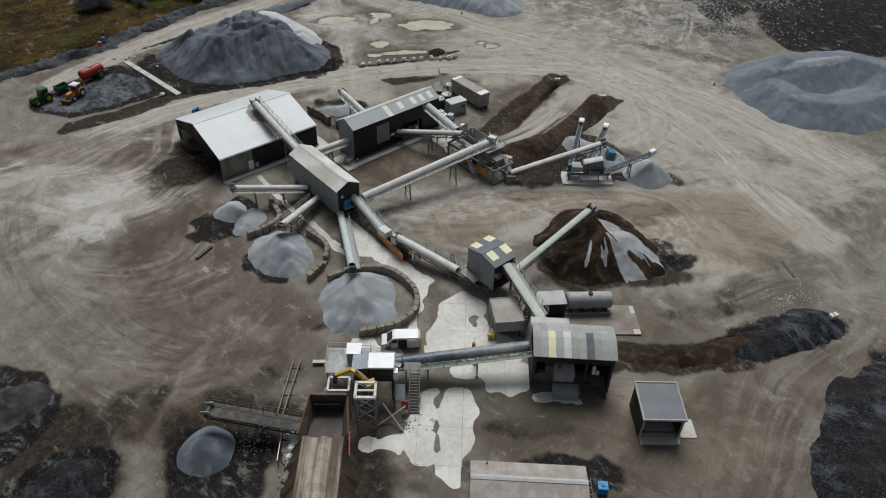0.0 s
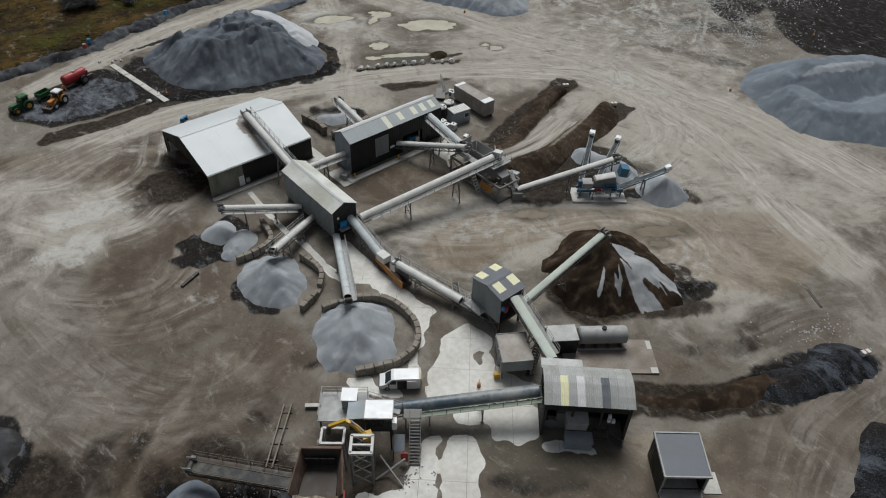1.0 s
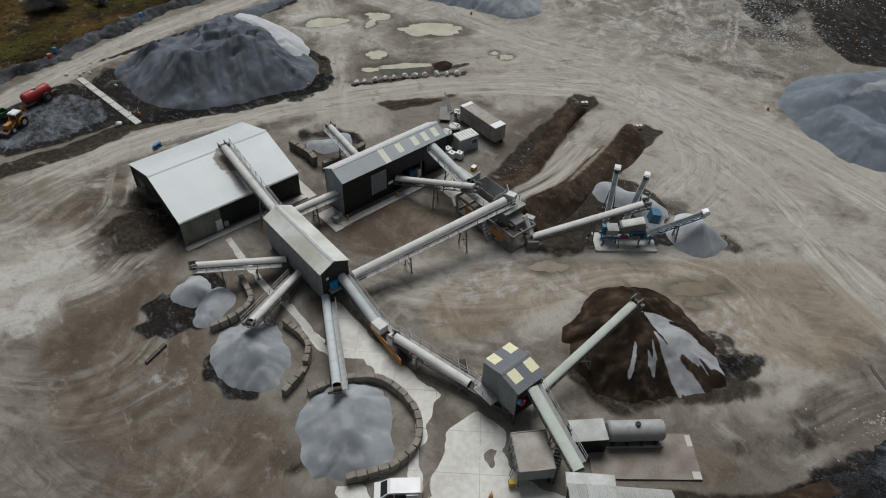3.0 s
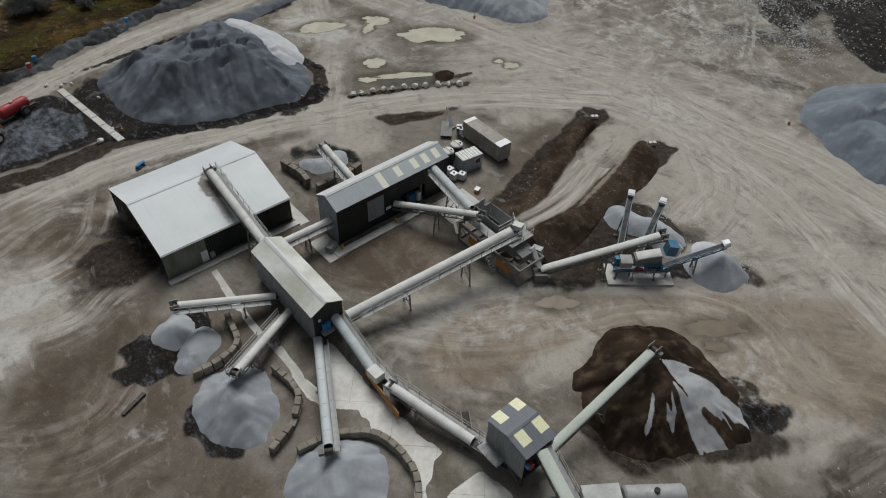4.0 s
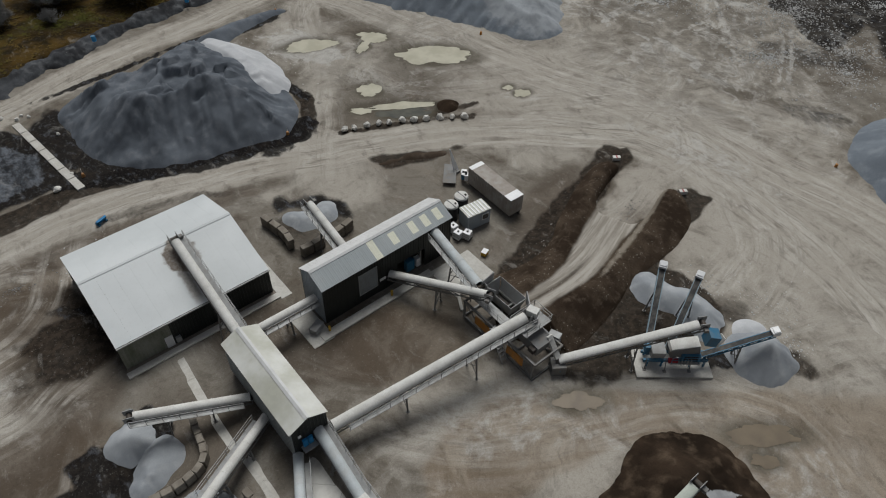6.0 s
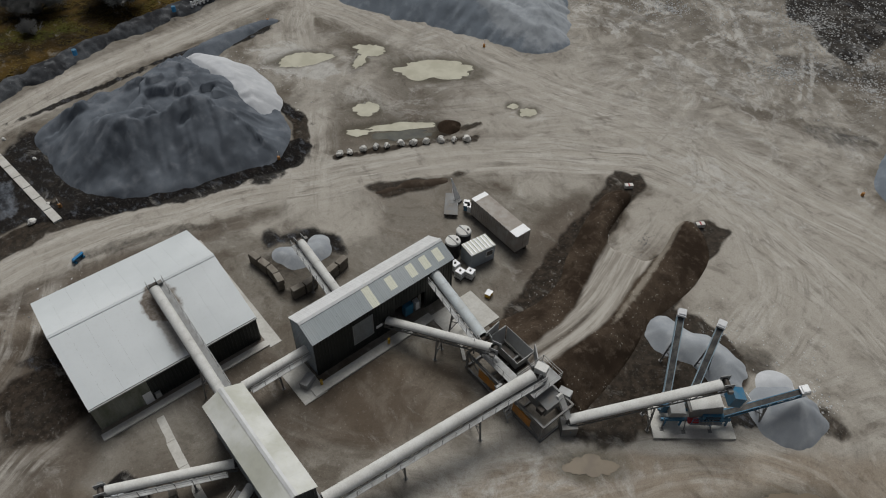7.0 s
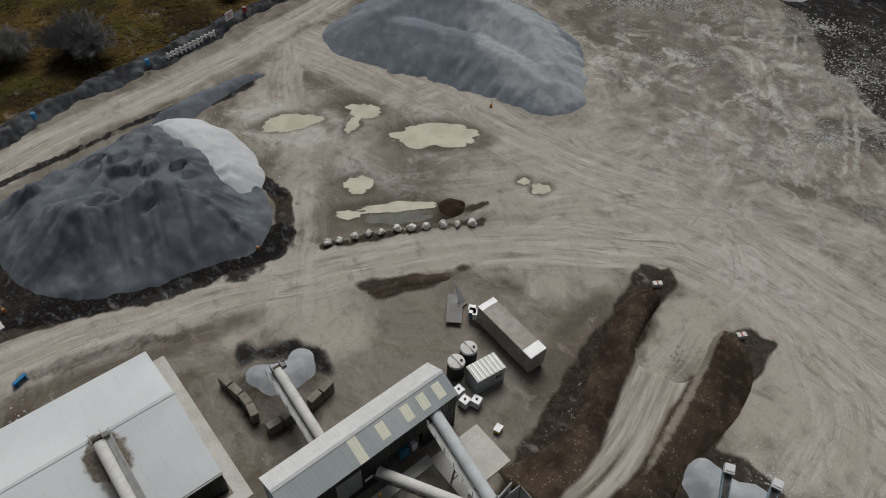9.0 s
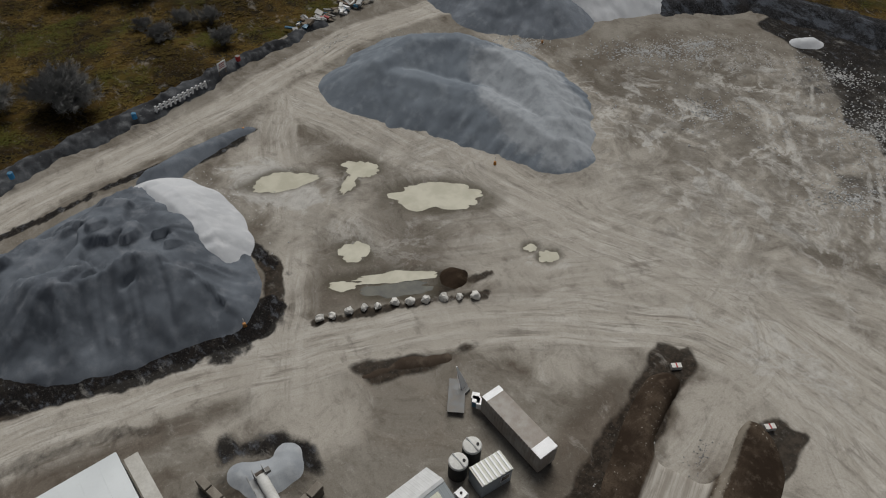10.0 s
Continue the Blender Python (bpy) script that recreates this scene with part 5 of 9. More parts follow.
# ---- building kit ----
class Geo:
    """Points and faces of one part, gathered from plain solids."""

    def __init__(self):
        self.v, self.f = [], []

    def add(self, pts, faces):
        k = len(self.v)
        self.v += [tuple(p) for p in pts]
        self.f += [tuple(i + k for i in q) for q in faces]
        return self

    def box(self, c, s, rz=0.0, rx=0.0, ry=0.0):
        m = pose(*c, rx, ry, rz)
        p = [m @ Vector((s[0] * i, s[1] * j, s[2] * k)) for i in (-0.5, 0.5) for j in (-0.5, 0.5) for k in (-0.5, 0.5)]
        return self.add(p, [(0, 1, 3, 2), (4, 6, 7, 5), (0, 4, 5, 1), (2, 3, 7, 6), (0, 2, 6, 4), (1, 5, 7, 3)])

    def beam(self, a, b, w, h=None, up=(0, 0, 1)):
        a, b = Vector(a), Vector(b)
        u = (b - a).normalized()
        s = u.cross(Vector(up))
        s = s.normalized() if s.length > 1e-4 else Vector((1, 0, 0))
        t = s.cross(u)
        h = h or w
        p = [q + s * (w * i) + t * (h * j) for q in (a, b) for i, j in ((-0.5, -0.5), (0.5, -0.5), (0.5, 0.5), (-0.5, 0.5))]
        return self.add(p, [(3, 2, 1, 0), (4, 5, 6, 7), (0, 1, 5, 4), (1, 2, 6, 5), (2, 3, 7, 6), (3, 0, 4, 7)])

    def tube(self, a, b, r, n=10, r2=None, caps=True):
        a, b = Vector(a), Vector(b)
        u = (b - a).normalized()
        s = u.cross(Vector((0, 0, 1)))
        s = s.normalized() if s.length > 1e-4 else Vector((1, 0, 0))
        t = s.cross(u)
        r2 = r if r2 is None else r2
        p = [q + (s * math.cos(2 * math.pi * i / n) + t * math.sin(2 * math.pi * i / n)) * k for q, k in ((a, r), (b, r2)) for i in range(n)]
        f = [(i, (i + 1) % n, n + (i + 1) % n, n + i) for i in range(n)]
        if caps:
            f += [tuple(range(n - 1, -1, -1)), tuple(range(n, 2 * n))]
        return self.add(p, f)

    def prism(self, poly, a, b):
        """A polygon of (across, up) carried from a to b (both level points)."""
        a, b = Vector(a), Vector(b)
        u = (b - a).normalized()
        s = Vector((u.y, -u.x, 0)).normalized()
        n = len(poly)
        p = [q + s * x + Vector((0, 0, z)) for q in (a, b) for x, z in poly]
        return self.add(p, [(i, (i + 1) % n, n + (i + 1) % n, n + i) for i in range(n)] + [tuple(range(n - 1, -1, -1)), tuple(range(n, 2 * n))])

    def half_pipe(self, a, b, r, n=9, thick=0.05, rise=1.0):
        a, b = Vector(a), Vector(b)
        u = (b - a).normalized()
        s = u.cross(Vector((0, 0, 1))).normalized()
        t = s.cross(u)
        p = []
        for q in (a, b):
            for k in (r, r - thick):
                p += [q + s * (k * math.cos(math.pi * i / n)) + t * (rise * k * math.sin(math.pi * i / n)) for i in range(n + 1)]
        m = n + 1
        f = []
        for i in range(n):
            f += [(i, i + 1, 2 * m + i + 1, 2 * m + i), (m + i + 1, m + i, 3 * m + i, 3 * m + i + 1), (i + 1, i, m + i, m + i + 1), (2 * m + i, 2 * m + i + 1, 3 * m + i + 1, 3 * m + i)]
        return self.add(p, f)

    def mesh(self, name, mat, flat=True):
        me = bpy.data.meshes.new(name)
        me.from_pydata(self.v, [], self.f)
        me.materials.append(mat)
        b = bmesh.new()
        b.from_mesh(me)
        bmesh.ops.recalc_face_normals(b, faces=b.faces)
        b.to_mesh(me)
        b.free()
        if not flat:
            me.polygons.foreach_set("use_smooth", np.ones(len(me.polygons), bool))
            me.set_sharp_from_angle(angle=radians(40))
        return me


def part(name, geo, mat, parent, label="", flat=True):
    """One mesh under a thing or under a part; geo may be a Geo or a mesh shared with alike pieces."""
    ob = new(name, geo.mesh(name, mat, flat) if isinstance(geo, Geo) else geo)
    ob.parent = parent
    return tagged(ob, label)


def thing(name, x, y, z, rz, label, category, group="", kind=""):
    ob = new(name)
    ob.empty_display_size = 0.3
    ob.matrix_basis = pose(x, y, z, 0, 0, rz)
    return tagged(ob, label, category, group, kind)


def rails(parent, pts, height=1.05, every=1.6, mat=None, name="handrail"):
    """Posts and two rails along a line of points."""
    g = Geo()
    for a, b in zip(pts[:-1], pts[1:]):
        a, b = Vector(a), Vector(b)
        k = max(1, round((b - a).length / every))
        for i in range(k + 1):
            q = a.lerp(b, i / k)
            g.beam(q, q + Vector((0, 0, height)), 0.06, up=(1, 0, 0))
        for z in (height, height * 0.55):
            g.beam(a + Vector((0, 0, z)), b + Vector((0, 0, z)), 0.05)
    return part(name, g, mat or M["galv"], parent)


def conveyor(a, b, width=1.0, cover="cover", legs=(0.3, 0.75), walk_side=1, label="", truss=0.6, group="belt conveyors of the plant", cover_span=(0.03, 0.97), head=True, leg_mat=None, splay=0.9, frame_mat="steel", floor=0.0, walk_mat="galv", rise=0.9):
    """An inclined belt conveyor from a (tail) up to b (head), with cover, lattice frame, walkway and legs."""
    base = thing("belt_conveyor", a[0], a[1], 0, 0, label, "conveyor", group)
    o = Vector((a[0], a[1], 0))
    a, b = Vector(a) - o, Vector(b) - o
    u = (b - a).normalized()
    s = u.cross(Vector((0, 0, 1))).normalized()
    t = s.cross(u)
    L, hw = (b - a).length, width / 2
    g = Geo()
    for k in (-1, 1):
        for z in (0, -truss):
            g.beam(a + s * hw * k + t * z, b + s * hw * k + t * z, 0.10, 0.12, t)
        n = max(2, round(L / 1.3))
        for i in range(n):
            p, q = a + u * (L * i / n), a + u * (L * (i + 1) / n)
            lo, hi = (0, -truss) if i % 2 else (-truss, 0)
            g.beam(p + s * hw * k + t * lo, q + s * hw * k + t * hi, 0.07, 0.07, t)
    for i in range(max(2, round(L / 1.3)) + 1):
        p = a + u * (L * i / max(2, round(L / 1.3))) - t * truss
        g.beam(p - s * hw, p + s * hw, 0.08, 0.08, t)
    part("lattice_frame", g, M[frame_mat], base)
    part("belt", Geo().beam(a + t * 0.02, b + t * 0.02, width * 0.86, 0.05, t), M["belt"], base, "black rubber belt dusted with stone")
    if cover:
        c0, c1 = a + u * (L * cover_span[0]) + t * 0.07, a + u * (L * cover_span[1]) + t * 0.07
        g = Geo().half_pipe(c0, c1, hw * 1.08, 9, 0.05, rise)
        k = max(2, round((c1 - c0).length / 1.9))
        for i in range(k + 1):
            p = c0.lerp(c1, i / k)
            g.half_pipe(p - u * 0.05, p + u * 0.05, hw * 1.08 + 0.03, 9, 0.03, rise)
        part("cover", g, M[cover], base, "rounded sheet-metal belt cover", flat=False)
    if walk_side:
        w = s * (hw + 0.38) * walk_side
        part("walkway", Geo().beam(a + w + u * L * 0.08 - t * 0.25, b + w - t * 0.25, 0.62, 0.06, t), M[walk_mat], base, "open grating walkway")
        e = s * (hw + 0.68) * walk_side - t * 0.25
        rails(base, [a + e + u * L * 0.08, b + e], mat=M[walk_mat])
    if head:
        part("head_drum", Geo().tube(b - s * (hw + 0.06), b + s * (hw + 0.06), 0.3, 12), M["steel_dark"], base)
        g = Geo().box(b + s * (hw + 0.3) - t * 0.1, (0.5, 0.5, 0.45), math.degrees(math.atan2(u.y, u.x)))
        part("drive_motor", g, M["steel"], base)
        for k in (-1, 1):
            part("head_guard", Geo().beam(b + s * hw * k - u * 0.5 + t * 0.35, b + s * hw * k + u * 0.55 + t * 0.1, 0.06, 0.8, t), M["galv"], base)
    for q in legs:
        p = a.lerp(b, q) - t * truss
        if p.z < floor + 0.4:
            continue
        mat = leg_mat or M["steel"]
        for k in (-1, 1):
            foot = Vector((p.x, p.y, floor)) + s * (hw * splay + 0.12 * p.z) * k
            leg = part("leg", Geo().beam(foot, p + s * hw * k, 0.16, 0.16, u), mat, base)
            part("foot_plate", Geo().box(foot + Vector((0, 0, 0.04)), (0.4, 0.4, 0.08)), mat, leg)
        for f in (0.15, 0.55):
            z0, z1 = f, min(f + 0.38, 0.97)
            l0, l1 = [Vector((p.x, p.y, floor)).lerp(p, z) for z in (z0, z1)]
            w0, w1 = [hw * splay + 0.12 * p.z * (1 - z) for z in (z0, z1)]
            part("brace", Geo().beam(l0 - s * w0, l1 + s * w1, 0.08, 0.08, u), mat, base)
            part("brace", Geo().beam(l0 + s * w0, l1 - s * w1, 0.08, 0.08, u), mat, base)
    return base


def clad_wall(g, p, q, z0, top, thick=0.12, rib=0.4, out=1):
    """A ribbed sheet wall from p to q; top(f) gives its height along the way; the ribs stand on its outer side."""
    p, q = Vector((*p, 0)), Vector((*q, 0))
    L = (q - p).length
    u = (q - p) / L
    s = Vector((u.y, -u.x, 0)) * out
    k = max(2, round(L / rib))
    stations = [(0.0, 0.0)]
    for i in range(k):
        for d, o in ((0.30, 0.0), (0.38, 0.045), (0.62, 0.045), (0.70, 0.0)):
            stations.append(((i + d) / k, o))
    stations.append((1.0, 0.0))
    if not any(abs(f - 0.5) < 1e-6 for f, _ in stations):
        stations.append((0.5, 0.0 if k % 2 == 0 else 0.045))
        stations.sort()
    v, faces = [], []
    for f, o in stations:
        c = p + u * (L * f)
        for d, z in ((o, z0), (o, top(f)), (-thick, z0), (-thick, top(f))):
            v.append(c + s * d + Vector((0, 0, z)))
    n = len(stations)
    for i in range(n - 1):
        a, b = 4 * i, 4 * i + 4
        faces += [(a, b, b + 1, a + 1), (b + 2, a + 2, a + 3, b + 3), (a + 1, b + 1, b + 3, a + 3), (b, a, a + 2, b + 2)]
    e = 4 * (n - 1)
    faces += [(0, 1, 3, 2), (e, e + 2, e + 3, e + 1)]
    return g.add(v, faces)


def roof_sheet_mesh(name, width, length, mat, thick=0.05, ribs=2, high=0.011):
    """A ribbed sheet: x along the ridge, y down the slope from 0."""
    g = Geo().box((width / 2, -length / 2, 0), (width - 0.005, length, thick))
    for i in range(ribs):
        g.prism([(-0.07, thick / 2), (0.07, thick / 2), (0.035, thick / 2 + high), (-0.035, thick / 2 + high)], (width * (i + 0.5) / ribs, -length + 0.02, 0), (width * (i + 0.5) / ribs, -0.02, 0))
    return g.mesh(name, mat)


def gable_roof(base, L, W, eave, ridge, mats, over=0.25, sheet_w=1.0, special=None, ridge_y=None, cap=True, cap_mat=None):
    """Ribbed sheets on both slopes of a ridge along x. special(side, i, n): another material name, a list of (from, to, material) or None."""
    ridge_y = W / 2 if ridge_y is None else ridge_y
    n = max(1, round((L + 2 * over) / sheet_w))
    w = (L + 2 * over) / n
    cache = {}
    roof = part("roof", Geo().beam((-over, ridge_y, ridge - 0.18), (L + over, ridge_y, ridge - 0.18), 0.14, 0.2), M["steel"], base)
    for side in (0, 1):
        run = ridge_y if side == 0 else W - ridge_y
        slope = math.atan2(ridge - eave, run)
        length = (run + over) / math.cos(slope)
        for i in range(n):
            spec = special(side, i, n) if special else None
            pieces = spec if isinstance(spec, list) else [(0.0, 1.0, spec or mats[side])]
            for f0, f1, mn in pieces:
                key = (round(length * (f1 - f0), 3), mn)
                if key not in cache:
                    cache[key] = roof_sheet_mesh("roof_sheet", w, length * (f1 - f0), M[mn], ribs=0 if mn in ("roof_shed", "roof_cream") else 2)
                ob = new("roof_sheet", cache[key])
                ob.parent = roof
                x0 = -over + w * i
                d = length * f0
                if side == 0:
                    ob.matrix_basis = pose(x0, ridge_y - d * math.cos(slope), ridge - d * math.sin(slope), math.degrees(slope), 0, 0)
                else:
                    ob.matrix_basis = pose(x0 + w, ridge_y + d * math.cos(slope), ridge - d * math.sin(slope), math.degrees(slope), 0, 180)
    if cap:
        s0, s1 = (ridge - eave) / ridge_y, (ridge - eave) / (W - ridge_y)
        g = Geo().prism([(-0.3, 0.09 - 0.3 * s1), (0, 0.10), (0.3, 0.09 - 0.3 * s0), (0.3, 0.06 - 0.3 * s0), (0, 0.06), (-0.3, 0.06 - 0.3 * s1)], (-over, ridge_y, ridge), (L + over, ridge_y, ridge))
        part("ridge_cap", g, M[cap_mat or mats[1]], base)
    return roof


def frame_posts(base, L, W, eave, ridge, every=4.5, mat="steel"):
    """Portal frames inside a shed."""
    k = max(1, round(L / every))
    for i in range(k + 1):
        x = min(max(L * i / k, 0.3), L - 0.3)
        g = Geo()
        for y, e in ((0.3, 1), (W - 0.3, -1)):
            g.beam((x, y, 0), (x, y, eave - 0.15), 0.2, 0.3, (0, 1, 0))
            g.beam((x, y, eave - 0.2), (x, W / 2, ridge - 0.3), 0.18, 0.3)
        part("portal_frame", g, M[mat], base)

# ---- buildings ----
def stained_roof():
    """Pale roof sheet with the brown dust spill round the conveyor's head."""
    k = Nodes("pale_roof_sheet_with_dust_spill")
    p = k.split(k.pos)
    dx = k.math("DIVIDE", k.math("SUBTRACT", p[0], 48.2), 2.0)
    dy = k.math("DIVIDE", k.math("SUBTRACT", p[1], 106.0), 2.4)
    r = k.math("SQRT", k.math("ADD", k.math("MULTIPLY", dx, dx), k.math("MULTIPLY", dy, dy)))
    r = k.math("ADD", r, k.math("MULTIPLY", k.math("SUBTRACT", k.noise(0.9, 4), 0.5), 0.7))
    spill = k.ramp(r, 0.9, 1.12, 1, 0)
    ex = k.math("ABSOLUTE", k.math("DIVIDE", k.math("SUBTRACT", p[0], 47.3), 0.8))
    tail = k.math("MULTIPLY", k.ramp(k.math("ADD", ex, k.math("MULTIPLY", k.noise(1.2, 3), 0.9)), 0.9, 1.5, 0.75, 0), k.ramp(p[1], 99.0, 101.0))
    tail = k.math("MULTIPLY", tail, k.ramp(p[1], 105.5, 106.5, 1, 0))
    broad, fine = k.noise(0.10, 4), k.noise(3.0, 3)
    c = k.mix(k.ramp(broad, 0.35, 0.65), (0.60, 0.635, 0.645), (0.68, 0.715, 0.725))
    c = k.mix(k.ramp(fine, 0.5, 0.8, 0, 0.15), c, (0.5, 0.49, 0.46))
    c = k.mix(k.math("MAXIMUM", spill, tail), c, k.mix(k.ramp(fine, 0.4, 0.6), (0.13, 0.10, 0.075), (0.20, 0.17, 0.14)))
    return k.done(c, 0.45, 0, 0.4)


M["roof_shed"] = stained_roof()


def storage_shed():
    L, W, e, r = 19.0, 17.5, 4.3, 7.1
    b = thing("storage_shed", 36.9, 99.5, 0, 0, "wide white-roofed storage shed with dark green walls, one end open", "shed")
    gab = lambda f: e + (r - e) * (1 - abs(2 * f - 1)) - 0.08
    part("wall", clad_wall(Geo(), (0, 0), (5.9, 0), 0, lambda f: e - 0.05), M["clad_algae"], b, "algae and dust stained front panel")
    part("wall", clad_wall(Geo(), (5.9, 0), (L, 0), 0, lambda f: e - 0.05), M["clad_green"], b)
    part("wall", clad_wall(Geo(), (L, W), (0, W), 0, lambda f: e - 0.05), M["clad_green"], b)
    part("wall", clad_wall(Geo(), (L, 0.12), (L, W - 0.12), 0, gab), M["clad_green"], b)
    part("wall", clad_wall(Geo(), (0, W - 0.12), (0, 0.12), 3.7, gab), M["clad_green"], b, "gable apron over the open end")
    frame_posts(b, L, W, e, r, 4.8)
    part("footing", Geo().box((L / 2, -1.05, 0.12), (L + 0.6, 0.9, 0.30)), M["concrete"], b)
    part("apron", Geo().box((L / 2, -0.3, 0.05), (L + 0.2, 0.6, 0.16)), M["concrete_wet"], b)
    part("footing", Geo().box((L + 0.95, 8.7, 0.06), (1.5, 21, 0.16)), M["concrete"], b)
    part("push_wall", Geo().box((L / 2, W - 0.6, 1.1), (L - 1, 0.5, 2.2)), M["concrete"], b)
    part("door", Geo().box((5.4, -0.10, 1.0), (0.95, 0.06, 2.0)), M["white"], b, "small white personnel door")
    part("junction_box", Geo().box((6.4, -0.2, 0.9), (0.6, 0.35, 0.8)), M["galv"], b)
    gable_roof(b, L, W, e, r, ("roof_shed", "roof_shed"), 0.08, 1.96, ridge_y=9.0)
    part("gutter", Geo().beam((-0.1, -0.19, e - 0.14), (L + 0.1, -0.19, e - 0.14), 0.16, 0.14), M["galv"], b)


def screen_house():
    L, W, e, r = 19.9, 4.72, 6.1, 7.3
    b = thing("screen_house", 58.4, 90.95, 0, 0.7, "tall dark green screen house under a grey ribbed roof with rooflights", "building")
    gab = lambda f: e + (r - e) * (1 - abs(2 * f - 1)) - 0.08
    part("wall", clad_wall(Geo(), (0, 0), (5.1, 0), 0, lambda f: e - 0.05), M["clad_green"], b)
    part("wall", clad_wall(Geo(), (5.1, 0), (7.8, 0), 0, lambda f: 1.5), M["clad_green"], b)
    part("wall", clad_wall(Geo(), (5.1, 0), (7.8, 0), 5.0, lambda f: e - 0.05), M["clad_green"], b)
    part("wall", clad_wall(Geo(), (7.8, 0), (11.0, 0), 0, lambda f: e - 0.05), M["clad_green"], b)
    part("wall", clad_wall(Geo(), (11.0, 0), (15.5, 0), 3.2, lambda f: e - 0.05), M["clad_green"], b, "cladding over an open bay")
    part("wall", clad_wall(Geo(), (15.5, 0), (L, 0), 0, lambda f: e - 0.05), M["clad_green"], b)
    part("wall", clad_wall(Geo(), (L, W), (0, W), 0, lambda f: e - 0.05), M["clad_green"], b)
    part("wall", clad_wall(Geo(), (L, 0.12), (L, W - 0.12), 0, gab), M["clad_green"], b)
    part("wall", clad_wall(Geo(), (0, W - 0.12), (0, 0.12), 0, gab), M["clad_blue"], b, "pale blue-grey end wall")
    w = part("window", Geo().box((6.45, 0.02, 3.25), (2.7, 0.06, 3.5)), M["clad_grey"], b, "dusty grey window panel")
    g = Geo().box((5.1, -0.03, 3.25), (0.08, 0.1, 3.6)).box((7.8, -0.03, 3.25), (0.08, 0.1, 3.6)).box((6.45, -0.035, 1.5), (2.8, 0.1, 0.08)).box((6.45, -0.035, 5.0), (2.8, 0.1, 0.08))
    part("window_frame", g, M["galv"], w)
    part("sign_plate", Geo().box((8.6, -0.09, 2.2), (0.9, 0.05, 0.45)), M["white"], b)
    frame_posts(b, L, W, e, r, 5)

    def light(side, i, n):
        if side == 0 and i == 8:
            return "rooflight"
        if side == 0 and i in (11, 14, 16, 18):
            return [(0.0, 0.22, "roof_grey"), (0.22, 0.78, "rooflight"), (0.78, 1.0, "roof_grey")]
    # near slope in the grey sheet colour, far slope in the white one
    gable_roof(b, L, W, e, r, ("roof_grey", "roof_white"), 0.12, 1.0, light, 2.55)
    part("footing", Geo().box((L / 2 - 3.2, -1.65, 0.12), (17, 1.2, 0.36)), M["concrete"], b, "pale concrete kerb along the wall")
    part("footing", Geo().box((-1.8, 0.25, 0.06), (2.9, 5.2, 0.2)), M["concrete"], b)
    part("bin", Geo().box((-1.5, -0.15, 0.6), (1.7, 1.0, 0.9), 24), M["galv"], b, "open steel bin by the end wall")
    part("bollard", Geo().tube((-0.4, -1.3, 0.2), (-0.4, -1.3, 1.1), 0.16), M["yellow"], b)
    part("bollard", Geo().tube((8.8, -1.6, 0.2), (8.8, -1.6, 1.1), 0.16), M["yellow"], b)
    part("switch_cabinet", Geo().box((13.2, 0.4, 1.3), (1.2, 0.7, 1.7)), M["blue"], b)
    part("switch_cabinet", Geo().box((14.6, 0.5, 1.0), (0.7, 0.7, 1.4)), M["white"], b)


def transfer_house():
    L, W, e, r = 14.0, 4.2, 5.7, 6.75
    b = thing("transfer_house", 50.2, 77.6, 0, 90, "narrow grey transfer house with a dusty cream ridged roof", "building")
    gab = lambda f: e + (r - e) * (1 - abs(2 * f - 1)) - 0.08
    part("wall", clad_wall(Geo(), (0, 0), (L, 0), 0.9, lambda f: e - 0.05), M["clad_green"], b)
    part("wall", clad_wall(Geo(), (L, W), (0, W), 0.9, lambda f: e - 0.05), M["clad_grey"], b, "dusty grey side wall")
    part("wall", clad_wall(Geo(), (L, 0.12), (L, W - 0.12), 0.9, gab), M["clad_grey"], b)
    part("wall", clad_wall(Geo(), (0, W - 0.12), (0, 0.12), 3.2, gab), M["clad_green"], b, "dark gable over the belt openings")
    part("wall", clad_wall(Geo(), (0, W - 0.12), (0, W - 1.1), 0.9, lambda f: 3.2), M["clad_green"], b)
    frame_posts(b, L, W, e, r, 4)
    part("floor_deck", Geo().box((L / 2, W / 2, 0.85), (L - 0.2, W - 0.2, 0.16)), M["steel_dark"], b)
    part("access_platform", Geo().box((-0.5, W - 1.6, 2.3), (0.9, 1.6, 0.08)), M["galv"], b)
    for y, z in ((W - 1.3, 3.0), (W - 1.9, 3.0)):
        part("switch_cabinet", Geo().box((-0.25, y, z), (0.3, 0.5, 1.1)), M["blue_bright"], b, "bright blue electrical cabinet")
    part("warning_sign", Geo().box((-0.08, W - 0.9, 4.3), (0.04, 0.35, 0.45)), M["white"], b)
    gable_roof(b, L, W, e, r, ("roof_cream", "roof_cream"), 0.15, 1.0, cap_mat="roof_white")


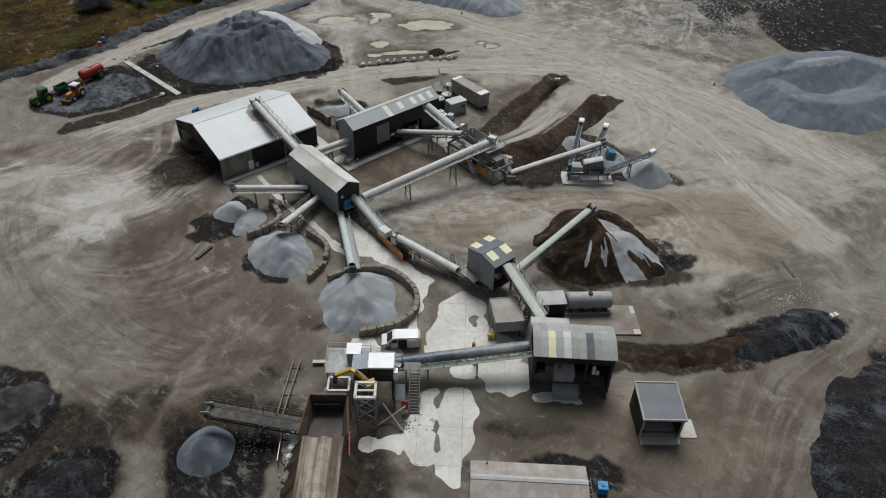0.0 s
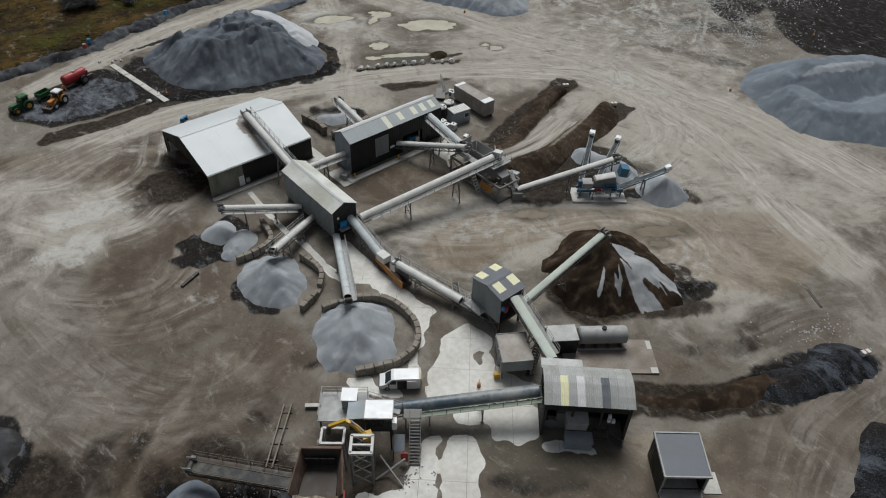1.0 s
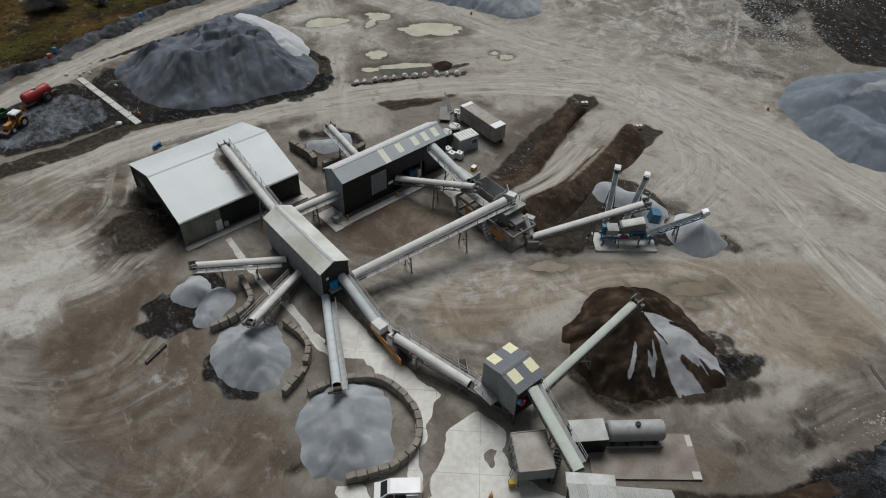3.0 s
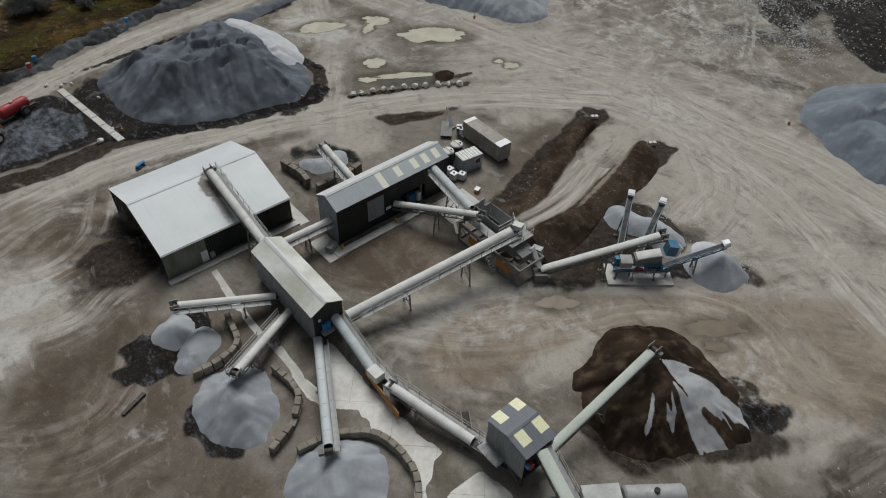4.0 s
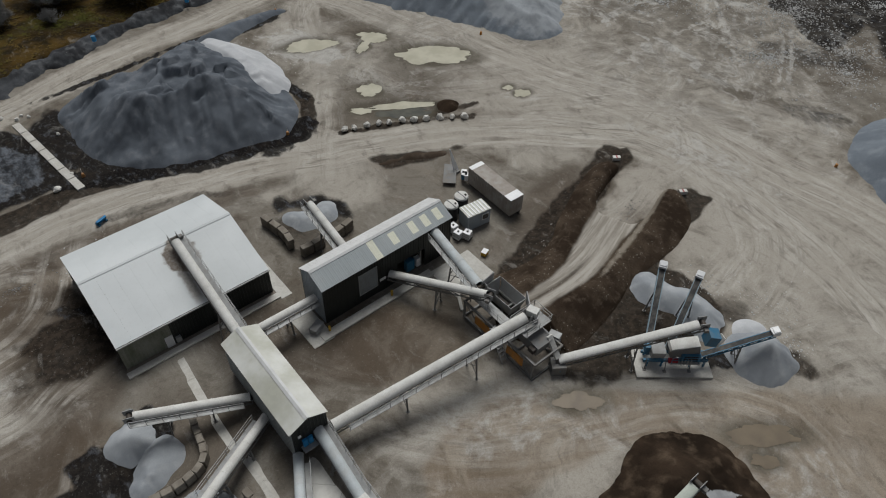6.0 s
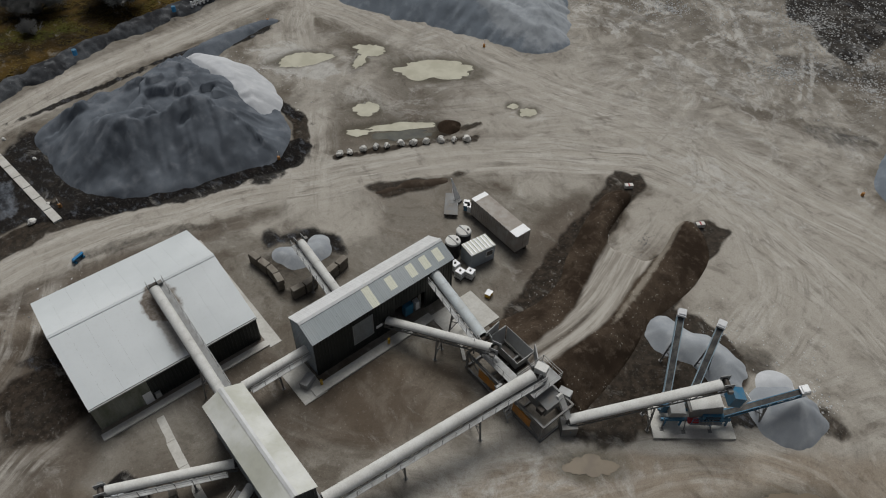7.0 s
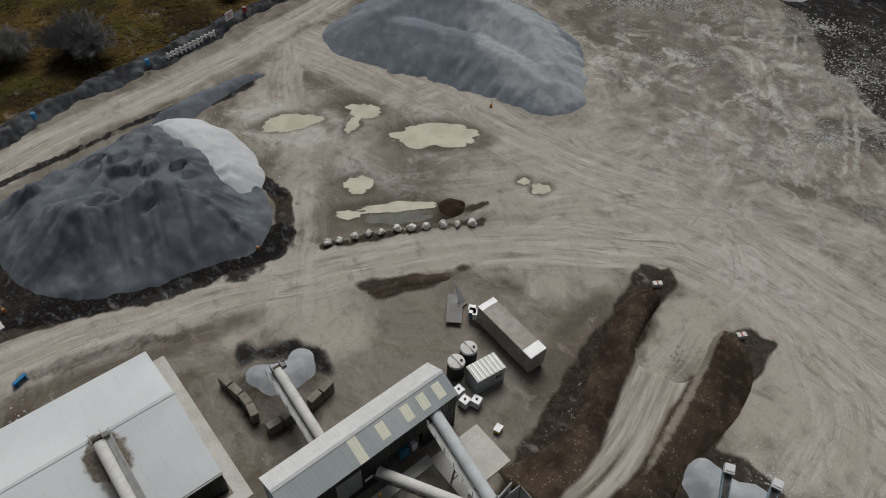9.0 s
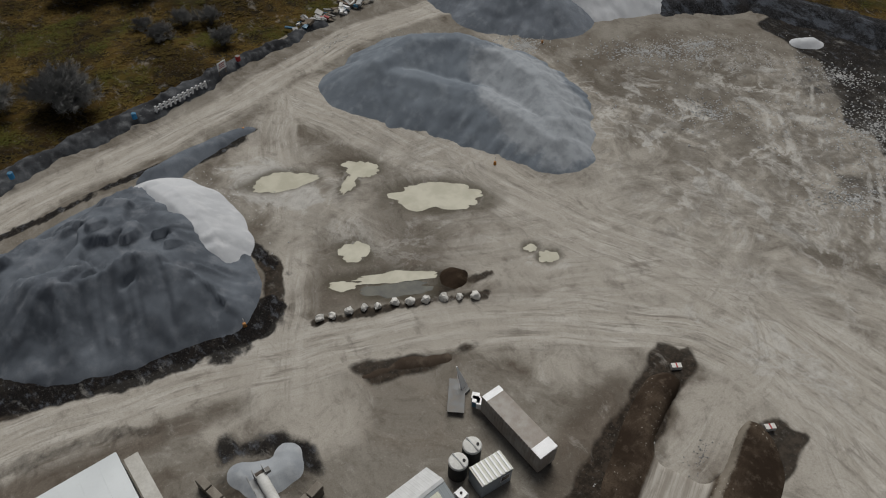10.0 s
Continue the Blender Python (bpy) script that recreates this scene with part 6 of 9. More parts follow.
def small_tower():
    L, W, e, r, z0 = 4.0, 5.5, 6.3, 6.9, 2.0
    b = thing("crusher_tower", 52.4, 48.6, 0, 0, "small grey-sheeted tower on steel legs, slate roof with yellowed rooflights", "building")
    gab = lambda f: e + (r - e) * (1 - abs(2 * f - 1)) - 0.08
    # front sheet takes the dark cladding colour to paint its shade
    part("wall", clad_wall(Geo(), (0, 0), (L, 0), 4.6, lambda f: e - 0.05), M["clad_green"], b, "sheet over the belt opening, its shade put into a dark colour")
    part("wall", clad_wall(Geo(), (L, W), (0, W), z0, lambda f: e - 0.05), M["clad_grey"], b)
    part("wall", clad_wall(Geo(), (L, 0.12), (L, W - 0.12), z0, gab), M["clad_grey"], b)
    part("wall", clad_wall(Geo(), (0, W - 0.12), (0, 0.12), z0, gab), M["clad_grey"], b, "ribbed grey end sheeting")
    part("floor_deck", Geo().box((L / 2, W / 2, z0 - 0.1), (L, W, 0.2)), M["steel_dark"], b)
    for x in (0.2, L - 0.2):
        for y in (0.2, W / 2, W - 0.2):
            part("leg", Geo().beam((x, y, 0), (x, y, z0), 0.25, up=(1, 0, 0)), M["steel_dark"], b)
    g = Geo()
    for y0, y1 in ((0.2, W / 2), (W / 2, W - 0.2)):
        g.beam((0.1, y0, 0.1), (0.1, y1, z0), 0.1)
        g.beam((0.1, y1, 0.1), (0.1, y0, z0), 0.1)
    part("bracing", g, M["steel"], b)
    part("crusher", Geo().box((2.0, 2.6, 3.6), (2.4, 3.0, 2.6)).tube((2.0, 2.6, 4.8), (2.0, 2.6, 5.6), 0.9, 14), M["steel_dark"], b)
    part("control_box", Geo().box((0.5, -0.3, 4.6), (0.5, 0.5, 0.8)), M["red"], b, "red electrical box")
    part("control_box", Geo().box((0.1, -0.25, 4.9), (0.3, 0.35, 0.6)), M["blue_bright"], b)
    part("side_platform", Geo().box((-0.7, W - 1.5, 2.4), (1.3, 3.0, 0.08)), M["galv"], b)
    rails(b, [(-1.3, W - 3.0, 2.44), (-1.3, W, 2.44), (0, W, 2.44)])

    def light(side, i, n):
        if i in (1, 2, 5, 6):
            return [(0, 0.06, "roof_slate"), (0.06, 0.64, "skylight"), (0.64, 1, "roof_slate")] if side == 0 else [(0, 0.5, "roof_slate"), (0.5, 1, "skylight")]
    gable_roof(b, L, W, e, r, ("roof_slate", "roof_slate"), 0.15, 0.61, light, cap_mat="roof_slate")


def crusher_house():
    L, W = 9.6, 5.0
    b = thing("crusher_house", 45.3, 34.3, 0, -43.5, "open-fronted crusher house with a curved patched sheet roof", "building")
    e, r = 6.2, 7.0
    flat = lambda f: e - 0.1
    # darkest cladding colour on all walls stands in for the deep shade here
    part("wall", clad_wall(Geo(), (L, W), (0, W), 0, flat), M["clad_green"], b)
    part("wall", clad_wall(Geo(), (0, W - 0.12), (0, 0), 0, flat), M["clad_green"], b)
    part("wall", clad_wall(Geo(), (L, 0), (L, W - 0.12), 0, flat), M["clad_green"], b)
    part("wall", clad_wall(Geo(), (0.12, 0), (L - 0.12, 0), 4.9, flat), M["clad_green"], b, "sheeting above the open front, darkened for shade")
    for x in (0.2, 3.2, 6.4, L - 0.2):
        part("post", Geo().beam((x, 0.15, 0), (x, 0.15, 4.9), 0.24, up=(1, 0, 0)), M["steel_dark"], b)
    colours = ["roof_galv", "roof_galv", "skylight", "roof_galv", "roof_white", "roof_galv", "roof_galv", "roof_slate", "roof_galv", "roof_galv", "roof_galv"]
    roof = part("roof", Geo().beam((0, 2.6, r - 0.3), (L, 2.6, r - 0.3), 0.15), M["steel"], b)
    w = (L + 0.4) / len(colours)
    arc = [(-0.3, e - 0.05), (0.9, e + 0.45), (2.2, r), (3.2, r + 0.02), (4.3, e + 0.55), (W + 0.25, e + 0.05)]
    for i, cn in enumerate(colours):
        for half in (0, 1):
            pts = arc[:4] if half == 0 else arc[3:]
            x0, cols, rows = -0.2 + w * i, 9, len(pts)
            top = [(x0 + (w - 0.01) * k / (cols - 1), y, z + (0.06 if k % 2 else 0.0)) for y, z in pts for k in range(cols)]
            size = len(top)
            at = lambda r, k, low=0: r * cols + k + size * low
            faces = []
            for r0 in range(rows - 1):
                for k in range(cols - 1):
                    q = (at(r0, k), at(r0, k + 1), at(r0 + 1, k + 1), at(r0 + 1, k))
                    faces += [q, tuple(v + size for v in reversed(q))]
                for k in (0, cols - 1):
                    faces.append((at(r0, k), at(r0 + 1, k), at(r0 + 1, k, 1), at(r0, k, 1)))
            for k in range(cols - 1):
                for r0 in (0, rows - 1):
                    faces.append((at(r0, k), at(r0, k, 1), at(r0, k + 1, 1), at(r0, k + 1)))
            g = Geo().add(top + [(x, y, z - 0.05) for x, y, z in top], faces)
            part("roof_sheet", g, M[cn if half == 0 else "roof_galv"], roof)
    part("rear_roof", Geo().box((2.2, W + 0.85, 5.85), (4.8, 1.7, 0.08), 0, -6).box((2.2, W + 0.9, 5.2), (4.6, 1.6, 1.2)), M["roof_galv"], b, "lower sheeted lean-to behind")
    part("crusher", Geo().box((3.0, 2.3, 1.5), (2.6, 2.4, 2.8)).tube((1.2, 0.9, 1.1), (1.2, 1.5, 1.1), 0.8, 16), M["steel"], b)
    part("hopper", Geo().box((3.8, 0.2, 3.0), (2.4, 1.6, 1.7), 0, 12), M["galv"], b, "pale steel feed box")
    part("skip", Geo().box((4.2, -0.9, 0.65), (3.0, 1.5, 1.2)).box((4.2, -0.9, 1.3), (3.15, 1.65, 0.1)), M["clad_blue"], b, "blue-grey steel skip")
    part("platform", Geo().box((6.6, -0.4, 1.5), (1.6, 1.4, 0.1)), M["steel_dark"], b)
    rails(b, [(5.8, -1.1, 1.55), (7.4, -1.1, 1.55), (7.4, 0.2, 1.55)], mat=M["steel_dark"])
    g = Geo()
    for i in range(7):
        g.box((7.7 + i * 0.25, -0.7, 1.4 - i * 0.2), (0.26, 0.9, 0.05))
    part("stair", g, M["steel_dark"], b)
    for x, z in ((7.3, 3.6), (7.3, 4.3), (7.8, 3.5)):
        part("cable_box", Geo().box((x, 0.02, z), (0.36, 0.3, 0.5)), M["white"], b)


def open_shed():
    b = thing("open_shed", 49.5, 21.0, 0, -40.5, "small open shelter with a flat dark grey roof", "shelter")
    L, W, h = 4.9, 5.2, 3.9
    part("roof", Geo().box((L / 2, W / 2, h), (L, W, 0.1), 0, 3), M["roof_slate"], b, "flat dark grey sheet roof")
    g = Geo()
    for x in (0, L):
        g.beam((x, 0, h - 0.14), (x, W, h + 0.14), 0.16, 0.28)
    for y, z in ((0, h - 0.14), (W, h + 0.14)):
        g.beam((-0.08, y, z), (L + 0.08, y, z), 0.16, 0.28)
    part("roof_edge", g, M["galv"], b)
    for x in (0.2, L - 0.2):
        for y in (0.2, W - 0.2):
            part("post", Geo().beam((x, y, 0), (x, y, h - 0.1), 0.2, up=(1, 0, 0)), M["galv"], b)
    part("wall", clad_wall(Geo(), (L - 0.1, W - 0.1), (0.1, W - 0.1), 0, lambda f: h - 0.1), M["clad_green"], b)
    part("wall", clad_wall(Geo(), (L - 0.08, 0.2), (L - 0.08, W - 0.2), 0, lambda f: h - 0.2), M["clad_green"], b)
    part("wall", clad_wall(Geo(), (0.08, W - 0.2), (0.08, 0.2), 0, lambda f: h - 0.2), M["clad_green"], b)
    part("cross_rail", Geo().beam((0.2, 0.1, 1.4), (L - 0.2, 0.1, 1.4), 0.12), M["steel_dark"], b)
    part("generator", Geo().box((2.6, 3.0, 1.0), (2.6, 1.5, 1.6)), M["steel_dark"], b)
    part("floor_slab", Geo().box((L / 2 + 0.1, W / 2 - 0.35, 0.1), (L - 0.3, W + 0.7, 0.24)), M["concrete"], b)
    part("side_slab", Geo().box((L + 1.2, 1.6, 0.07), (1.9, 2.6, 0.18)), M["concrete"], b)


def long_shed():
    b = thing("long_shed", 28.3, 26.6, 0, -43, "long low shed with a mud-coated ribbed roof", "shed")
    L, W, e, r = 12.0, 4.2, 3.2, 3.7
    for p, q in (((0, 0), (L, 0)), ((L, W), (0, W))):
        part("wall", clad_wall(Geo(), p, q, 0, lambda f: e - 0.05), M["clad_grey"], b)
    gab = lambda f: e + (r - e) * (1 - abs(2 * f - 1)) - 0.08
    part("wall", clad_wall(Geo(), (L, 0.12), (L, W - 0.12), 0, gab), M["clad_grey"], b)
    part("wall", clad_wall(Geo(), (0, W - 0.12), (0, 0.12), 0, gab), M["clad_grey"], b)
    gable_roof(b, L, W, e, r, ("brown_roof", "brown_roof"), 0.15, 1.02, cap_mat="roof_galv")
    part("marker_light", Geo().box((1.6, W - 0.2, 3.35), (0.2, 0.2, 0.25)), M["green"], b)


storage_shed()
screen_house()
transfer_house()
small_tower()
crusher_house()
open_shed()
long_shed()

# ---- belt conveyors ----
conveyor((48.2, 91.2, 4.5), (48.3, 107.4, 8.0), 1.05, "cover", (0.3,), 1, "covered conveyor climbing over the shed roof to its ridge", head=True)
conveyor((46.0, 86.4, 1.6), (34.6, 90.2, 4.4), 0.95, "cover", (0.35, 0.72), -1, "dusty covered stacking conveyor over a dark heap")
conveyor((46.2, 83.6, 1.3), (35.6, 76.9, 4.3), 0.95, "cover", (0.35, 0.7), 1, "covered stacking conveyor over a cone of chippings")
conveyor((46.5, 77.9, 1.2), (38.3, 62.3, 4.6), 1.0, "cover_blue", (0.4, 0.8), -1, "long pale-blue covered stacking conveyor with side walkway")
conveyor((48.6, 68.9, 1.4), (49.1, 79.0, 3.6), 1.1, "cover_blue", (0.5,), 1, "covered conveyor rising into the transfer house", cover_span=(0.08, 0.97), head=False)
conveyor((52.8, 50.8, 1.1), (48.4, 65.6, 2.9), 1.1, "cover", (0.35, 0.75), 1, "long covered conveyor feeding a transfer chute", cover_span=(0.3, 0.98))
conveyor((49.9, 77.4, 2.6), (75.0, 73.3, 6.0), 1.25, "cover", (0.35, 0.7), 1, "very long dusty covered conveyor to the screening plant")
conveyor((75.4, 68.9, 1.5), (88.6, 59.8, 7.0), 1.1, "cover", (0.55,), 0, "pale covered feed conveyor rising to the blue screener", rise=0.6)
conveyor((68.0, 91.2, 2.25), (73.6, 78.5, 5.6), 1.0, "cover", (0.5,), 0, "slim pale covered conveyor from the screen house")
conveyor((75.5, 91.4, 5.2), (73.9, 80.6, 5.0), 1.2, "cover_blue", (0.5,), 1, "covered conveyor with walkways into the screen house")
conveyor((65.2, 95.6, 4.2), (65.7, 105.6, 5.4), 1.0, "cover", (0.6,), -1, "covered stacking conveyor over the block ring")
conveyor((50.3, 92.6, 3.6), (58.6, 92.8, 3.2), 1.0, "cover", (0.5,), 1, "short covered link conveyor between two buildings", head=False)
conveyor((56.5, 49.0, 2.6), (72.6, 48.9, 6.8), 1.0, "cover_green", (0.5,), 0, "pale green covered stacking conveyor over the brown scalpings heap", rise=0.4)
conveyor((51.6, 38.7, 4.4), (54.4, 48.6, 5.9), 1.2, "cover_green", (0.45,), 1, "pale green covered conveyor linking crusher house and tower", head=False, rise=0.3)
conveyor((33.2, 46.6, 2.4), (47.6, 36.6, 4.0), 1.5, "cover_dark", (0.25, 0.6), 1, "broad blue-black covered conveyor with a green side walkway", head=False, walk_mat="walk_green")
conveyor((20.2, 45.2, 2.2), (12.4, 53.3, 3.6), 1.3, None, (0.5,), 1, "dark open by-product conveyor with rails", frame_mat="steel_dark", walk_mat="steel_dark")

# ---- walls of concrete blocks round the product bays ----
def block_mesh(size):
    b = bmesh.new()
    bmesh.ops.create_cube(b, size=1.0)
    bmesh.ops.scale(b, vec=size, verts=b.verts)
    bmesh.ops.bevel(b, geom=b.edges[:], offset=0.05, segments=1, affect="EDGES")
    me = bpy.data.meshes.new("block")
    b.to_mesh(me)
    b.free()
    me.materials.append(M["block"])
    return me


BLOCK, BIG_BLOCK = block_mesh((1.10, 0.72, 0.62)), block_mesh((1.62, 0.86, 0.82))
rnd = random.Random(5)


def block_bay(line, courses, label, big=False):
    path = curve_through(line, 12)
    b = thing("block_bay", line[0][0], line[0][1], 0, 0, label, "bay wall", "block bays under the conveyors")
    gap, q, tall = (1.74, 0.0, 0.83) if big else (1.17, 0.0, 0.63)
    marks = []
    for p0, p1 in zip(path[:-1], path[1:]):
        seg = math.dist(p0, p1)
        while q <= seg:
            marks.append((p0[0] + (p1[0] - p0[0]) * q / seg, p0[1] + (p1[1] - p0[1]) * q / seg, math.degrees(math.atan2(p1[1] - p0[1], p1[0] - p0[0]))))
            q += gap
        q -= seg
    for c in range(courses):
        for i, (x, y, a) in enumerate(marks):
            if c == courses - 1 and rnd.random() < 0.06:
                continue
            ob = new("block", BIG_BLOCK if big else BLOCK)
            ob.parent = b
            ob.matrix_basis = pose(x - line[0][0] + rnd.uniform(-0.05, 0.05), y - line[0][1] + rnd.uniform(-0.05, 0.05), tall / 2 + 0.02 + tall * c, rnd.uniform(-1, 1), rnd.uniform(-1, 1), a + rnd.uniform(-4, 4))
    return b


block_bay([(37.2, 66.4), (41.1, 65.4), (44.4, 62.6), (45.0, 57.6), (43.0, 53.9), (39.0, 52.9), (34.4, 54.6)], 2, "curved wall of stacked concrete blocks round a heap")
block_bay([(40.3, 77.2), (40.6, 73.0), (38.2, 69.9), (34.6, 68.3)], 2, "curved wall of stained concrete blocks")
block_bay([(39.7, 88.0), (38.7, 83.6), (35.6, 82.4), (32.4, 82.6)], 2, "broken curve of concrete blocks round dark fines")
block_bay([(61.4, 110.4), (61.9, 107.7), (61.9, 105.6), (61.6, 103.8)], 2, "row of large stained concrete blocks", True)
block_bay([(62.9, 102.5), (64.7, 102.5), (66.3, 102.9)], 2, "stacked large concrete blocks behind the screen house", True)
block_bay([(67.9, 102.5), (69.7, 102.9)], 2, "short stub of large concrete blocks", True)


# ---- transfer chute between two belts ----
b = thing("transfer_chute", 48.3, 66.6, 0, 0, "transfer chute with worn orange skirt boards", "chute")
part("skirt_board", Geo().beam((-0.25, 3.4, 0.95), (-0.75, -3.6, 0.95), 0.1, 1.3), M["orange"], b, "worn orange side board")
part("skirt_board", Geo().beam((0.95, 3.2, 0.95), (0.75, -3.2, 0.95), 0.1, 1.2), M["steel"], b)
part("chute_box", Geo().box((0.15, 1.9, 2.1), (1.3, 1.7, 1.1), 3), M["cover"], b, "pale sheet-metal hood")
part("chute_box", Geo().box((0.1, -0.9, 2.5), (1.3, 0.9, 1.2), 12), M["cover"], b, "pale sheet-metal hood")
part("chute_floor", Geo().box((0.2, 0, 0.35), (1.4, 7.0, 0.2), 4), M["steel_dark"], b)
rails(b, [(1.6, 3.5, 1.6), (1.5, -3.2, 1.6)])
part("walkway", Geo().beam((1.25, 3.5, 1.55), (1.15, -3.2, 1.55), 0.7, 0.06), M["galv"], b)
for y in (-3, 0, 3):
    part("leg", Geo().beam((1.3, y, 0), (1.3, y, 1.5), 0.12, up=(1, 0, 0)), M["steel"], b)


# ---- grey screening plant where four belts meet ----
def screening_plant():
    b = thing("screening_plant", 72.0, 69.2, 0, 0, "grey steel screening plant with an open hopper and orange guards", "screening plant")
    for y in (0.3, 4.2, 8.2, 12.0):
        for x in (0.2, 4.6):
            part("leg", Geo().beam((x, y, 0), (x, y, 3.0), 0.22, up=(1, 0, 0)), M["steel"], b)
    g = Geo()
    for x in (0.2, 4.6):
        g.beam((x, 0, 3.0), (x, 12.2, 3.0), 0.22, 0.34)
        g.beam((x, 0, 0.25), (x, 12.2, 0.25), 0.2, 0.3)
    for y in (0.1, 4.2, 8.2, 12.1):
        g.beam((0.2, y, 3.0), (4.6, y, 3.0), 0.2, 0.3)
        g.beam((0.2, y, 0.25), (4.6, y, 0.25), 0.2, 0.3)
    for y in (0.3, 4.2, 8.2):
        g.beam((0.2, y, 0.3), (0.2, y + 3.9, 2.9), 0.1)
        g.beam((4.6, y + 3.9, 0.3), (4.6, y, 2.9), 0.1)
    part("main_frame", g, M["steel"], b)
    hop = part("hopper", Geo().box((3.6, 9.0, 2.6), (2.0, 4.2, 0.2)), M["steel_dark"], b)
    for p, q in (((2.6, 6.8), (2.6, 11.2)), ((5.1, 11.0), (5.1, 6.8)), ((2.6, 11.2), (5.1, 11.2)), ((5.1, 6.8), (2.6, 6.8))):
        inner = [(p[0] * 0.6 + 3.85 * 0.4, p[1] * 0.75 + 9 * 0.25), (q[0] * 0.6 + 3.85 * 0.4, q[1] * 0.75 + 9 * 0.25)]
        g = Geo()
        t0 = [(p[0], p[1], 4.9), (q[0], q[1], 4.9), (*inner[1], 2.7), (*inner[0], 2.7)]
        c = Vector((3.85, 9.0, 0))
        t1 = [tuple(Vector(v) + (Vector((v[0], v[1], 0)) - c).normalized() * 0.1) for v in t0]
        g.add(t0 + t1, [(0, 1, 2, 3), (7, 6, 5, 4), (0, 4, 5, 1), (2, 6, 7, 3), (1, 5, 6, 2), (0, 3, 7, 4)])
        part("hopper_wall", g, M["galv"], hop, "sloping grey steel side plate")
    part("back_plate", Geo().box((3.2, 11.5, 5.0), (2.2, 0.12, 1.8), 8), M["galv"], b, "upright grey end plate")
    part("back_plate", Geo().box((4.8, 6.2, 5.0), (0.12, 1.9, 1.6), -35), M["galv"], b, "upright grey end plate")
    part("screen_box", Geo().box((2.6, 3.2, 3.7), (2.4, 4.4, 1.5), 0, 8), M["steel"], b)
    for y in (8.6, 3.1):
        part("guard", Geo().box((0.1, y, 1.75), (0.14, 2.6, 1.3)), M["orange"], b, "worn orange guard panel")
    part("drive_motor", Geo().box((1.3, 1.6, 3.6), (0.8, 0.8, 0.7)).tube((1.7, 1.6, 3.6), (2.4, 1.6, 3.6), 0.3), M["steel_dark"], b)
    part("head_platform", Geo().box((2.8, 3.8, 5.2), (4.0, 2.8, 0.1)), M["galv"], b)
    rails(b, [(0.9, 5.2, 5.25), (4.8, 5.2, 5.25), (4.8, 2.4, 5.25), (0.9, 2.4, 5.25)])
    part("walkway", Geo().box((1.3, 8.6, 4.0), (1.3, 6.8, 0.08)), M["galv"], b)
    rails(b, [(0.65, 5.2, 4.05), (0.65, 12.0, 4.05), (2.0, 12.0, 4.05)])
    for y in (5.6, 11.6):
        part("walkway_leg", Geo().beam((0.7, y, 3.0), (0.7, y, 4.0), 0.1, up=(1, 0, 0)), M["steel"], b)
    part("head_hood", Geo().box((3.2, 4.0, 6.5), (1.0, 1.3, 0.9), 20), M["cover"], b)
    part("chute", Geo().beam((3.6, 1.4, 4.4), (3.6, -0.4, 2.0), 0.7, 0.35), M["cover"], b, "white discharge chute")
    part("side_chute", Geo().box((5.0, 1.6, 2.2), (0.9, 1.4, 2.4), 20), M["galv"], b)
    part("feed_boot", Geo().box((3.5, -0.7, 0.8), (1.7, 1.6, 1.5), -35), M["steel"], b)
    part("feed_boot_guard", Geo().tube((2.9, -1.0, 0.9), (4.2, -0.3, 0.9), 0.55, 12), M["blue"], b)
    g = Geo()
    for i in range(9):
        g.box((-0.35 - i * 0.02, 6.4 - i * 0.28, 3.9 - i * 0.42), (0.8, 0.28, 0.05))
    g.beam((-0.75, 6.6, 4.0), (-0.9, 3.9, 0.1), 0.06, 0.2).beam((0.0, 6.6, 4.0), (-0.1, 3.9, 0.1), 0.06, 0.2)
    part("stair", g, M["galv"], b)


screening_plant()


# ---- blue mobile screener on its concrete pad ----
b = thing("machine_pad", 82.0, 61.9, 0, -39.6, "pale concrete pad under the screener", "concrete pad")
part("slab", Geo().box((4.4, 1.9, 0.14), (8.9, 3.9, 0.36)), M["concrete"], b)
b = thing("mobile_screener", 82.0, 61.9, 0.32, -39.6, "blue and grey screener with steep slim discharge belts", "screener")
part("chassis", Geo().beam((0.8, 1.7, 0.9), (8.4, 1.7, 0.9), 0.25, 0.4).beam((0.8, 2.9, 0.9), (8.4, 2.9, 0.9), 0.25, 0.4), M["blue"], b)
for x in (1.3, 3.0, 6.4, 8.0):
    for y in (1.5, 3.1):
        part("leg", Geo().beam((x, y, 0), (x, y, 0.9), 0.18, up=(1, 0, 0)), M["blue"], b)
for x, y in ((1.0, 1.0), (3.3, 0.7), (6.2, 0.8)):
    part("support_foot", Geo().beam((x, y, 0), (x + 0.2, 1.7, 1.2), 0.1).box((x, y, 0.03), (0.4, 0.4, 0.06)), M["steel"], b)
part("screen_box", Geo().box((5.2, 2.3, 2.7), (3.4, 1.7, 1.3), 0, 0, -14), M["steel"], b)
part("screen_deck", Geo().box((5.2, 2.3, 3.42), (3.2, 1.5, 0.12), 0, 0, -14), M["cover"], b)
part("engine_cover", Geo().box((6.0, 1.6, 1.9), (2.2, 0.9, 1.2)), M["blue"], b)
part("engine_louvre", Geo().box((6.0, 1.12, 1.95), (1.6, 0.06, 0.8)), M["black"], b)
part("feed_box", Geo().box((7.9, 2.3, 4.6), (1.3, 1.5, 1.6), 0, 0, 10), M["blue"], b, "blue feed box at the belt head")
part("lip_plate", Geo().box((8.8, 2.1, 4.3), (0.12, 0.9, 1.5), 15, 0, 25), M["cover"], b)
part("side_hopper", Geo().box((2.4, 2.4, 1.9), (1.6, 1.5, 1.1), 0, 8), M["galv"], b)
part("gear_box", Geo().box((1.4, 2.8, 1.6), (0.7, 0.7, 1.3)), M["blue"], b)
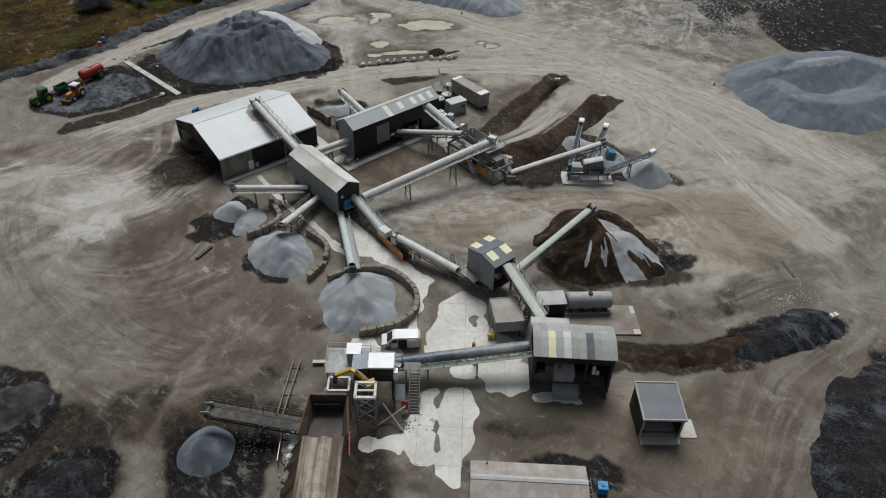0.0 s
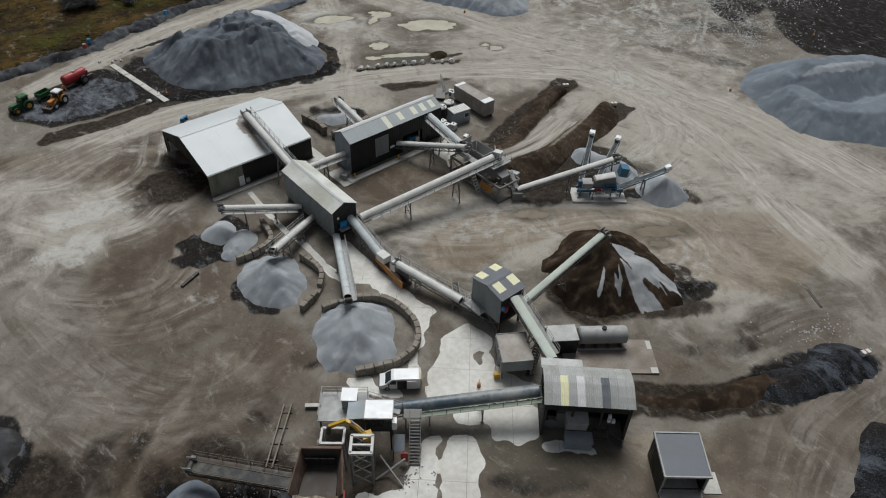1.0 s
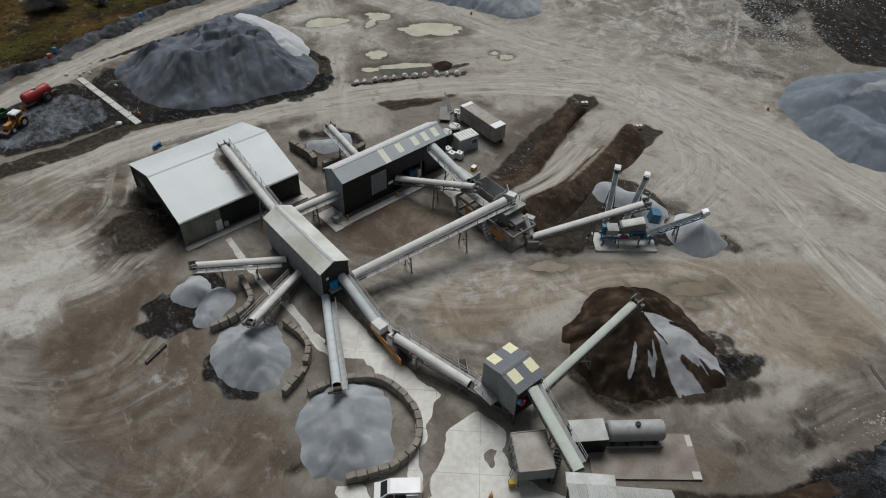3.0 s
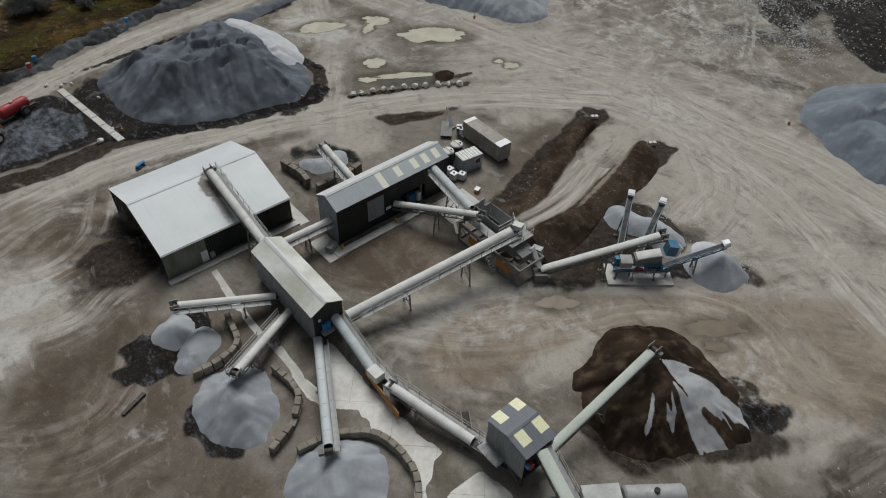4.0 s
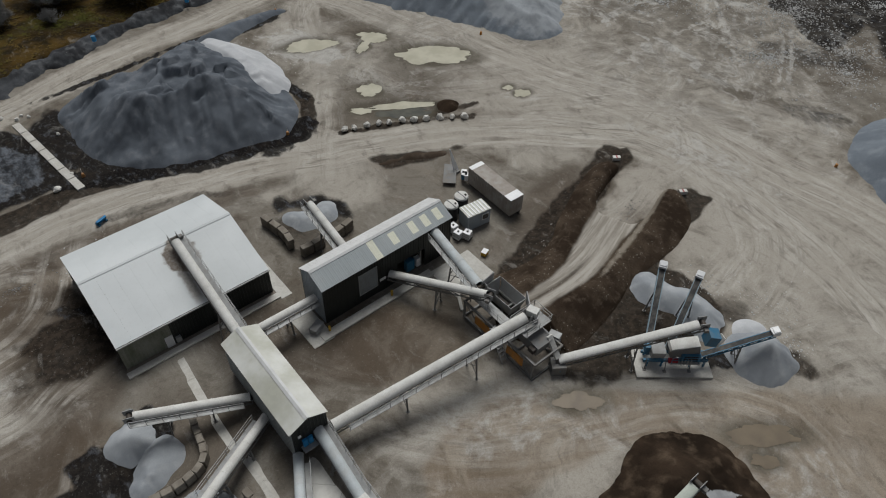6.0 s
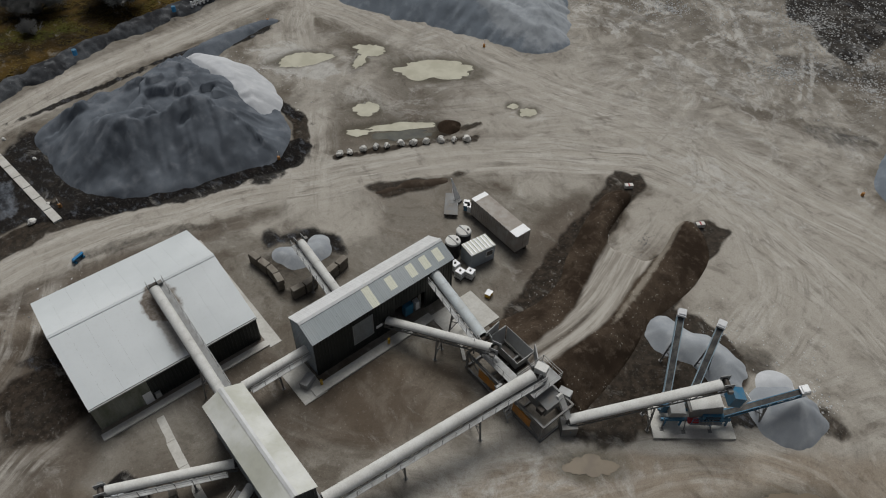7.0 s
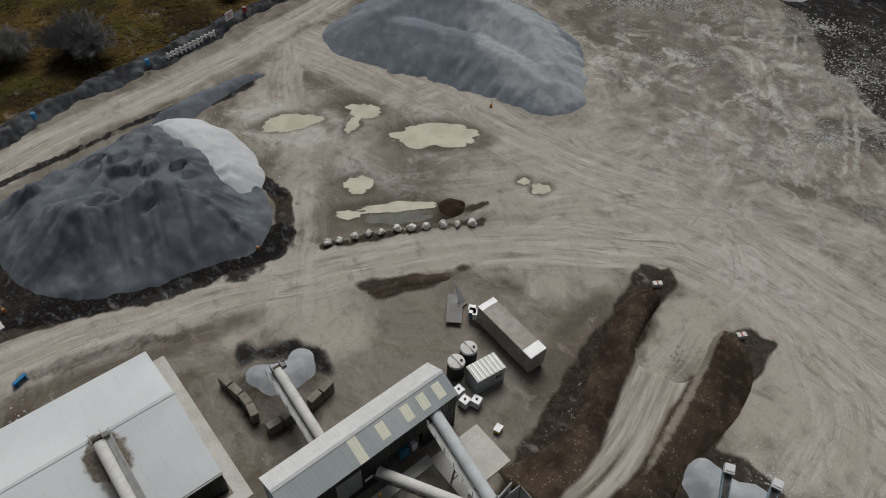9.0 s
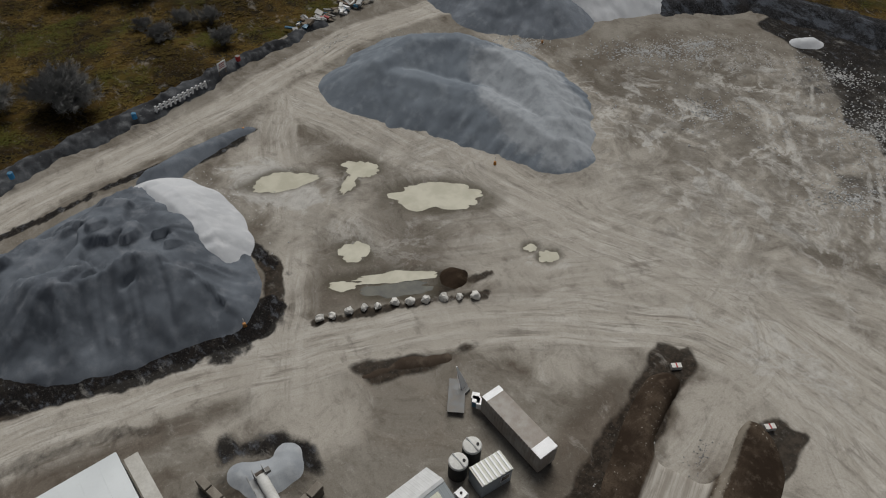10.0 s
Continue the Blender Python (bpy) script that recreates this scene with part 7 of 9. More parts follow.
part("hydraulic_tank", Geo().tube((3.6, 1.3, 1.4), (4.6, 1.3, 1.4), 0.35, 12), M["red"], b, "small red tank")
for x in (5.0, 5.35, 5.7, 6.05):
    part("vent", Geo().box((x, 0.95, 1.5), (0.12, 0.2, 0.9)), M["galv"], b)
rails(b, [(3.8, 0.9, 1.4), (7.0, 0.9, 1.4)], mat=M["blue"])
part("catwalk", Geo().box((5.4, 1.05, 1.37), (3.4, 0.55, 0.06)), M["galv"], b)
conveyor((84.6, 63.0, 1.5), (93.6, 68.8, 5.3), 0.75, None, (0.7,), 0, "slim steep blue-grey discharge conveyor", 0.5, "screener discharge belts", head=False, frame_mat="steel_blue")
conveyor((86.8, 61.7, 1.5), (96.0, 65.0, 5.1), 0.75, None, (0.7,), 0, "slim steep blue-grey discharge conveyor", 0.5, "screener discharge belts", head=False, frame_mat="steel_blue")
conveyor((89.0, 58.9, 1.6), (95.8, 54.5, 4.9), 0.7, None, (0.55,), 0, "slim blue discharge conveyor over a neat cone", 0.45, "screener discharge belts", head=False, frame_mat="blue")
for x, y, z, a in ((93.7, 68.85, 5.5, 33), (96.1, 65.05, 5.3, 20), (95.9, 54.45, 5.05, -33)):
    h = new("belt_head_hood", Geo().box((0, 0, 0), (0.9, 0.95, 0.6)).box((0.1, 0, 0.34), (0.7, 0.8, 0.1)).mesh("belt_head_hood", M["white"]))
    h.matrix_basis = pose(x, y, z, 0, -18, a)
    tagged(h, "white sheet-metal hood at a belt head", "hood", "belt head hoods")


# ---- round the small tower: bin, steps, tank, container, pad ----
b = thing("storage_bin", 47.5, 43.0, 0, -33, "square steel bin on legs, heaped with brown fines", "bin")
L, W = 3.8, 4.6
for x in (0.1, L - 0.1):
    for y in (0.1, W / 2, W - 0.1):
        part("leg", Geo().beam((x, y, 0), (x, y, 1.5), 0.18, up=(1, 0, 0)), M["steel"], b)
g = Geo().box((L / 2, 0, 2.3), (L, 0.1, 1.8)).box((L / 2, W, 2.3), (L, 0.1, 1.8)).box((0, W / 2, 2.3), (0.1, W, 1.8)).box((L, W / 2, 2.3), (0.1, W, 1.8)).box((L / 2, W / 2, 1.45), (L, W, 0.1))
part("bin_wall", g, M["clad_grey"], b)
for k in range(5):
    part("stiffener", Geo().box((-0.1, 0.3 + k * 1.0, 2.2), (0.12, 0.12, 1.7)), M["galv"], b)
top = Geo()
for i in range(8):
    for j in range(8):
        z = [3.12 + 0.22 * math.sin(math.pi * u / 8) * math.sin(math.pi * v / 8) for u, v in ((i, j), (i + 1, j), (i + 1, j + 1), (i, j + 1))]
        top.add([(L * i / 8, W * j / 8, z[0]), (L * (i + 1) / 8, W * j / 8, z[1]), (L * (i + 1) / 8, W * (j + 1) / 8, z[2]), (L * i / 8, W * (j + 1) / 8, z[3])], [(0, 1, 2, 3)])
part("fines", top, M["brown_roof"], b, "brown fines heaped level with the rim")
part("ladder", Geo().beam((-0.5, 1.0, 0), (-0.2, 1.0, 3.2), 0.07).beam((-0.5, 1.5, 0), (-0.2, 1.5, 3.2), 0.07), M["galv"], b)
part("motor", Geo().box((-0.5, 0.3, 0.5), (0.7, 0.6, 0.8)), M["yellow"], b, "yellow motor guard")
b = thing("steel_stair", 50.6, 40.6, 0, 28, "dark steel stair with handrails beside the bin", "stair")
g = Geo()
for i in range(12):
    g.box((0.3 + i * 0.3, 0.45, 0.2 + i * 0.2), (0.3, 0.85, 0.05))
part("treads", g, M["steel_dark"], b)
part("stringer", Geo().beam((0, 0, 0.05), (3.8, 0, 2.6), 0.06, 0.25), M["steel_dark"], b)
part("stringer", Geo().beam((0, 0.9, 0.05), (3.8, 0.9, 2.6), 0.06, 0.25), M["steel_dark"], b)
rails(b, [(0, 0, 0.1), (3.8, 0, 2.6)], mat=M["steel"])
rails(b, [(0, 0.9, 0.1), (3.8, 0.9, 2.6)], mat=M["steel"])
part("post", Geo().beam((3.7, 0.45, 0), (3.7, 0.45, 2.5), 0.14, up=(1, 0, 0)), M["steel_dark"], b)

b = thing("tank_pad", 54.4, 38.6, 0, -40, "mud-brown concrete pad with pale corners", "concrete pad")
part("slab", Geo().box((5.9, 2.7, 0.12), (11.8, 5.6, 0.32)), M["concrete_wet"], b)
part("pale_corner", Geo().box((11.3, 0.4, 0.285), (0.9, 0.9, 0.02)), M["concrete"], b)
part("pale_corner", Geo().box((11.45, 4.6, 0.285), (0.6, 1.4, 0.02)), M["concrete"], b)
b = thing("steel_container", 54.7, 42.0, 0.1, -35, "pale grey steel container with a ribbed roof", "container")
part("body", Geo().box((1.9, 1.3, 1.3), (3.8, 2.6, 2.5)), M["clad_green"], b)
part("roof", Geo().box((1.9, 1.3, 2.6), (3.9, 2.7, 0.12)), M["roof_galv"], b, "pale weathered roof sheet")
for k in range(10):
    part("rib", Geo().box((0.2 + k * 0.378, 0.0, 1.3), (0.12, 0.06, 2.4)), M["clad_green"], b)
part("hatch", Geo().box((3.82, 0.8, 1.0), (0.05, 0.35, 0.35)), M["white"], b)
b = thing("water_tank", 58.9, 40.9, 0.28, -37.5, "long cylindrical galvanised tank on a steel cradle", "tank")
g = Geo()
ring = [(0, 0.5), (0.08, 0.95), (0.25, 1.15), (6.2, 1.15), (6.37, 0.95), (6.45, 0.5)]
for (x0, r0), (x1, r1) in zip(ring[:-1], ring[1:]):
    g.tube((x0, 0, 1.65), (x1, 0, 1.65), r0, 28, r1, caps=False)
g.tube((-0.01, 0, 1.65), (0.01, 0, 1.65), 0.52, 28).tube((6.44, 0, 1.65), (6.46, 0, 1.65), 0.52, 28)
part("shell", g, M["galv"], b, flat=False)
for x in (0.3, 2.2, 4.2, 6.1):
    part("band", Geo().tube((x - 0.04, 0, 1.65), (x + 0.04, 0, 1.65), 1.175, 28), M["galv"], b)
# closed neck, coloured black for the shade inside an open manhole
part("manhole", Geo().tube((3.3, 0, 2.7), (3.3, 0, 3.0), 0.3, 14), M["black"], b, "manhole neck, black to stand for its dark inside")
for x in (0.8, 2.4, 4.0, 5.6):
    part("saddle", Geo().box((x, 0, 0.4), (0.2, 2.2, 0.8)), M["steel_dark"], b)
part("cradle", Geo().beam((0, -1.1, 0.12), (6.4, -1.1, 0.12), 0.2, 0.24).beam((0, 1.1, 0.12), (6.4, 1.1, 0.12), 0.2, 0.24), M["galv"], b)

b = thing("lean_board", 51.6, 55.6, 0, 60, "small steel tray conveyor leaning by the tower", "tray")
part("tray", Geo().beam((0, 0, 0.4), (3.4, 0, 1.5), 0.9, 0.12), M["steel_dark"], b)
part("side", Geo().beam((0, -0.45, 0.55), (3.4, -0.45, 1.65), 0.06, 0.4).beam((0, 0.45, 0.55), (3.4, 0.45, 1.65), 0.06, 0.4), M["galv"], b)
part("leg", Geo().beam((2.6, 0, 0), (2.6, 0, 1.2), 0.14, up=(1, 0, 0)), M["steel"], b)

# ---- yard east of the screen house ----
b = thing("box_container", 88.75, 90.6, 0, -1.5, "long grey-brown box container with a dusty roof and white ends", "container")
part("skid", Geo().box((0.5, 4.6, 0.3), (0.3, 9.2, 0.6)).box((1.9, 4.6, 0.3), (0.3, 9.2, 0.6)), M["steel_dark"], b)
part("body", Geo().box((1.2, 4.6, 2.0), (2.4, 9.2, 2.8)), M["brown_roof"], b)
for k in range(23):
    for x in (-0.02, 2.42):
        part("rib", Geo().box((x, 0.2 + k * 0.4, 2.0), (0.06, 0.16, 2.7)), M["brown_roof"], b)
part("roof_end", Geo().box((1.2, 0.7, 3.43), (2.42, 1.4, 0.05)), M["white"], b, "clean white roof end")
part("roof_end", Geo().box((1.2, 8.8, 3.43), (2.42, 0.8, 0.05)), M["white"], b, "clean white roof end")
part("roof_sheet", Geo().box((1.2, 4.9, 3.42), (2.40, 7.0, 0.04)), M["brown_roof"], b)
part("door", Geo().box((0.62, -0.03, 2.0), (1.1, 0.06, 2.6)), M["brown_roof"], b)
part("door", Geo().box((1.78, -0.03, 2.0), (1.1, 0.06, 2.6)), M["brown_roof"], b)

b = thing("site_cabin", 82.5, 92.4, 0, -7, "small white site cabin with a ribbed roof", "cabin")
part("body", Geo().box((1.9, 1.1, 1.3), (3.7, 2.3, 2.5)), M["clad_blue"], b)
part("roof", Geo().box((1.9, 1.1, 2.6), (3.8, 2.4, 0.1)), M["roof_cream"], b)
for k in range(7):
    part("roof_rib", Geo().box((0.3 + k * 0.53, 1.1, 2.69), (0.2, 2.3, 0.08)), M["white"], b)
w = part("window", Geo().box((2.9, -0.07, 1.6), (1.0, 0.06, 0.9)), M["glass"], b)
part("window_frame", Geo().box((2.9, -0.09, 2.07), (1.1, 0.06, 0.07)).box((2.9, -0.09, 1.13), (1.1, 0.06, 0.07)).box((2.37, -0.09, 1.6), (0.07, 0.06, 1.0)).box((3.43, -0.09, 1.6), (0.07, 0.06, 1.0)), M["white"], w)
part("skid", Geo().box((1.9, 0.3, 0.04), (3.6, 0.2, 0.12)).box((1.9, 1.9, 0.04), (3.6, 0.2, 0.12)), M["steel_dark"], b)


def round_tank(x, y):
    b = thing("round_tank", x, y, 0, 0, "upright black tank with a dusty white domed lid", "tank", "tanks beside the cabin")
    part("shell", Geo().tube((0, 0, 0), (0, 0, 2.5), 1.0, 24), M["black"], b, flat=False)
    part("lid", Geo().tube((0, 0, 2.5), (0, 0, 2.72), 1.04, 24, 0.95).tube((0, 0, 2.72), (0, 0, 2.85), 0.95, 24, 0.35), M["cover"], b, "dusty white lid", flat=False)
    part("ridge", Geo().box((0, 0, 2.86), (0.12, 1.9, 0.1)), M["galv"], b)
    part("filler_cap", Geo().tube((0.45, -0.35, 2.7), (0.45, -0.35, 2.9), 0.16, 12), M["black"], b)


round_tank(82.4, 95.9)
round_tank(84.7, 96.4)


def ibc(x, y, rz, h=1.15):
    b = thing("water_container", x, y, 0, rz, "white square water container in a wire cage", "container", "water containers")
    part("bottle", Geo().box((0, 0, 0.15 + h / 2), (1.0, 1.0, h)), M["white"], b)
    part("pallet", Geo().box((0, 0, 0.07), (1.1, 1.1, 0.14)), M["steel_dark"], b)
    g = Geo()
    for z in (0.3, 0.7, 1.1):
        for s in (-0.54, 0.54):
            g.beam((-0.54, s, z), (0.54, s, z), 0.04).beam((s, -0.54, z), (s, 0.54, z), 0.04)
    part("cage", g, M["galv"], b)
    part("cap", Geo().tube((0, 0, 0.15 + h), (0, 0, 0.25 + h), 0.14, 10), M["black"], b)


ibc(80.6, 92.2, 12)
ibc(80.9, 93.6, 4)
ibc(81.6, 91.4, 20)
b = thing("pump_box", 81.4, 87.6, 0, 20, "small yellow pump box on the slab", "pump box")
part("body", Geo().box((0, 0, 0.35), (0.9, 0.7, 0.6)), M["yellow"], b)
part("lid", Geo().box((0, 0, 0.68), (0.95, 0.75, 0.06)), M["white"], b)
b = thing("loading_pad", 72.8, 84.0, 0, 0, "pale concrete slab beside the screen house", "concrete pad")
part("slab", Geo().box((4.0, 2.9, 0.05), (6.6, 5.4, 0.2), 0), M["concrete"], b)
part("kerb", Geo().box((0.6, -0.6, 0.1), (0.4, 3.0, 0.3), -30), M["concrete"], b)
b = thing("flat_trailer", 87.6, 101.0, 0, 47, "low flat trailer loaded with small crates", "trailer")
part("deck", Geo().box((1.8, 0.9, 0.6), (4.4, 1.9, 0.12)), M["steel"], b)
for x in (0.8, 2.9):
    for y in (0.1, 1.7):
        part("wheel", Geo().tube((x, y - 0.12, 0.32), (x, y + 0.12, 0.32), 0.32, 14), M["black"], b)
part("drawbar", Geo().beam((4.0, 0.9, 0.5), (5.2, 0.9, 0.35), 0.12), M["steel"], b)
for x, y, mat in ((1.6, 0.0, "blue"), (2.5, -0.4, "clad_blue"), (2.2, 0.5, "white")):
    c = thing("crate", 88.6 + x * 0.3, 100.7 - y, 0.66, 40, "small blue and white machine crate", "crate", "crates on the trailer")
    part("body", Geo().box((0, 0, 0.5), (0.8, 0.8, 0.95)), M[mat], c)
    part("lid", Geo().box((0, 0, 1.0), (0.86, 0.86, 0.08)), M["white"], c)
b = thing("folded_boom", 89.6, 103.2, 0, 100, "white tapering boom leaning from its foot", "boom")
part("foot", Geo().box((0, 0, 0.2), (1.0, 0.8, 0.4)), M["steel"], b)
part("blade", Geo().add([(-0.1, -0.5, 0.4), (0.1, -0.5, 0.4), (0.1, 0.5, 0.4), (-0.1, 0.5, 0.4), (1.0, 0.3, 4.0), (1.1, 0.3, 4.0), (1.1, 0.45, 4.0), (1.0, 0.45, 4.0)], [(3, 2, 1, 0), (4, 5, 6, 7), (0, 1, 5, 4), (1, 2, 6, 5), (2, 3, 7, 6), (3, 0, 4, 7)]), M["white"], b)


# ---- primary hopper, ramp and control platform ----
def primary_station():
    b = thing("primary_hopper", 22.2, 44.4, 0, -40, "rust-stained primary feed hopper with flared steel sides", "hopper")
    part("back_wall", Geo().box((0.2, 2.0, 3.4), (4.2, 0.2, 2.4), 0, -10), M["steel_dark"], b)
    part("rim", Geo().beam((-1.9, 2.2, 4.55), (2.3, 2.2, 4.55), 0.3, 0.25), M["rust"], b, "rust-brown rim")
    for s in (-1, 1):
        x0, x1 = 2.1 * s + 0.2, 2.7 * s
        g = Geo().add([(x0, 2.0, 4.6), (x1, -2.2, 3.2), (x1 * 0.75, -2.2, 1.6), (x0 * 0.75, 2.0, 2.2), (x0 + 0.15 * s, 2.0, 4.6), (x1 + 0.15 * s, -2.2, 3.2), (x1 * 0.75 + 0.15 * s, -2.2, 1.6), (x0 * 0.75 + 0.15 * s, 2.0, 2.2)],
                      [(0, 1, 2, 3), (7, 6, 5, 4), (0, 4, 5, 1), (1, 5, 6, 2), (2, 6, 7, 3), (3, 7, 4, 0)])
        part("side_plate", g, M["rust"], b, "flared rusty steel side plate")
    part("feeder_deck", Geo().box((0, 0, 1.9), (3.8, 4.4, 0.2), 0, 6), M["steel_dark"], b)
    for x in (-1.2, -0.4, 0.4, 1.2):
        part("wear_curtain", Geo().box((x, 1.6, 2.9), (0.7, 0.12, 1.6), 0, 8), M["black"], b)
    for x in (-1.8, 1.8):
        for y in (-1.8, 1.8):
            part("leg", Geo().beam((x, y, 0), (x, y, 2.0), 0.3, up=(1, 0, 0)), M["steel_dark"], b)
    part("edge_rail", Geo().beam((2.9, -1.8, 3.2), (3.1, -4.6, 2.7), 0.14), M["red"], b, "red painted edge rail")

    b = thing("access_ramp", 22.2, 44.4, 0, -40, "tan earth ramp with wheel ruts leading to the hopper", "ramp")
    g = Geo()
    n = 22
    for i in range(n):
        for j in range(12):
            q = []
            for u, v in ((i, j), (i + 1, j), (i + 1, j + 1), (i, j + 1)):
                y, x = -2.3 - u * 0.8, -2.3 + v * 4.6 / 12
                wx, wy = 22.2 + x * 0.766 + y * 0.643, 44.4 - x * 0.643 + y * 0.766
                z = 2.75 - u * 0.045 + 0.14 * math.cos(x * 2.9) + 0.25 * (noise.noise((wx * 0.8, wy * 0.8, 1)))
                q.append((x, y, z))
            g.add(q, [(0, 1, 2, 3)])
    part("surface", g, ramp_mat, b)
    for s in (-1, 1):
        g = Geo()
        for i in range(n):
            q = []
            for u, k in ((i, 0), (i + 1, 0), (i + 1, 1), (i, 1)):
                y = -2.3 - u * 0.8
                z = 2.72 - u * 0.045
                q.append((2.3 * s + (1.9 * s if k else 0) + 0.3 * math.sin(u * 1.7) * k, y, z if not k else -0.2))
            g.add(q, [(0, 1, 2, 3)])
        part("bank", g, M["berm"], b, "loose soil flank")

    b = thing("grizzly_frame", 22.2, 44.4, 0, -40, "white steel frame over the hopper outlet", "frame")
    for x in (0.0, 2.4):
        for y in (2.7, 4.6):
            part("post", Geo().beam((x, y, 0), (x, y, 4.6), 0.22, up=(1, 0, 0)), M["galv"], b)
    part("top_frame", Geo().beam((0, 2.7, 4.6), (2.4, 2.7, 4.6), 0.25).beam((0, 4.6, 4.6), (2.4, 4.6, 4.6), 0.25).beam((0, 2.7, 4.6), (0, 4.6, 4.6), 0.25).beam((2.4, 2.7, 4.6), (2.4, 4.6, 4.6), 0.25), M["cover"], b)
    part("side_gear", Geo().tube((-0.4, 3.0, 3.9), (-0.1, 3.0, 3.9), 0.55, 14), M["steel"], b)

    b = thing("lattice_tower", 22.2, 44.4, 0, -40, "cross-braced steel tower with a pale top frame", "tower")
    for x in (3.4, 5.6):
        for y in (0.7, 2.8):
            part("leg", Geo().beam((x, y, 0), (x, y, 5.9), 0.2, up=(1, 0, 0)), M["steel"], b)
    for z in (0.2, 2.1, 4.0):
        for y in (0.7, 2.8):
            part("brace", Geo().beam((3.4, y, z), (5.6, y, z + 1.9), 0.1), M["steel"], b)
            part("brace", Geo().beam((5.6, y, z), (3.4, y, z + 1.9), 0.1), M["steel"], b)
        for x in (3.4, 5.6):
            part("brace", Geo().beam((x, 0.7, z), (x, 2.8, z + 1.9), 0.1), M["steel"], b)
    part("top_frame", Geo().beam((3.3, 0.7, 5.9), (5.7, 0.7, 5.9), 0.3).beam((3.3, 2.8, 5.9), (5.7, 2.8, 5.9), 0.3).beam((3.4, 0.7, 5.9), (3.4, 2.8, 5.9), 0.3).beam((5.6, 0.7, 5.9), (5.6, 2.8, 5.9), 0.3).beam((3.3, 1.7, 5.9), (5.7, 1.7, 5.9), 0.2), M["cover"], b)

    b = thing("rock_breaker_arm", 22.2, 44.4, 0, -40, "yellow hydraulic rock-breaker arm on a pedestal", "breaker arm")
    part("pedestal", Geo().tube((5.0, 3.4, 0), (5.0, 3.4, 4.6), 0.35, 12), M["steel"], b)
    part("slew_base", Geo().box((4.9, 3.4, 4.9), (1.1, 1.0, 0.8), 20), M["yellow"], b)
    part("boom", Geo().beam((4.8, 3.4, 5.0), (3.6, 4.0, 6.0), 0.4, 0.5).beam((3.6, 4.0, 6.0), (2.6, 4.5, 6.1), 0.36, 0.45), M["yellow"], b)
    part("stick", Geo().beam((2.7, 4.5, 6.2), (0.8, 4.3, 5.3), 0.32, 0.4), M["yellow"], b)
    part("cylinder", Geo().tube((4.5, 3.6, 5.6), (3.2, 4.2, 6.5), 0.12, 10), M["galv"], b)
    part("hammer", Geo().beam((0.8, 4.3, 5.5), (0.7, 4.1, 4.3), 0.35, 0.4), M["steel_dark"], b)

    b = thing("control_cabin", 22.2, 44.4, 0, -40, "raised control cabin with a pale dusty roof", "cabin")
    for x in (4.8, 7.3):
        for y in (5.1, 7.1):
            part("leg", Geo().beam((x, y, 0), (x, y, 3.6), 0.2, up=(1, 0, 0)), M["steel_dark"], b)
    part("body", Geo().box((6.0, 6.1, 4.7), (2.8, 2.2, 2.4)), M["clad_green"], b)
    part("roof", Geo().box((6.0, 6.1, 5.98), (3.1, 2.5, 0.14)), M["white"], b, "pale roof with a dusty print")
    part("roof_edge", Geo().box((6.0, 4.86, 5.98), (3.16, 0.08, 0.22)).box((6.0, 7.34, 5.98), (3.16, 0.08, 0.22)).box((4.46, 6.1, 5.98), (0.08, 2.5, 0.22)).box((7.54, 6.1, 5.98), (0.08, 2.5, 0.22)), M["galv"], b)
    part("window", Geo().box((6.0, 4.98, 5.0), (2.3, 0.06, 1.0)), M["glass"], b)
    part("air_unit", Geo().box((7.7, 5.3, 4.6), (0.5, 0.8, 1.2)), M["white"], b)
    part("lean_roof", Geo().box((3.55, 6.3, 5.5), (2.0, 2.3, 0.1), 0, 0, -8), M["clad_blue"], b, "pale blue lean-to roof")
    part("lean_wall", Geo().box((3.6, 6.4, 4.2), (1.7, 1.9, 2.3)), M["steel_dark"], b)

    b = thing("service_platform", 22.2, 44.4, 0, -40, "grated service platform with rails and a white hut", "platform")
    part("deck", Geo().box((1.8, 8.3, 3.4), (5.4, 4.0, 0.12)), M["galv"], b)
    for x in (-0.6, 4.2):
        for y in (6.6, 10.0):
            part("leg", Geo().beam((x, y, 0), (x, y, 3.4), 0.2, up=(1, 0, 0)), M["steel"], b)
    rails(b, [(-0.8, 6.4, 3.46), (-0.8, 10.2, 3.46), (4.4, 10.2, 3.46), (4.4, 8.0, 3.46)])
    part("hut", Geo().box((2.5, 8.8, 4.2), (1.6, 1.6, 1.5)), M["clad_blue"], b)
    part("hut_roof", Geo().box((2.5, 8.8, 5.0), (1.8, 1.8, 0.1)), M["white"], b)
    part("walkway", Geo().beam((4.4, 9.2, 3.4), (8.2, 8.0, 3.0), 0.9, 0.08), M["galv"], b)
    rails(b, [(4.4, 9.7, 3.46), (8.4, 8.5, 3.06)])

    b = thing("steel_stair", 22.2, 44.4, 0, -40, "grey steel stair tower beside the conveyor tail", "stair")
    g = Geo()
    for i in range(14):
        g.box((9.9, 3.2 + i * 0.26, 0.25 + i * 0.24), (1.1, 0.28, 0.05))
    part("treads", g, M["steel"], b)
    for x in (9.3, 10.5):
        part("stringer", Geo().beam((x, 3.0, 0.05), (x, 6.9, 3.6), 0.07, 0.28), M["steel"], b)
        rails(b, [(x, 3.0, 0.1), (x, 6.9, 3.6)])
    part("landing", Geo().box((9.6, 7.4, 3.5), (2.0, 1.2, 0.08)), M["steel"], b)
    part("post", Geo().beam((10.4, 7.8, 0), (10.4, 7.8, 3.5), 0.16, up=(1, 0, 0)), M["steel"], b)
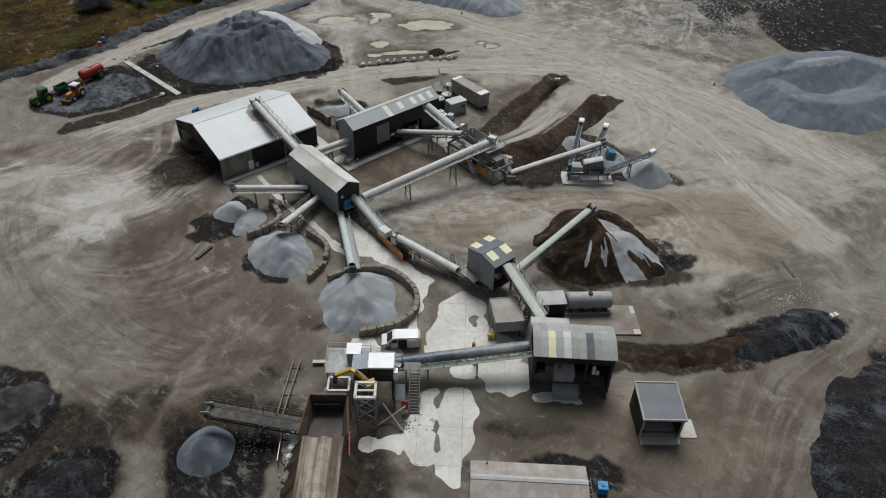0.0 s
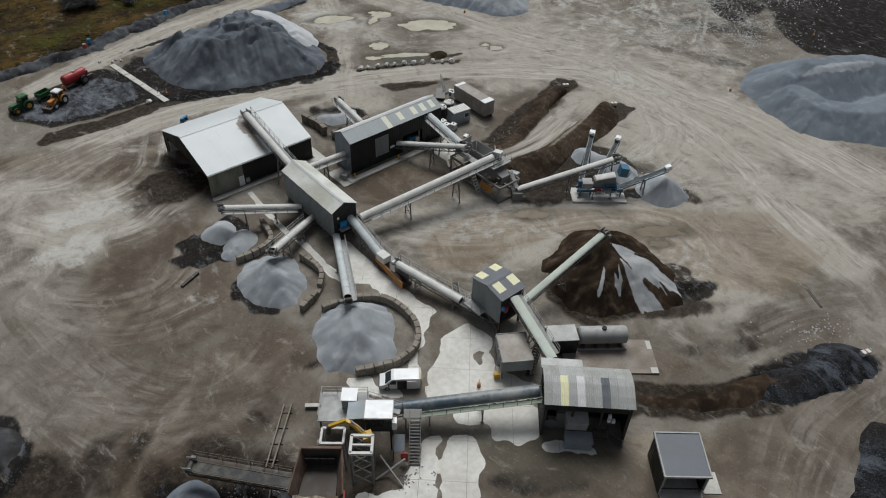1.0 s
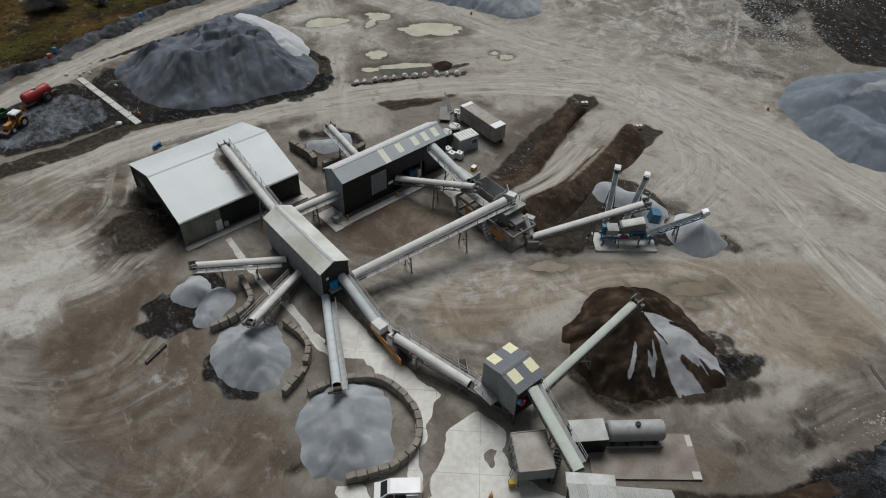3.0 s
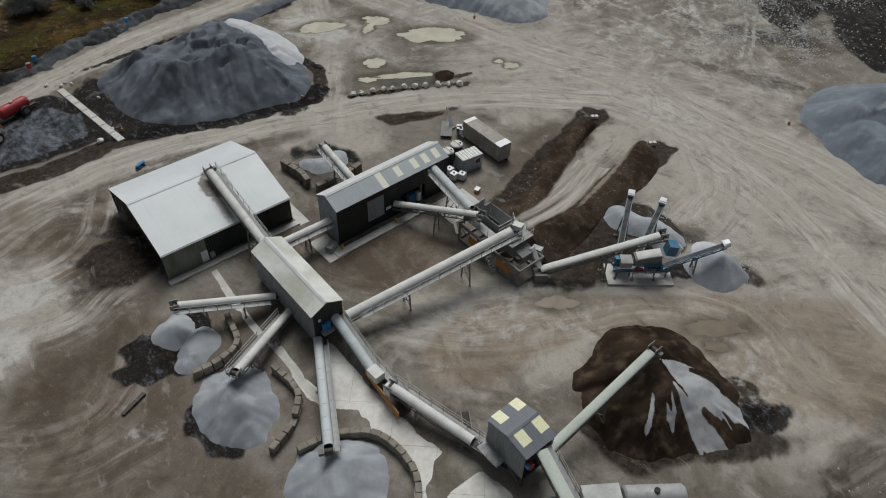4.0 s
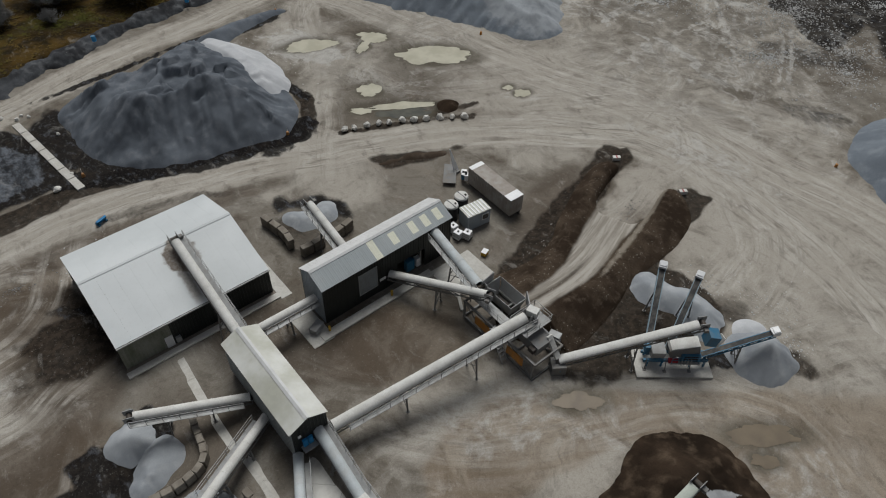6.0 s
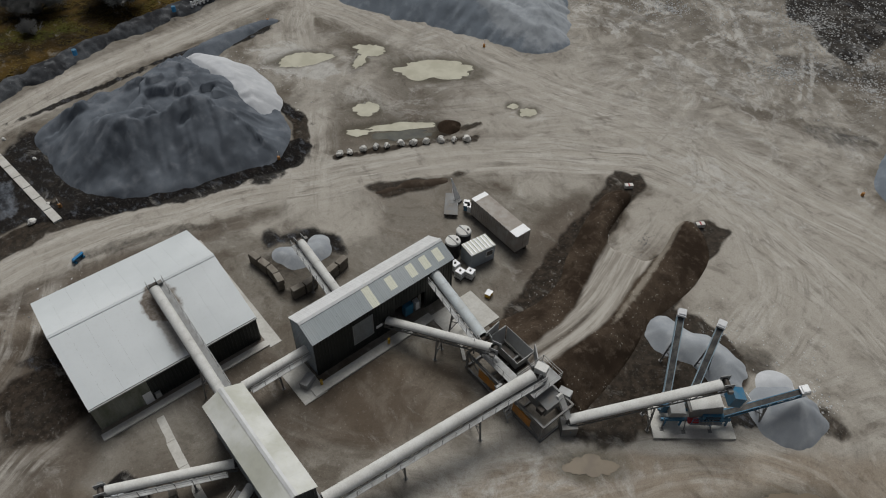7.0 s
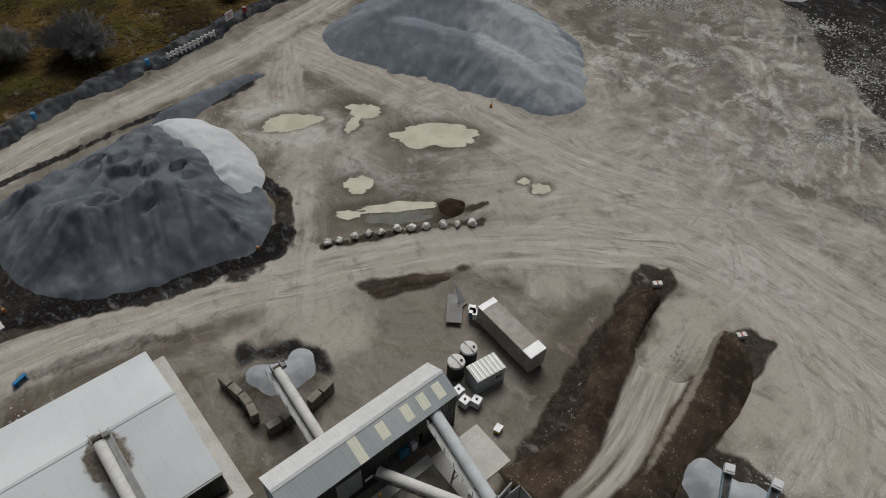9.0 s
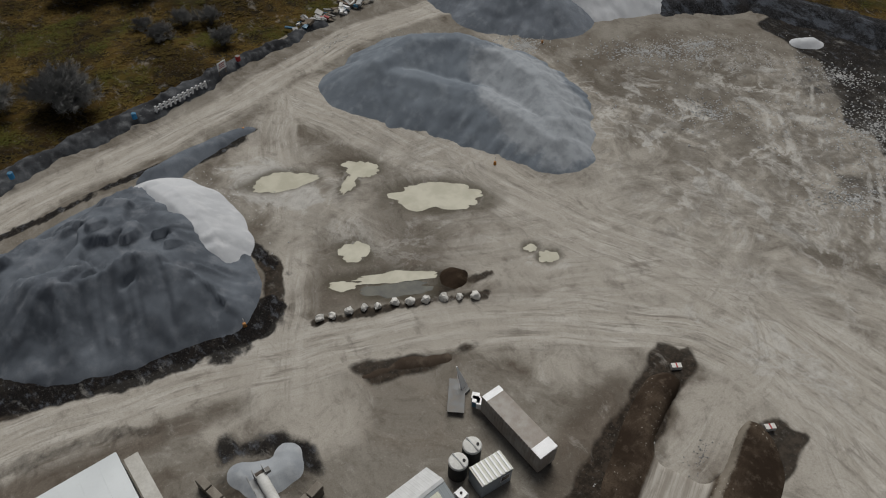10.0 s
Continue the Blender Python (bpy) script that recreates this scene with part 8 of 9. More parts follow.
    part("post", Geo().beam((8.8, 7.8, 0), (8.8, 7.8, 3.5), 0.16, up=(1, 0, 0)), M["steel"], b)

    b = thing("discharge_chute", 22.2, 44.4, 0, -40, "pale teal chute panel with a red grille", "chute")
    part("panel", Geo().box((8.2, 4.2, 2.6), (1.2, 1.8, 0.1), 0, 40), M["clad_blue"], b)
    part("side", Geo().box((7.6, 4.2, 1.5), (0.1, 1.6, 2.4)), M["steel_dark"], b)
    part("grille", Geo().box((8.8, 3.2, 1.4), (0.8, 0.1, 1.6)), M["red"], b, "dull red slatted guard")
    part("leg", Geo().beam((8.6, 4.4, 0), (8.6, 4.4, 2.4), 0.15, up=(1, 0, 0)), M["steel_dark"], b)
    part("brace", Geo().beam((5.8, 1.2, 0.2), (8.9, 2.6, 2.0), 0.16).beam((6.2, 2.9, 2.2), (8.8, 0.3, 0.2), 0.14), M["galv"], b)


k = Nodes("tan_packed_earth")
kp = k.split(k.pos)
ku = k.math("SUBTRACT", k.math("MULTIPLY", kp[0], 0.766), k.math("MULTIPLY", kp[1], 0.643))
kv = k.math("ADD", k.math("MULTIPLY", kp[0], 0.643), k.math("MULTIPLY", kp[1], 0.766))
kn = k.noise(1.1, 4, k.join(ku, k.math("MULTIPLY", kv, 0.05), 0.0), 0.6)
kc = k.mix(k.ramp(kn, 0.40, 0.62), (0.135, 0.108, 0.080), (0.40, 0.355, 0.29))
kc = k.mix(k.ramp(k.noise(1.3, 5), 0.5, 0.7, 0, 0.4), kc, (0.12, 0.10, 0.08))
ramp_mat = k.done(kc, 0.95, 0, 0.1)
primary_station()

b = thing("steel_track", 25.4, 55.9, 0, 0, "pair of rusty dust-coated rails lying on the mud", "rails")
part("rail", Geo().beam((-0.6, 0.4, 0.35), (-6.4, -5.6, 0.35), 0.14, 0.2), M["block"], b)
part("rail", Geo().beam((0.1, -0.2, 0.5), (-6.0, -6.2, 0.5), 0.16, 0.22), M["block"], b)
for q in (0.1, 0.35, 0.6, 0.85):
    part("sleeper", Geo().beam((-0.9 - 6 * q, 0.5 - 6 * q, 0.12), (0.2 - 6 * q, -0.5 - 6 * q, 0.12), 0.14, 0.14), M["steel_dark"], b)
b = thing("steel_beam", 27.0, 54.2, 0, -38, "short concrete sill at the end of the rails", "sill")
part("sill", Geo().box((0.8, 0, 0.25), (2.6, 0.4, 0.5)), M["block"], b)
part("cap", Geo().box((0.8, 0, 0.53), (2.7, 0.5, 0.06)), M["concrete"], b)


# ---- vehicles ----
def wheel(parent, x, y, r, w, rim):
    t = part("tyre", Geo().tube((x, y - w / 2, r), (x, y + w / 2, r), r, 20), M["black"], parent, flat=False)
    part("rim", Geo().tube((x, y - w / 2 - 0.03, r), (x, y + w / 2 + 0.03, r), r * 0.55, 14), M[rim], t)


b = thing("van", 37.35, 50.25, 0, 142.6, "white panel van with an open sliding side door", "van")
prof = [(-2.45, 0.35), (2.35, 0.35), (2.5, 0.6), (2.45, 0.95), (1.75, 1.15), (1.05, 1.85), (0.75, 1.97), (-2.3, 1.97), (-2.47, 1.75)]
g = Geo()
bevel = 0.12
left = [(x, 0.96, z) for x, z in prof]
right = [(x, -0.96, z) for x, z in prof]
left2 = [(x, 0.84 if z > 1.2 else 0.96, z) for x, z in prof]
right2 = [(x, -0.84 if z > 1.2 else -0.96, z) for x, z in prof]
n9 = len(prof)
g.add(left2 + right2, [tuple(range(n9)), tuple(range(2 * n9 - 1, n9 - 1, -1))] + [(i, n9 + i, n9 + (i + 1) % n9, (i + 1) % n9) for i in range(n9)])
part("body", g, M["white"], b)
part("windscreen", Geo().add([(1.78, 0.80, 1.19), (1.78, -0.80, 1.19), (1.09, -0.72, 1.86), (1.09, 0.72, 1.86), (1.70, 0.80, 1.15), (1.70, -0.80, 1.15), (1.02, -0.72, 1.8), (1.02, 0.72, 1.8)], [(0, 1, 2, 3), (7, 6, 5, 4), (0, 4, 5, 1), (2, 6, 7, 3), (1, 5, 6, 2), (0, 3, 7, 4)]), M["glass"], b)
for s in (-1, 1):
    part("side_window", Geo().add([(1.35, 0.97 * s, 1.2), (0.45, 0.97 * s, 1.2), (0.45, 0.90 * s, 1.72), (0.95, 0.90 * s, 1.72), (1.35, 0.93 * s, 1.2), (0.45, 0.93 * s, 1.2), (0.45, 0.86 * s, 1.72), (0.95, 0.86 * s, 1.72)], [(0, 1, 2, 3), (7, 6, 5, 4), (0, 4, 5, 1), (2, 6, 7, 3), (1, 5, 6, 2), (0, 3, 7, 4)]), M["glass"], b)
    part("mirror", Geo().box((1.35, 1.1 * s, 1.2), (0.15, 0.22, 0.28)), M["black"], b)
    part("headlight", Geo().box((2.4, 0.72 * s, 0.85), (0.2, 0.35, 0.18)), M["galv"], b)
# solid black panel paints the shade inside the open door
part("door_opening", Geo().box((-0.25, 0.93, 1.05), (1.15, 0.14, 1.3)), M["black"], b, "black panel standing in for the dark inside of the doorway")
part("sliding_door", Geo().box((-1.45, 1.02, 1.1), (1.15, 0.06, 1.4)), M["white"], b, "white door slid back")
part("bumper", Geo().box((2.42, 0, 0.45), (0.25, 1.8, 0.3)), M["black"], b)
for x in (-1.5, 1.55):
    for s in (-1, 1):
        wheel(b, x, 0.84 * s, 0.34, 0.24, "galv")
part("rear_door", Geo().box((-2.55, 0.3, 1.2), (0.1, 0.9, 1.4)), M["yellow"], b, "yellow chequered rear panel")


def tractor(x, y, rz, paint, rim, label, cab_roof, category="tractor"):
    b = thing("tractor", x, y, 0, rz, label, category)
    part("bonnet", Geo().box((1.2, 0, 1.25), (2.1, 0.85, 0.8)).box((2.28, 0, 1.2), (0.12, 0.75, 0.7)), M[paint], b)
    part("chassis", Geo().box((0.5, 0, 0.75), (3.2, 0.6, 0.45)), M["steel_dark"], b)
    part("cab_glass", Geo().box((-0.5, 0, 1.95), (1.35, 1.4, 1.2)), M["glass"], b)
    for sx in (-1.15, 0.15):
        for sy in (-0.7, 0.7):
            part("cab_pillar", Geo().beam((sx, sy, 1.3), (sx, sy, 2.55), 0.09, up=(1, 0, 0)), M[paint], b)
    part("cab_roof", Geo().box((-0.5, 0, 2.63), (1.6, 1.6, 0.2)).box((-0.5, 0, 2.75), (1.3, 1.3, 0.08)), M[cab_roof], b)
    for s in (-1, 1):
        part("mudguard", Geo().half_pipe((-0.7, 0.95 * s - 0.25, 0.95), (-0.7, 0.95 * s + 0.25, 0.95), 0.95, 8, 0.05), M[paint], b)
        wheel(b, -0.7, 0.95 * s, 0.85, 0.45, rim)
        wheel(b, 1.7, 0.85 * s, 0.6, 0.36, rim)
    part("exhaust", Geo().tube((0.9, 0.4, 1.6), (0.9, 0.4, 2.6), 0.06), M["black"], b)
    return b


tractor(21.8, 147.6, 200, "green", "yellow", "green tractor with yellow wheels", "green")
d = tractor(27.6, 145.6, 215, "orange", "cover", "orange-yellow backhoe loader with a white cab roof", "white", "digger")
part("backhoe_boom", Geo().beam((-1.4, 0, 1.0), (-2.2, 0.2, 2.9), 0.25, 0.3).beam((-2.2, 0.2, 2.9), (-3.0, 0.2, 1.2), 0.2, 0.25), M["orange"], d)
part("front_bucket", Geo().prism([(-1.0, 0.1), (1.0, 0.1), (1.0, 0.8), (-1.0, 0.8)], (2.7, 0, 0), (3.4, 0, 0)), M["steel_dark"], d)
part("loader_arm", Geo().beam((0.6, 0.7, 1.5), (2.8, 0.7, 0.6), 0.12, 0.2).beam((0.6, -0.7, 1.5), (2.8, -0.7, 0.6), 0.12, 0.2), M["orange"], d)
b = thing("farm_trailer", 26.2, 149.6, 0, 205, "small green tipping trailer", "trailer")
part("tub", Geo().box((0, 0, 0.8), (2.6, 1.5, 0.1)).box((0, 0.75, 1.15), (2.6, 0.08, 0.8)).box((0, -0.75, 1.15), (2.6, 0.08, 0.8)).box((1.3, 0, 1.15), (0.08, 1.5, 0.8)).box((-1.3, 0, 1.15), (0.08, 1.5, 0.8)), M["green"], b)
part("drawbar", Geo().beam((1.3, 0, 0.6), (2.6, 0, 0.5), 0.14), M["steel_dark"], b)
for s in (-1, 1):
    wheel(b, -0.3, 0.85 * s, 0.4, 0.28, "black")
b = thing("slurry_tanker", 33.1, 151.9, 0, 20, "long red slurry tanker on two large wheels", "tanker")
g = Geo()
ring = [(-2.75, 0.3), (-2.6, 0.8), (-2.3, 0.98), (2.3, 0.98), (2.6, 0.8), (2.75, 0.3)]
for (x0, r0), (x1, r1) in zip(ring[:-1], ring[1:]):
    g.tube((x0, 0, 1.75), (x1, 0, 1.75), r0, 24, r1, caps=False)
g.tube((-2.76, 0, 1.75), (-2.74, 0, 1.75), 0.31, 24).tube((2.74, 0, 1.75), (2.76, 0, 1.75), 0.31, 24)
part("barrel", g, M["red"], b, flat=False)
part("chassis", Geo().beam((-2.4, 0, 0.7), (3.9, 0, 0.6), 0.5, 0.25), M["steel_dark"], b)
for s in (-1, 1):
    wheel(b, 1.2, 1.15 * s, 0.85, 0.6, "steel")
part("hatch", Geo().tube((0, 0, 2.7), (0, 0, 2.9), 0.35, 12), M["galv"], b)
part("label_plate", Geo().box((2.4, -0.75, 2.2), (0.6, 0.05, 0.35), 0, 35), M["white"], b)

# ---- loose things ----
strip = thing("concrete_strip", 41.6, 155.6, 0, 0, "narrow pale concrete strip across dark ground", "concrete strip")
for i in range(7):
    u0, u1 = i / 7, (i + 1) / 7 - 0.008
    part("slab", Geo().beam((2.6 * u0, -22 * u0, 0.14), (2.6 * u1, -22 * u1, 0.14), 1.15, 0.3), M["concrete"], strip)


def boulder_mesh(seed, sx, sy, sz, mat):
    b = bmesh.new()
    bmesh.ops.create_icosphere(b, subdivisions=2, radius=1.0)
    for v in b.verts:
        d = v.co.normalized()
        q = 1 + 0.55 * noise.noise(d * 1.3 + Vector((seed * 3.1, 0, 0))) + 0.12 * noise.noise(d * 4 + Vector((0, seed, 0)))
        c = Vector((round(d.x * 2) / 2, round(d.y * 2) / 2, round(d.z * 2) / 2))
        v.co = (d * 0.65 + c * 0.35) * q
        v.co.x, v.co.y, v.co.z = v.co.x * sx, v.co.y * sy, v.co.z * sz
    me = bpy.data.meshes.new("boulder")
    b.to_mesh(me)
    b.free()
    me.materials.append(mat)
    return me


BOULDERS = [boulder_mesh(i, 0.62, 0.5, 0.5, M["rock_white"]) for i in range(5)]
for i in range(11):
    q = i / 10
    ob = new("boulder", BOULDERS[i % 5])
    s = rnd.uniform(0.85, 1.2)
    ob.matrix_basis = pose(82.0 + 17.9 * q + rnd.uniform(-0.2, 0.2), 122.6 - 9.3 * q + 0.9 * math.sin(q * 3.1) - 0.4, 0.38, 0, 0, rnd.uniform(0, 360)) @ Matrix.Diagonal((s, s, s, 1))
    tagged(ob, "pale limestone boulder in a row along the haul road", "boulder", "row of boulders")
for x, y, s in ((40.2, 158.6, 0.7), (42.2, 156.8, 0.6), (43.0, 157.6, 0.5), (43.9, 156.6, 0.5), (41.3, 135.6, 0.9), (44.2, 138.0, 0.5), (46.0, 149, 0.5), (19.4, 44.6, 1.0), (18.6, 43.9, 1.3), (18.9, 45.6, 1.5), (17.9, 45.2, 1.1), (17.6, 43.0, 0.9), (17.0, 44.4, 0.8), (18.2, 42.4, 0.7), (16.6, 42.9, 0.6), (17.4, 41.6, 0.8)):
    ob = new("boulder", BOULDERS[int(x * 7) % 5])
    ob.matrix_basis = pose(x, y, 0.32 * s, rnd.uniform(0, 30), 0, rnd.uniform(0, 360)) @ Matrix.Diagonal((s, s, s, 1))
    tagged(ob, "loose pale boulder on dark ground", "boulder", "loose boulders")


def marker(x, y, rz, z=0.0):
    b = thing("marker_block", x, y, z, rz, "white concrete marker block with a red stripe", "marker block", "marker blocks")
    part("block", Geo().box((0, 0, 0.28), (1.2, 0.65, 0.56)), M["rock_white"], b)
    part("stripe", Geo().box((0, 0, 0.575), (0.16, 0.66, 0.03)), M["red"], b, "worn red stripe")


for x, y, rz in ((111.3, 90.0, -35), (112.6, 78.4, -30)):
    q = RAMP["points"]
    near_by = q[np.hypot(q[:, 0] - x, q[:, 1] - y) < 0.6, 2]
    marker(x, y, rz, max(float(near_by.max()) - 0.08, 0.0) if len(near_by) else 0.05)
marker(85.6, 15.8, -20, 1.3)


def cone(x, y, s=1.0):
    b = thing("barrel_marker", x, y, 0, 0, "small orange-yellow marker barrel with a pole", "marker", "marker barrels")
    part("barrel", Geo().tube((0, 0, 0), (0, 0, 0.6 * s), 0.26 * s, 12, 0.2 * s), M["orange"], b)
    part("pole", Geo().tube((0, 0, 0.6 * s), (0, 0, 1.5 * s), 0.04, 6), M["white"], b)


for x, y in ((93.6, 163.6), (74.4, 126.9), (153.6, 154.6), (120.4, 131.9), (137.2, 67.4), (178, 70.5), (45.4, 136.5), (44.6, 43.9)):
    cone(x, y)
for x, y, z in ((41.2, 167.0, 1.1), (60.6, 171.5, 1.3), (80.6, 175.6, 1.2)):
    b = thing("blue_drum", x, y, z, 0, "blue plastic drum on the rubble bank", "drum", "blue drums")
    part("drum", Geo().tube((0, 0, 0), (0, 0, 0.95), 0.4, 14), M["blue_bright"], b)
    part("lid", Geo().tube((0, 0, 0.95), (0, 0, 1.0), 0.36, 14), M["blue"], b)
for x, y, z in ((102.5, 182.0, 1.2), (39.5, 164.6, 1.3)):
    b = thing("red_drum", x, y, z, 0, "faded red drum on the rubble bank", "drum", "red drums")
    part("drum", Geo().tube((0, 0, 0), (0, 0, 0.9), 0.45, 14), M["red"], b)
    part("lid", Geo().tube((0, 0, 0.9), (0, 0, 0.95), 0.4, 14), M["steel"], b)
b = thing("blue_barrier", 43.8, 125.2, 0, 22, "fallen blue plastic barrier by the shed", "barrier")
part("panel", Geo().box((0, 0, 0.5), (1.6, 0.3, 0.7), 0, 30), M["blue_bright"], b)
for x in (-0.6, 0.6):
    part("foot", Geo().box((x, 0, 0.12), (0.3, 0.8, 0.24)), M["blue"], b)
b = thing("notice_board", 98.6, 180.4, 0.6, 20, "white notice board on two posts", "sign")
part("panel", Geo().box((0, 0, 1.7), (2.0, 0.08, 1.5)), M["white"], b)
for x in (-0.8, 0.8):
    part("post", Geo().beam((x, 0.08, 0), (x, 0.08, 2.2), 0.1, up=(1, 0, 0)), M["timber"], b)
for z, w in ((2.1, 1.4), (1.75, 1.1), (1.4, 1.3)):
    part("text_bar", Geo().box((0, -0.05, z), (w, 0.02, 0.14)), M["red"], b)
b = thing("white_fence", 84.4, 176.2, 0.3, 12.5, "low white post and rail fence along the bank", "fence")
for i in range(12):
    part("post", Geo().box((i * 0.92, 0, 0.7), (0.34, 0.2, 1.4)), M["white"], b)
part("rail", Geo().beam((-0.2, 0.12, 1.0), (10.4, 0.12, 1.0), 0.08, 0.2), M["white"], b)
part("rail", Geo().beam((-0.2, 0.12, 0.5), (10.4, 0.12, 0.5), 0.08, 0.2), M["white"], b)

scrap = thing("scrap_heap", 117, 187.5, 0, 8, "long tip of scrap timber, metal and pale rubbish", "scrap heap")
for i in range(60):
    x = rnd.uniform(0, 20)
    w, l, h = rnd.uniform(0.3, 1.3), rnd.uniform(0.5, 2.8), rnd.uniform(0.1, 0.6)
    part("scrap_piece", Geo().box((x, rnd.uniform(-1.6, 1.6), 0.3 + rnd.uniform(0, 0.8)), (l, w, h), rnd.uniform(0, 180), rnd.uniform(-25, 25), rnd.uniform(-20, 20)), M[rnd.choice(["white", "timber", "steel", "galv", "red", "timber", "rock_white", "blue", "cover"])], scrap)
b = thing("blue_tank", 41.1, 19.4, 0, -43, "bright blue plastic tank beside the long shed", "tank")
part("tank", Geo().box((0, 0, 0.6), (1.1, 1.0, 1.1)), M["blue_bright"], b)
part("lid", Geo().tube((0, 0, 1.15), (0, 0, 1.25), 0.2, 12), M["blue"], b)
b = thing("timber_crate", 39.4, 20.4, 0, -43, "open brown timber crate", "crate")
part("base", Geo().box((0, 0, 0.2), (1.3, 2.4, 0.3)), M["timber"], b)
for x in (-0.65, 0.65):
    part("side", Geo().box((x, 0, 0.7), (0.08, 2.4, 0.9)), M["timber"], b)
for y in (-0.8, 0, 0.8):
    part("slat", Geo().box((0, y, 1.16), (1.3, 0.14, 0.06)), M["timber"], b)
b = thing("fallen_beam", 25.6, 83.4, 0, 22, "dark timber baulk lying on the yard", "beam")
part("baulk", Geo().beam((-1.6, 0, 0.2), (1.6, 0, 0.25), 0.45, 0.4), M["steel_dark"], b)
part("strap", Geo().box((0.5, 0, 0.24), (0.08, 0.5, 0.46)), M["steel"], b)
b = thing("red_pole_rail", 17.9, 47.2, 0, -38, "red and white striped pole rail beside the pit", "rail")
for i in range(4):
    part("pole", Geo().tube((0, -i * 1.2, 0), (0.1, -i * 1.2, 1.2), 0.06, 8), M["red"], b)
part("rail", Geo().beam((0, 0, 1.1), (0, -3.6, 1.1), 0.08), M["white"], b)
b = thing("buried_plate", 91.9, 25.3, 0, 58, "dark edge of a buried steel plate", "plate")
part("plate", Geo().box((0, 0, 0.08), (3.6, 0.3, 0.16)), M["steel_dark"], b)
part("edge", Geo().box((0, 0.2, 0.1), (3.6, 0.06, 0.2)), M["steel"], b)

# ---- bare shrubs, grass tufts, scattered stones and glints ----
def bare_wood(seed, radius, height, stems, twigs, thick):
    """Stems and twigs of a leafless shrub: two meshes, limbs and fine crown."""
    r = random.Random(seed)
    limbs, crown = Geo(), Geo()

    def stick(g, a, b, w0, w1):
        a, b = Vector(a), Vector(b)
        u = (b - a).normalized()
        s = u.cross(Vector((0.3, 0.2, 1))).normalized()
        t = u.cross(s)
        p = [q + (s * math.cos(2.094 * i) + t * math.sin(2.094 * i)) * w for q, w in ((a, w0), (b, w1)) for i in range(3)]
        g.add(p, [(0, 1, 4, 3), (1, 2, 5, 4), (2, 0, 3, 5)])

    tips = []
    for i in range(stems):
        az, lean = r.uniform(0, 6.283), r.uniform(0.1, 1.0) ** 0.7
        end = Vector((math.cos(az) * radius * lean * 0.6, math.sin(az) * radius * lean * 0.6, height * (1.0 - 0.45 * lean ** 2) * 0.62))
        mid = Vector((end.x * 0.38, end.y * 0.38, end.z * 0.55))
        root = Vector((r.uniform(-0.3, 0.3), r.uniform(-0.3, 0.3), -0.2))
        stick(limbs, root, mid, thick, thick * 0.7)
        stick(limbs, mid, end, thick * 0.7, thick * 0.4)
        for k in range(8):
            base = mid.lerp(end, r.uniform(0.2, 1))
            d = Vector((r.gauss(0, 1), r.gauss(0, 1), r.uniform(0.1, 1.1))).normalized()
            tip = base + (d + Vector((math.cos(az), math.sin(az), 0.2)) * 0.4) * radius * r.uniform(0.16, 0.34)
            stick(limbs, base, tip, thick * 0.4, thick * 0.2)
            tips.append((base, tip))
    for i in range(twigs):
        a, b = r.choice(tips)
        base = a.lerp(b, r.uniform(0.15, 1.0))
        d = (Vector((r.gauss(0, 1), r.gauss(0, 1), r.gauss(0.35, 0.8))).normalized() + (base - Vector((0, 0, height * 0.3))).normalized() * 0.9).normalized()
        tip = base + d * radius * r.uniform(0.04, 0.10)
        stick(crown, base, tip, thick * 0.20, thick * 0.10)
        bend = (d + Vector((r.gauss(0, 0.6), r.gauss(0, 0.6), r.gauss(0.2, 0.5)))).normalized()
        stick(crown, tip, tip + bend * radius * r.uniform(0.03, 0.08), thick * 0.12, thick * 0.06)
    return limbs, crown


M["twig"] = dusty("pale_grey_bare_twigs", (0.19, 0.19, 0.185), (0.27, 0.27, 0.26), 0.6, 0.9, 0, 0.8, False, 0.1)
M["limb"] = dusty("grey_brown_bark", (0.10, 0.092, 0.085), (0.16, 0.15, 0.14), 0.5, 0.9, 0, 1.0, False, 0.1)


def shrub_kind(name, seed, radius, height, stems, twigs, thick, label, spots, group):
    limbs, crown = bare_wood(seed, radius, height, stems, twigs, thick)
    first = None
    for x, y, s, rz in spots:
        m = pose(x, y, -0.1, 0, 0, rz) @ Matrix.Diagonal((s, s, s, 1))
        if first is None:
            first = thing(name, x, y, -0.1, rz, label, "shrub", group)
            part("trunk", limbs, M["limb"], first)
            part("crown", crown, M["twig"], first, "haze of bare grey twigs")
            first.scale = (s, s, s)
        else:
            ob = copy_thing(first, pose(x, y, -0.1, 0, 0, rz))
            ob.scale = (s, s, s)


shrub_kind("bare_tree", 4, 8.0, 6.5, 44, 17000, 0.17, "broad leafless grey tree in rough grass", [(74.0, 188.0, 1.05, 0), (60.5, 193.0, 1.0, 70), (47.0, 190.0, 0.9, 150), (99.0, 222.0, 1.1, 200), (89.0, 227.0, 1.1, 20)], "bare trees")
shrub_kind("willow_bush", 9, 3.6, 4.0, 26, 5200, 0.09, "rounded grey leafless bush in the grass", [(95.0, 198.5, 1.2, 0), (101.0, 202.0, 1.15, 80), (103.6, 190.5, 1.2, 160), (105.5, 199.6, 1.1, 230), (94.0, 204.5, 0.9, 300), (57.0, 185.0, 0.9, 40)], "willow bushes")

STONE = [(0.5, 0, 0), (-0.45, 0.1, 0), (0, 0.42, 0), (0.05, -0.4, 0), (0, 0, 0.35), (0, 0, -0.3)]
STONE_F = [(0, 2, 4), (2, 1, 4), (1, 3, 4), (3, 0, 4), (2, 0, 5), (1, 2, 5), (3, 1, 5), (0, 3, 5)]


